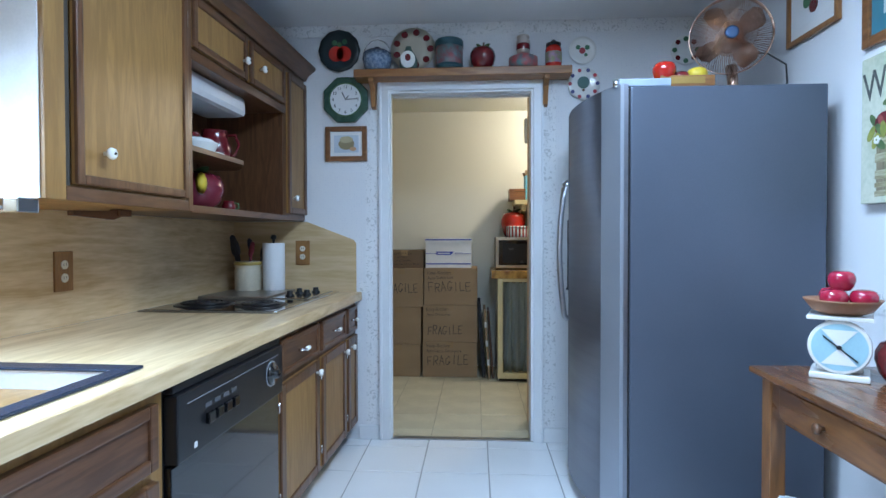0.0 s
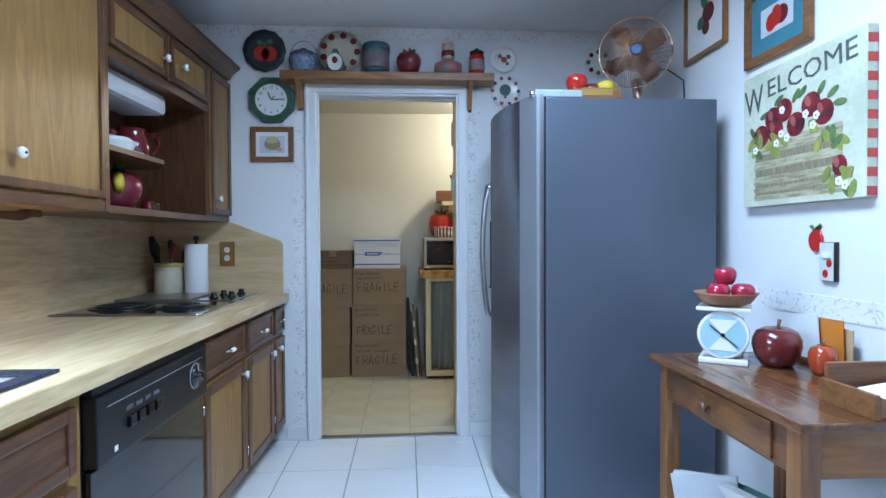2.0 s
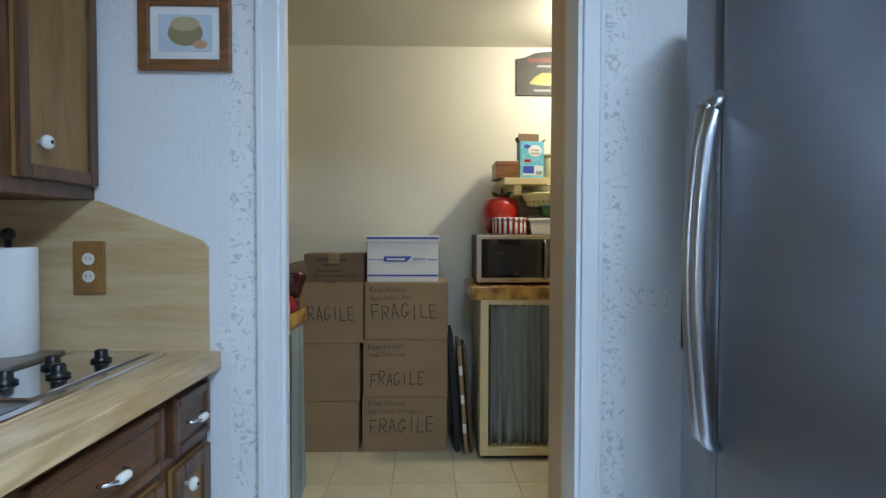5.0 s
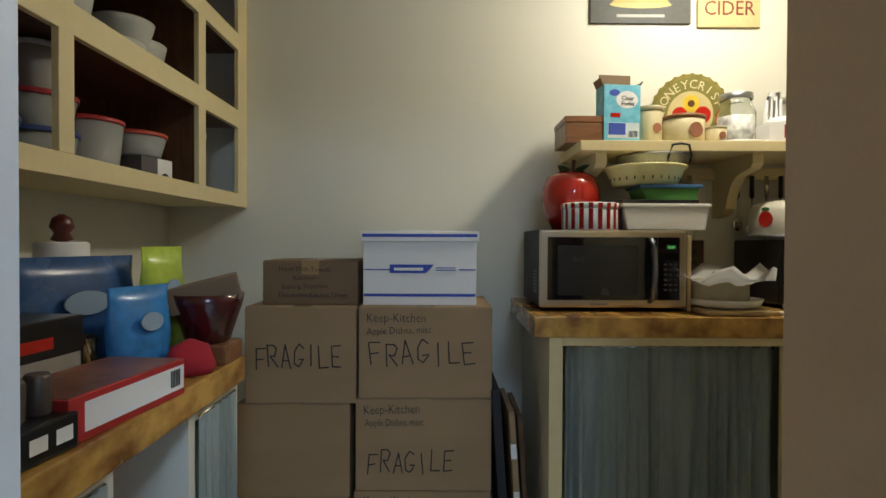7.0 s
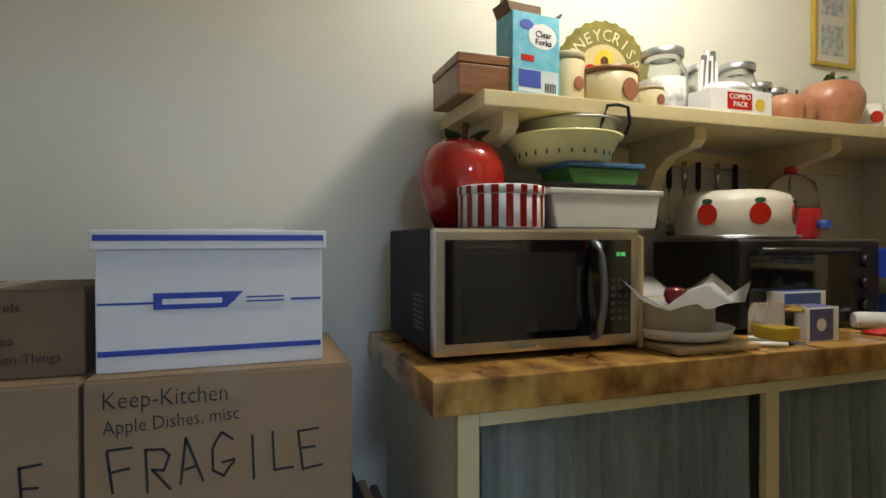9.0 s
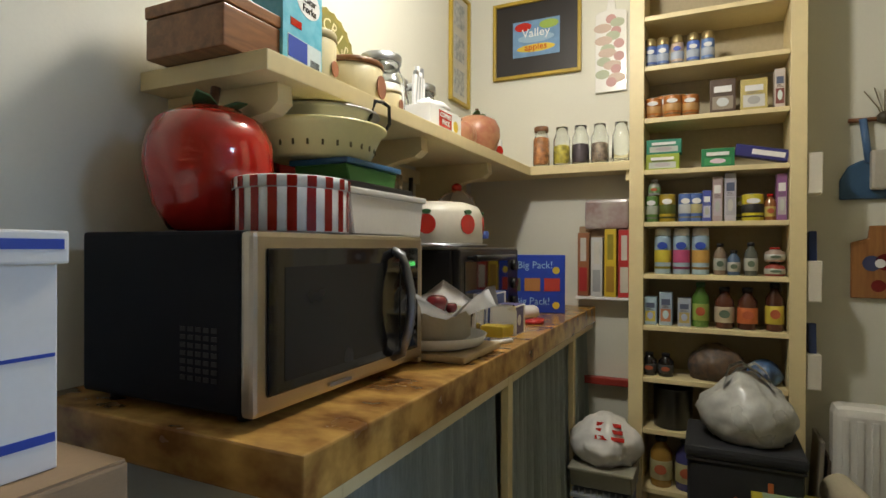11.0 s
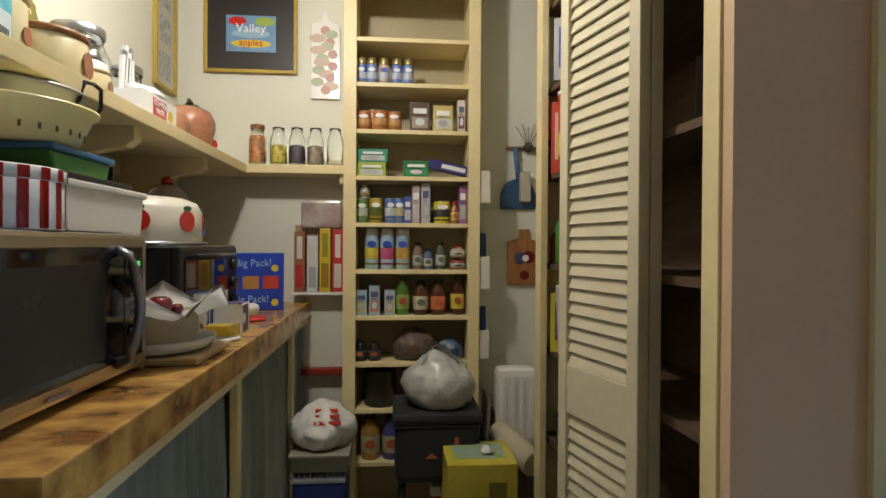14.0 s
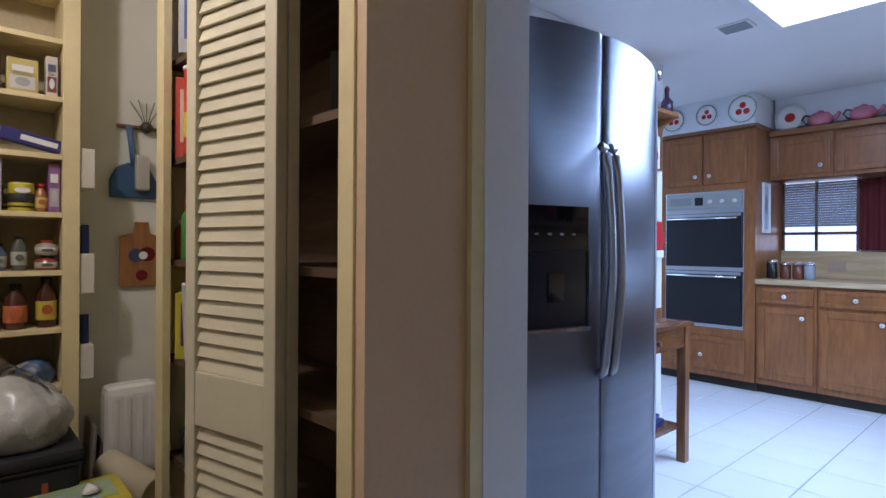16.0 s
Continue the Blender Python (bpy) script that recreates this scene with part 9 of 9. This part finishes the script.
def louvre_leaf(y1, top):
    """One leaf in the door's own axes, its outer face at y1."""
    y0 = y1 - 0.028
    leaf_ob = part("leaf_stile", box(0, y0, 0.02, 0.035, y1, top, 0.003), M_LOUVRE, bf)
    part("leaf_stile", box(LW - 0.035, y0, 0.02, LW, y1, top, 0.003), M_LOUVRE, bf)
    for a, b in ((0.02, 0.14), (0.775, 0.895), (top - 0.09, top)):
        part("leaf_rail", box(0.035, y0 + 0.002, a, LW - 0.035, y1 - 0.002, b, 0.003), M_LOUVRE, bf)
    slat = mesh_of(moved(box(0.035, -0.003, -0.0165, LW - 0.035, 0.003, 0.0165, 0.001), pose(0, 0, 0, 18, 0, 0)), "slat", M_LOUVRE)
    for a, b in ((0.14, 0.775), (0.895, top - 0.09)):
        n = int((b - a) / 0.0305)
        for i in range(n):
            s = new("slat", slat)
            s.location = (0, (y0 + y1) / 2, a + (i + 0.5) * (b - a) / n)
            s.parent = bf


louvre_leaf(0.0, 2.02)
louvre_leaf(-0.032, 2.02)
part("leaf_hinge", rod((0.0, -0.030, 0.4), (0.0, -0.030, 0.46), 0.006), M_CHROME, bf)
part("leaf_pivot", rod((LW - 0.03, -0.014, 0.0), (LW - 0.03, -0.014, 0.025), 0.006), M_CHROME, bf)

# ---- cabinets on the other side ----
UL = -0.96
uc = thing("open_pantry_cabinet", pose(0, 0, 0), "cream painted open wall cabinet full of containers", "cabinet")
YC0, YC1 = DY2 + 0.013, PB - 0.001
part("bottom_board", box(PL + 0.001, YC0, 1.305, UL, YC1, 1.325), M_CREAMWOOD, uc)
for z in (1.635, 1.945, 2.25):
    part("shelf", box(PL + 0.001, YC0, z, UL - 0.002, YC1, z + 0.018), M_DARK_Y, uc)
part("back_panel", box(PL + 0.001, YC0, 1.325, PL + 0.006, YC1, PC - 0.002), M_DARK_Y, uc)
for a, b in ((1.300, 1.352), (1.615, 1.685), (1.925, 1.99), (2.26, PC - 0.002)):
    part("rail", box(UL, YC0, a, UL + 0.018, YC1, b, 0.002), M_CREAMWOOD, uc)
for a, b in ((YC0, 3.44), (4.02, 4.07), (4.70, 4.755), (5.06, YC1)):
    part("stile", box(UL + 0.0005, a, 1.352, UL + 0.0175, b, PC - 0.003, 0.002), M_CREAMWOOD, uc)
part("divider", box(PL + 0.006, 4.715, 1.325, UL, 4.73, PC - 0.003), M_DARK_Z, uc)
M_CLEARP = clear("cloudy_plastic", (0.78, 0.78, 0.74), 0.25, 1.2, 0.6)
CONT = "containers in the open cabinet"
for y, r, h, z, c in ((4.14, 0.085, 0.08, 1.3255, (0.05, 0.08, 0.25)), (4.14, 0.083, 0.07, 1.42, (0.4, 0.03, 0.03)), (4.34, 0.08, 0.15, 1.3255, (0.4, 0.03, 0.03)), (4.56, 0.088, 0.06, 1.42, (0.42, 0.05, 0.03)), (3.95, 0.085, 0.08, 1.3255, (0.05, 0.08, 0.25)), (3.95, 0.08, 0.075, 1.42, (0.4, 0.03, 0.03)), (4.15, 0.05, 0.1, 1.51, (0.4, 0.4, 0.4))):
    o = thing("food_container", pose(-1.08, y, z), "clear plastic food container with coloured lid", "container", CONT)
    part("tub", lathe([(r * 0.8, 0), (r * 0.82, 0.003), (r, h), (r * 0.97, h), (r * 0.78, 0.006)], 26), M_CLEARP, o)
    part("lid", lathe([(r * 1.04, h), (r * 1.05, h + 0.004), (r * 1.04, h + 0.012), (r * 0.9, h + 0.015)], 26), paint(*c, 0.35), o)
o = thing("gadget_box", pose(-1.055, 4.56, 1.3255, 0, 0, 80), "white and black kitchen gadget carton", "box", CONT)
part("body", box(-0.07, -0.05, 0, 0.07, 0.05, 0.092, 0.002), paint(0.10, 0.09, 0.09), o)
part("printed_panel", box(0.0, -0.0508, 0.004, 0.068, -0.05, 0.09), M_PAPERWHITE, o)
part("printed_spot", moved(lathe([(0.018, 0), (0.018, 0.002)], 12), pose(0.034, -0.05, 0.03, 90, 0, 0)), M_BLACK, o)
for y, z, r, h in ((4.88, 1.3255, 0.062, 0.13), (4.88, 1.4565, 0.072, 0.10), (4.42, 1.6535, 0.09, 0.07), (4.55, 1.6535, 0.085, 0.11), (4.2, 1.6535, 0.08, 0.14), (4.48, 1.725, 0.085, 0.08)):
    o = thing("white_bowl", pose(-1.07, y, z), "translucent white plastic bowl in the cabinet", "bowl", CONT)
    part("bowl", lathe([(r * 0.7, 0), (r * 0.75, 0.004), (r * 0.95, h * 0.8), (r, h), (r * 0.95, h), (r * 0.7, 0.008)], 26), paint(0.5, 0.5, 0.44, 0.35), o)
lc = thing("side_counter", pose(0, 0, 0), "burl laminate side counter on white supports", "counter")
LXF, LY1 = -0.615, 4.21
part("worktop", box(PL + 0.001, YC0, 0.818, LXF, LY1, 0.878, 0.004), M_BURL, lc, "brown burl laminate top")
for y in (3.66, 3.945, LY1 - 0.03):
    part("support", box(PL + 0.001, y, 0.0, LXF - 0.02, y + 0.03, 0.8175), M_CREAM, lc)
part("support", box(PL + 0.001, YC0, 0.0, LXF - 0.02, YC0 + 0.03, 0.8175), M_CREAM, lc)
for a, b in ((YC0 + 0.03, 3.66), (3.975, LY1 - 0.03)):
    part("rail", box(LXF - 0.04, a, 0.79, LXF - 0.02, b, 0.8175), M_CREAM, lc)
    o = thing("counter_curtain", pose(LXF - 0.012, a, 0.0, 0, 0, 90), "blue-green gathered cloth curtain under the side counter", "curtain", "curtains under the counters")
    w = b - a
    bm = bmesh.new()
    rows = []
    n = int(w / 0.006)
    for j in range(7):
        v = j / 6
        rows.append([bm.verts.new((w * i / n, (0.004 + 0.011 * v) * math.sin(i * 1.12 + math.sin(i * 0.2)), 0.80 - 0.74 * v)) for i in range(n + 1)])
    for p, q in zip(rows, rows[1:]):
        for i in range(n):
            bm.faces.new((p[i], p[i + 1], q[i + 1], q[i])).smooth = True
    bmesh.ops.solidify(bm, geom=bm.faces[:], thickness=0.0015)
    part("cloth", bm, M_CURTAIN, o)
    part("curtain_rod", rod((0, 0.004, 0.797), (w, 0.004, 0.797), 0.004), M_CHROME, o)
bm = box(-1.1, 3.71, 0.0, -0.7, 3.93, 0.56, 0.01)
single("orange_tub", bm, paint(0.42, 0.12, 0.04, 0.6), pose(0, 0, 0), "orange-brown storage tub under the side counter", "tub")
LZ = 0.8785
o = thing("red_appliance_box", pose(-0.695, 3.735, LZ, 0, 0, 84), "red and white appliance carton lying on the counter", "box")
part("body", box(-0.14, -0.075, 0, 0.14, 0.075, 0.065, 0.002), paint(0.45, 0.03, 0.03), o)
part("printed_panel", box(-0.11, -0.0758, 0.012, 0.135, -0.075, 0.055), M_PAPERWHITE, o)
part("printed_top", box(-0.135, -0.07, 0.065, 0.135, 0.07, 0.0658), mat("carton_photo", (0.10, 0.04, 0.03), 0.3, 0, 0.5, 10, 30, second=(0.3, 0.1, 0.06)), o)
for k in range(6):
    part("barcode_bar", box(0.095 + k * 0.005, -0.0766, 0.02, 0.0975 + k * 0.005, -0.0758, 0.05), M_BLACK, o)
o = thing("dark_carton", pose(-0.86, 3.72, LZ, 0, 0, 84), "black drink carton with red lettering bars", "box")
part("body", box(-0.13, -0.07, 0, 0.13, 0.07, 0.15, 0.003), M_BLACK, o)
part("print_bar", box(-0.08, -0.0708, 0.045, 0.12, -0.07, 0.085), paint(0.35, 0.33, 0.3), o)
part("print_bar", box(-0.02, -0.0708, 0.10, 0.06, -0.07, 0.12), M_RED, o)
o = thing("black_crate", pose(-0.70, 3.475, LZ, 0, 0, 84), "black wire spice rack with small jars", "rack")
part("tray", box(-0.13, -0.06, 0, 0.13, 0.06, 0.05, 0.004), M_BLACK, o)
for k in range(6):
    part("spice_jar", lathe([(0.016, 0.05), (0.017, 0.053), (0.017, 0.10), (0.014, 0.105)], 12, (-0.105 + k * 0.042, -0.02, 0)), paint(0.10, 0.08, 0.07, 0.2), o)
    part("rack_label", box(-0.12 + k * 0.042, -0.0608, 0.015, -0.092 + k * 0.042, -0.06, 0.035), M_PAPERWHITE, o)
for x, y, w, h, c, lab in ((-0.89, 3.99, 0.28, 0.25, (0.02, 0.06, 0.16), "dark blue snack pouch standing on the counter"), (-0.785, 4.14, 0.12, 0.27, (0.28, 0.36, 0.04), "yellow-green snack pouch standing on the counter"), (-0.755, 3.985, 0.15, 0.19, (0.03, 0.16, 0.38), "blue foil pouch standing on the counter"), (-1.05, 3.80, 0.22, 0.2, (0.35, 0.1, 0.03), "orange snack bag standing on the counter")):
    o = thing("snack_pouch", pose(x, y, LZ, 0, 0, 70), lab, "bag", "snack pouches on the counter")
    bm = bmesh.new()
    rows = []
    for j in range(7):
        v = j / 6
        t = 0.035 * math.sin(math.pi * min(1, 0.15 + v * 0.85)) * (1 - v * 0.4) + 0.002
        rows.append([bm.verts.new((w / 2 * math.cos(a) * (1 - 0.04 * math.sin(v * 9)), t * math.sin(a), h * v)) for a in [2 * math.pi * i / 16 for i in range(16)]])
    for p, q in zip(rows, rows[1:]):
        for i in range(16):
            bm.faces.new((p[i], p[(i + 1) % 16], q[(i + 1) % 16], q[i])).smooth = True
    bm.faces.new(list(reversed(rows[0])))
    bm.faces.new(rows[-1])
    part("pouch", bm, mat("foil_pouch", c, 0.25, 0, 0.4, 9, 40, second=tuple(min(1, v * 1.8) for v in c)), o)
    part("printed_oval", moved(lathe([(1, 0), (1, 0.004)], 16, squash=(w * 0.18, h * 0.1)), pose(0, -0.034, h * 0.62, 90, 0, 0)), paint(0.3, 0.4, 0.5), o)
o = thing("paper_towel_holder", pose(-1.02, 4.14, LZ), "paper towel roll with a turned dark finial", "paper towels")
part("roll", lathe([(0.055, 0.002), (0.056, 0.006), (0.056, 0.275), (0.05, 0.28), (0.02, 0.28)], 28), M_PAPERWHITE, o)
part("finial", lathe([(0.01, 0.28), (0.024, 0.285), (0.016, 0.30), (0.026, 0.315), (0.02, 0.335), (0.006, 0.345)], 18), paint(0.10, 0.02, 0.015, 0.3), o)
single("wooden_block", box(-0.062, -0.055, 0, 0.062, 0.055, 0.045, 0.004), M_DARK_X, pose(-0.68, 4.145, LZ), "dark wooden block under the mixing bowl", "block")
bw3 = thing("maroon_bowl", pose(-0.68, 4.145, LZ + 0.0455), "maroon glass mixing bowl holding a carton", "bowl")
part("bowl", lathe([(0.045, 0), (0.05, 0.004), (0.078, 0.09), (0.083, 0.115), (0.078, 0.115), (0.045, 0.01)], 28), paint(0.06, 0.008, 0.01, 0.1, 0, 0.5), bw3)
part("held_carton", moved(box(-0.08, -0.045, 0, 0.08, 0.045, 0.06, 0.002), pose(0, 0, 0.085, 0, -14, 20)), M_CARDDARK, bw3)
o = single("red_cloth", lathe([(0.07, 0), (0.08, 0.015), (0.055, 0.06), (0.012, 0.072)], 18, squash=(0.6, 0.8), lobes=3, depth=0.15), paint(0.35, 0.01, 0.02, 0.9), pose(-0.668, 4.025, LZ), "crumpled red cloth on the counter", "cloth")
o = thing("drinking_glass", pose(-0.82, 3.885, LZ), "clear glass tumbler on the counter", "glass")
part("tumbler", lathe([(0.03, 0), (0.034, 0.004), (0.038, 0.10), (0.035, 0.10), (0.03, 0.01)], 22), M_GLASS, o)
# pantry lamp
pl2 = thing("pantry_ceiling_lamp", pose(0.90, 4.55, PC - 0.001), "bare bulb in a white ceiling socket", "ceiling lamp")
part("socket", lathe([(0.055, -0.03), (0.06, -0.02), (0.06, 0.0)], 24), M_WHITE, pl2)
part("neck", lathe([(0.02, -0.055), (0.024, -0.0305)], 16), M_WHITE, pl2)

# ---- floor pieces ----
def tiles(parent, x_line, y_line, size, gap, x0, x1, y0, y1, material):
    """Square tiles on a grid, cut at the floor's edges; alike ones share a mesh."""
    shared = {}
    i0, i1 = math.floor((x0 - x_line) / size), math.ceil((x1 - x_line) / size)
    j0, j1 = math.floor((y0 - y_line) / size), math.ceil((y1 - y_line) / size)
    for i in range(i0, i1):
        for j in range(j0, j1):
            xa, xb = max(x0, x_line + i * size + gap / 2), min(x1, x_line + (i + 1) * size - gap / 2)
            ya, yb = max(y0, y_line + j * size + gap / 2), min(y1, y_line + (j + 1) * size - gap / 2)
            if xb - xa < 0.01 or yb - ya < 0.01:
                continue
            key = (round(xb - xa, 3), round(yb - ya, 3))
            if key not in shared:
                w, d = key[0] / 2, key[1] / 2
                shared[key] = mesh_of(box(-w, -d, -0.01, w, d, 0, 0.0025), "tile", material)
            ob = new("tile", shared[key])
            ob.location = ((xa + xb) / 2, (ya + yb) / 2, random.uniform(-0.0004, 0.0))
            ob.parent = parent


kitchen_floor = structure("floor", box(LX - 0.2, -1.38, -0.012, 4.1, DY, -0.0035), M_GROUT, "white ceramic tile kitchen floor with grey grout", "floor")
tiles(kitchen_floor, -0.243, 3.13, 0.345, 0.007, -0.8, 3.2, -1.0, DY, M_TILE)
pantry_floor = structure("floor_pantry", box(PL, DY, -0.012, PR, PB, -0.0035), M_VGROUT, "beige vinyl tile pantry floor", "floor")
tiles(pantry_floor, -0.235, 3.42, 0.305, 0.004, PL, PR, DY + 0.042, PB, M_VINYL)
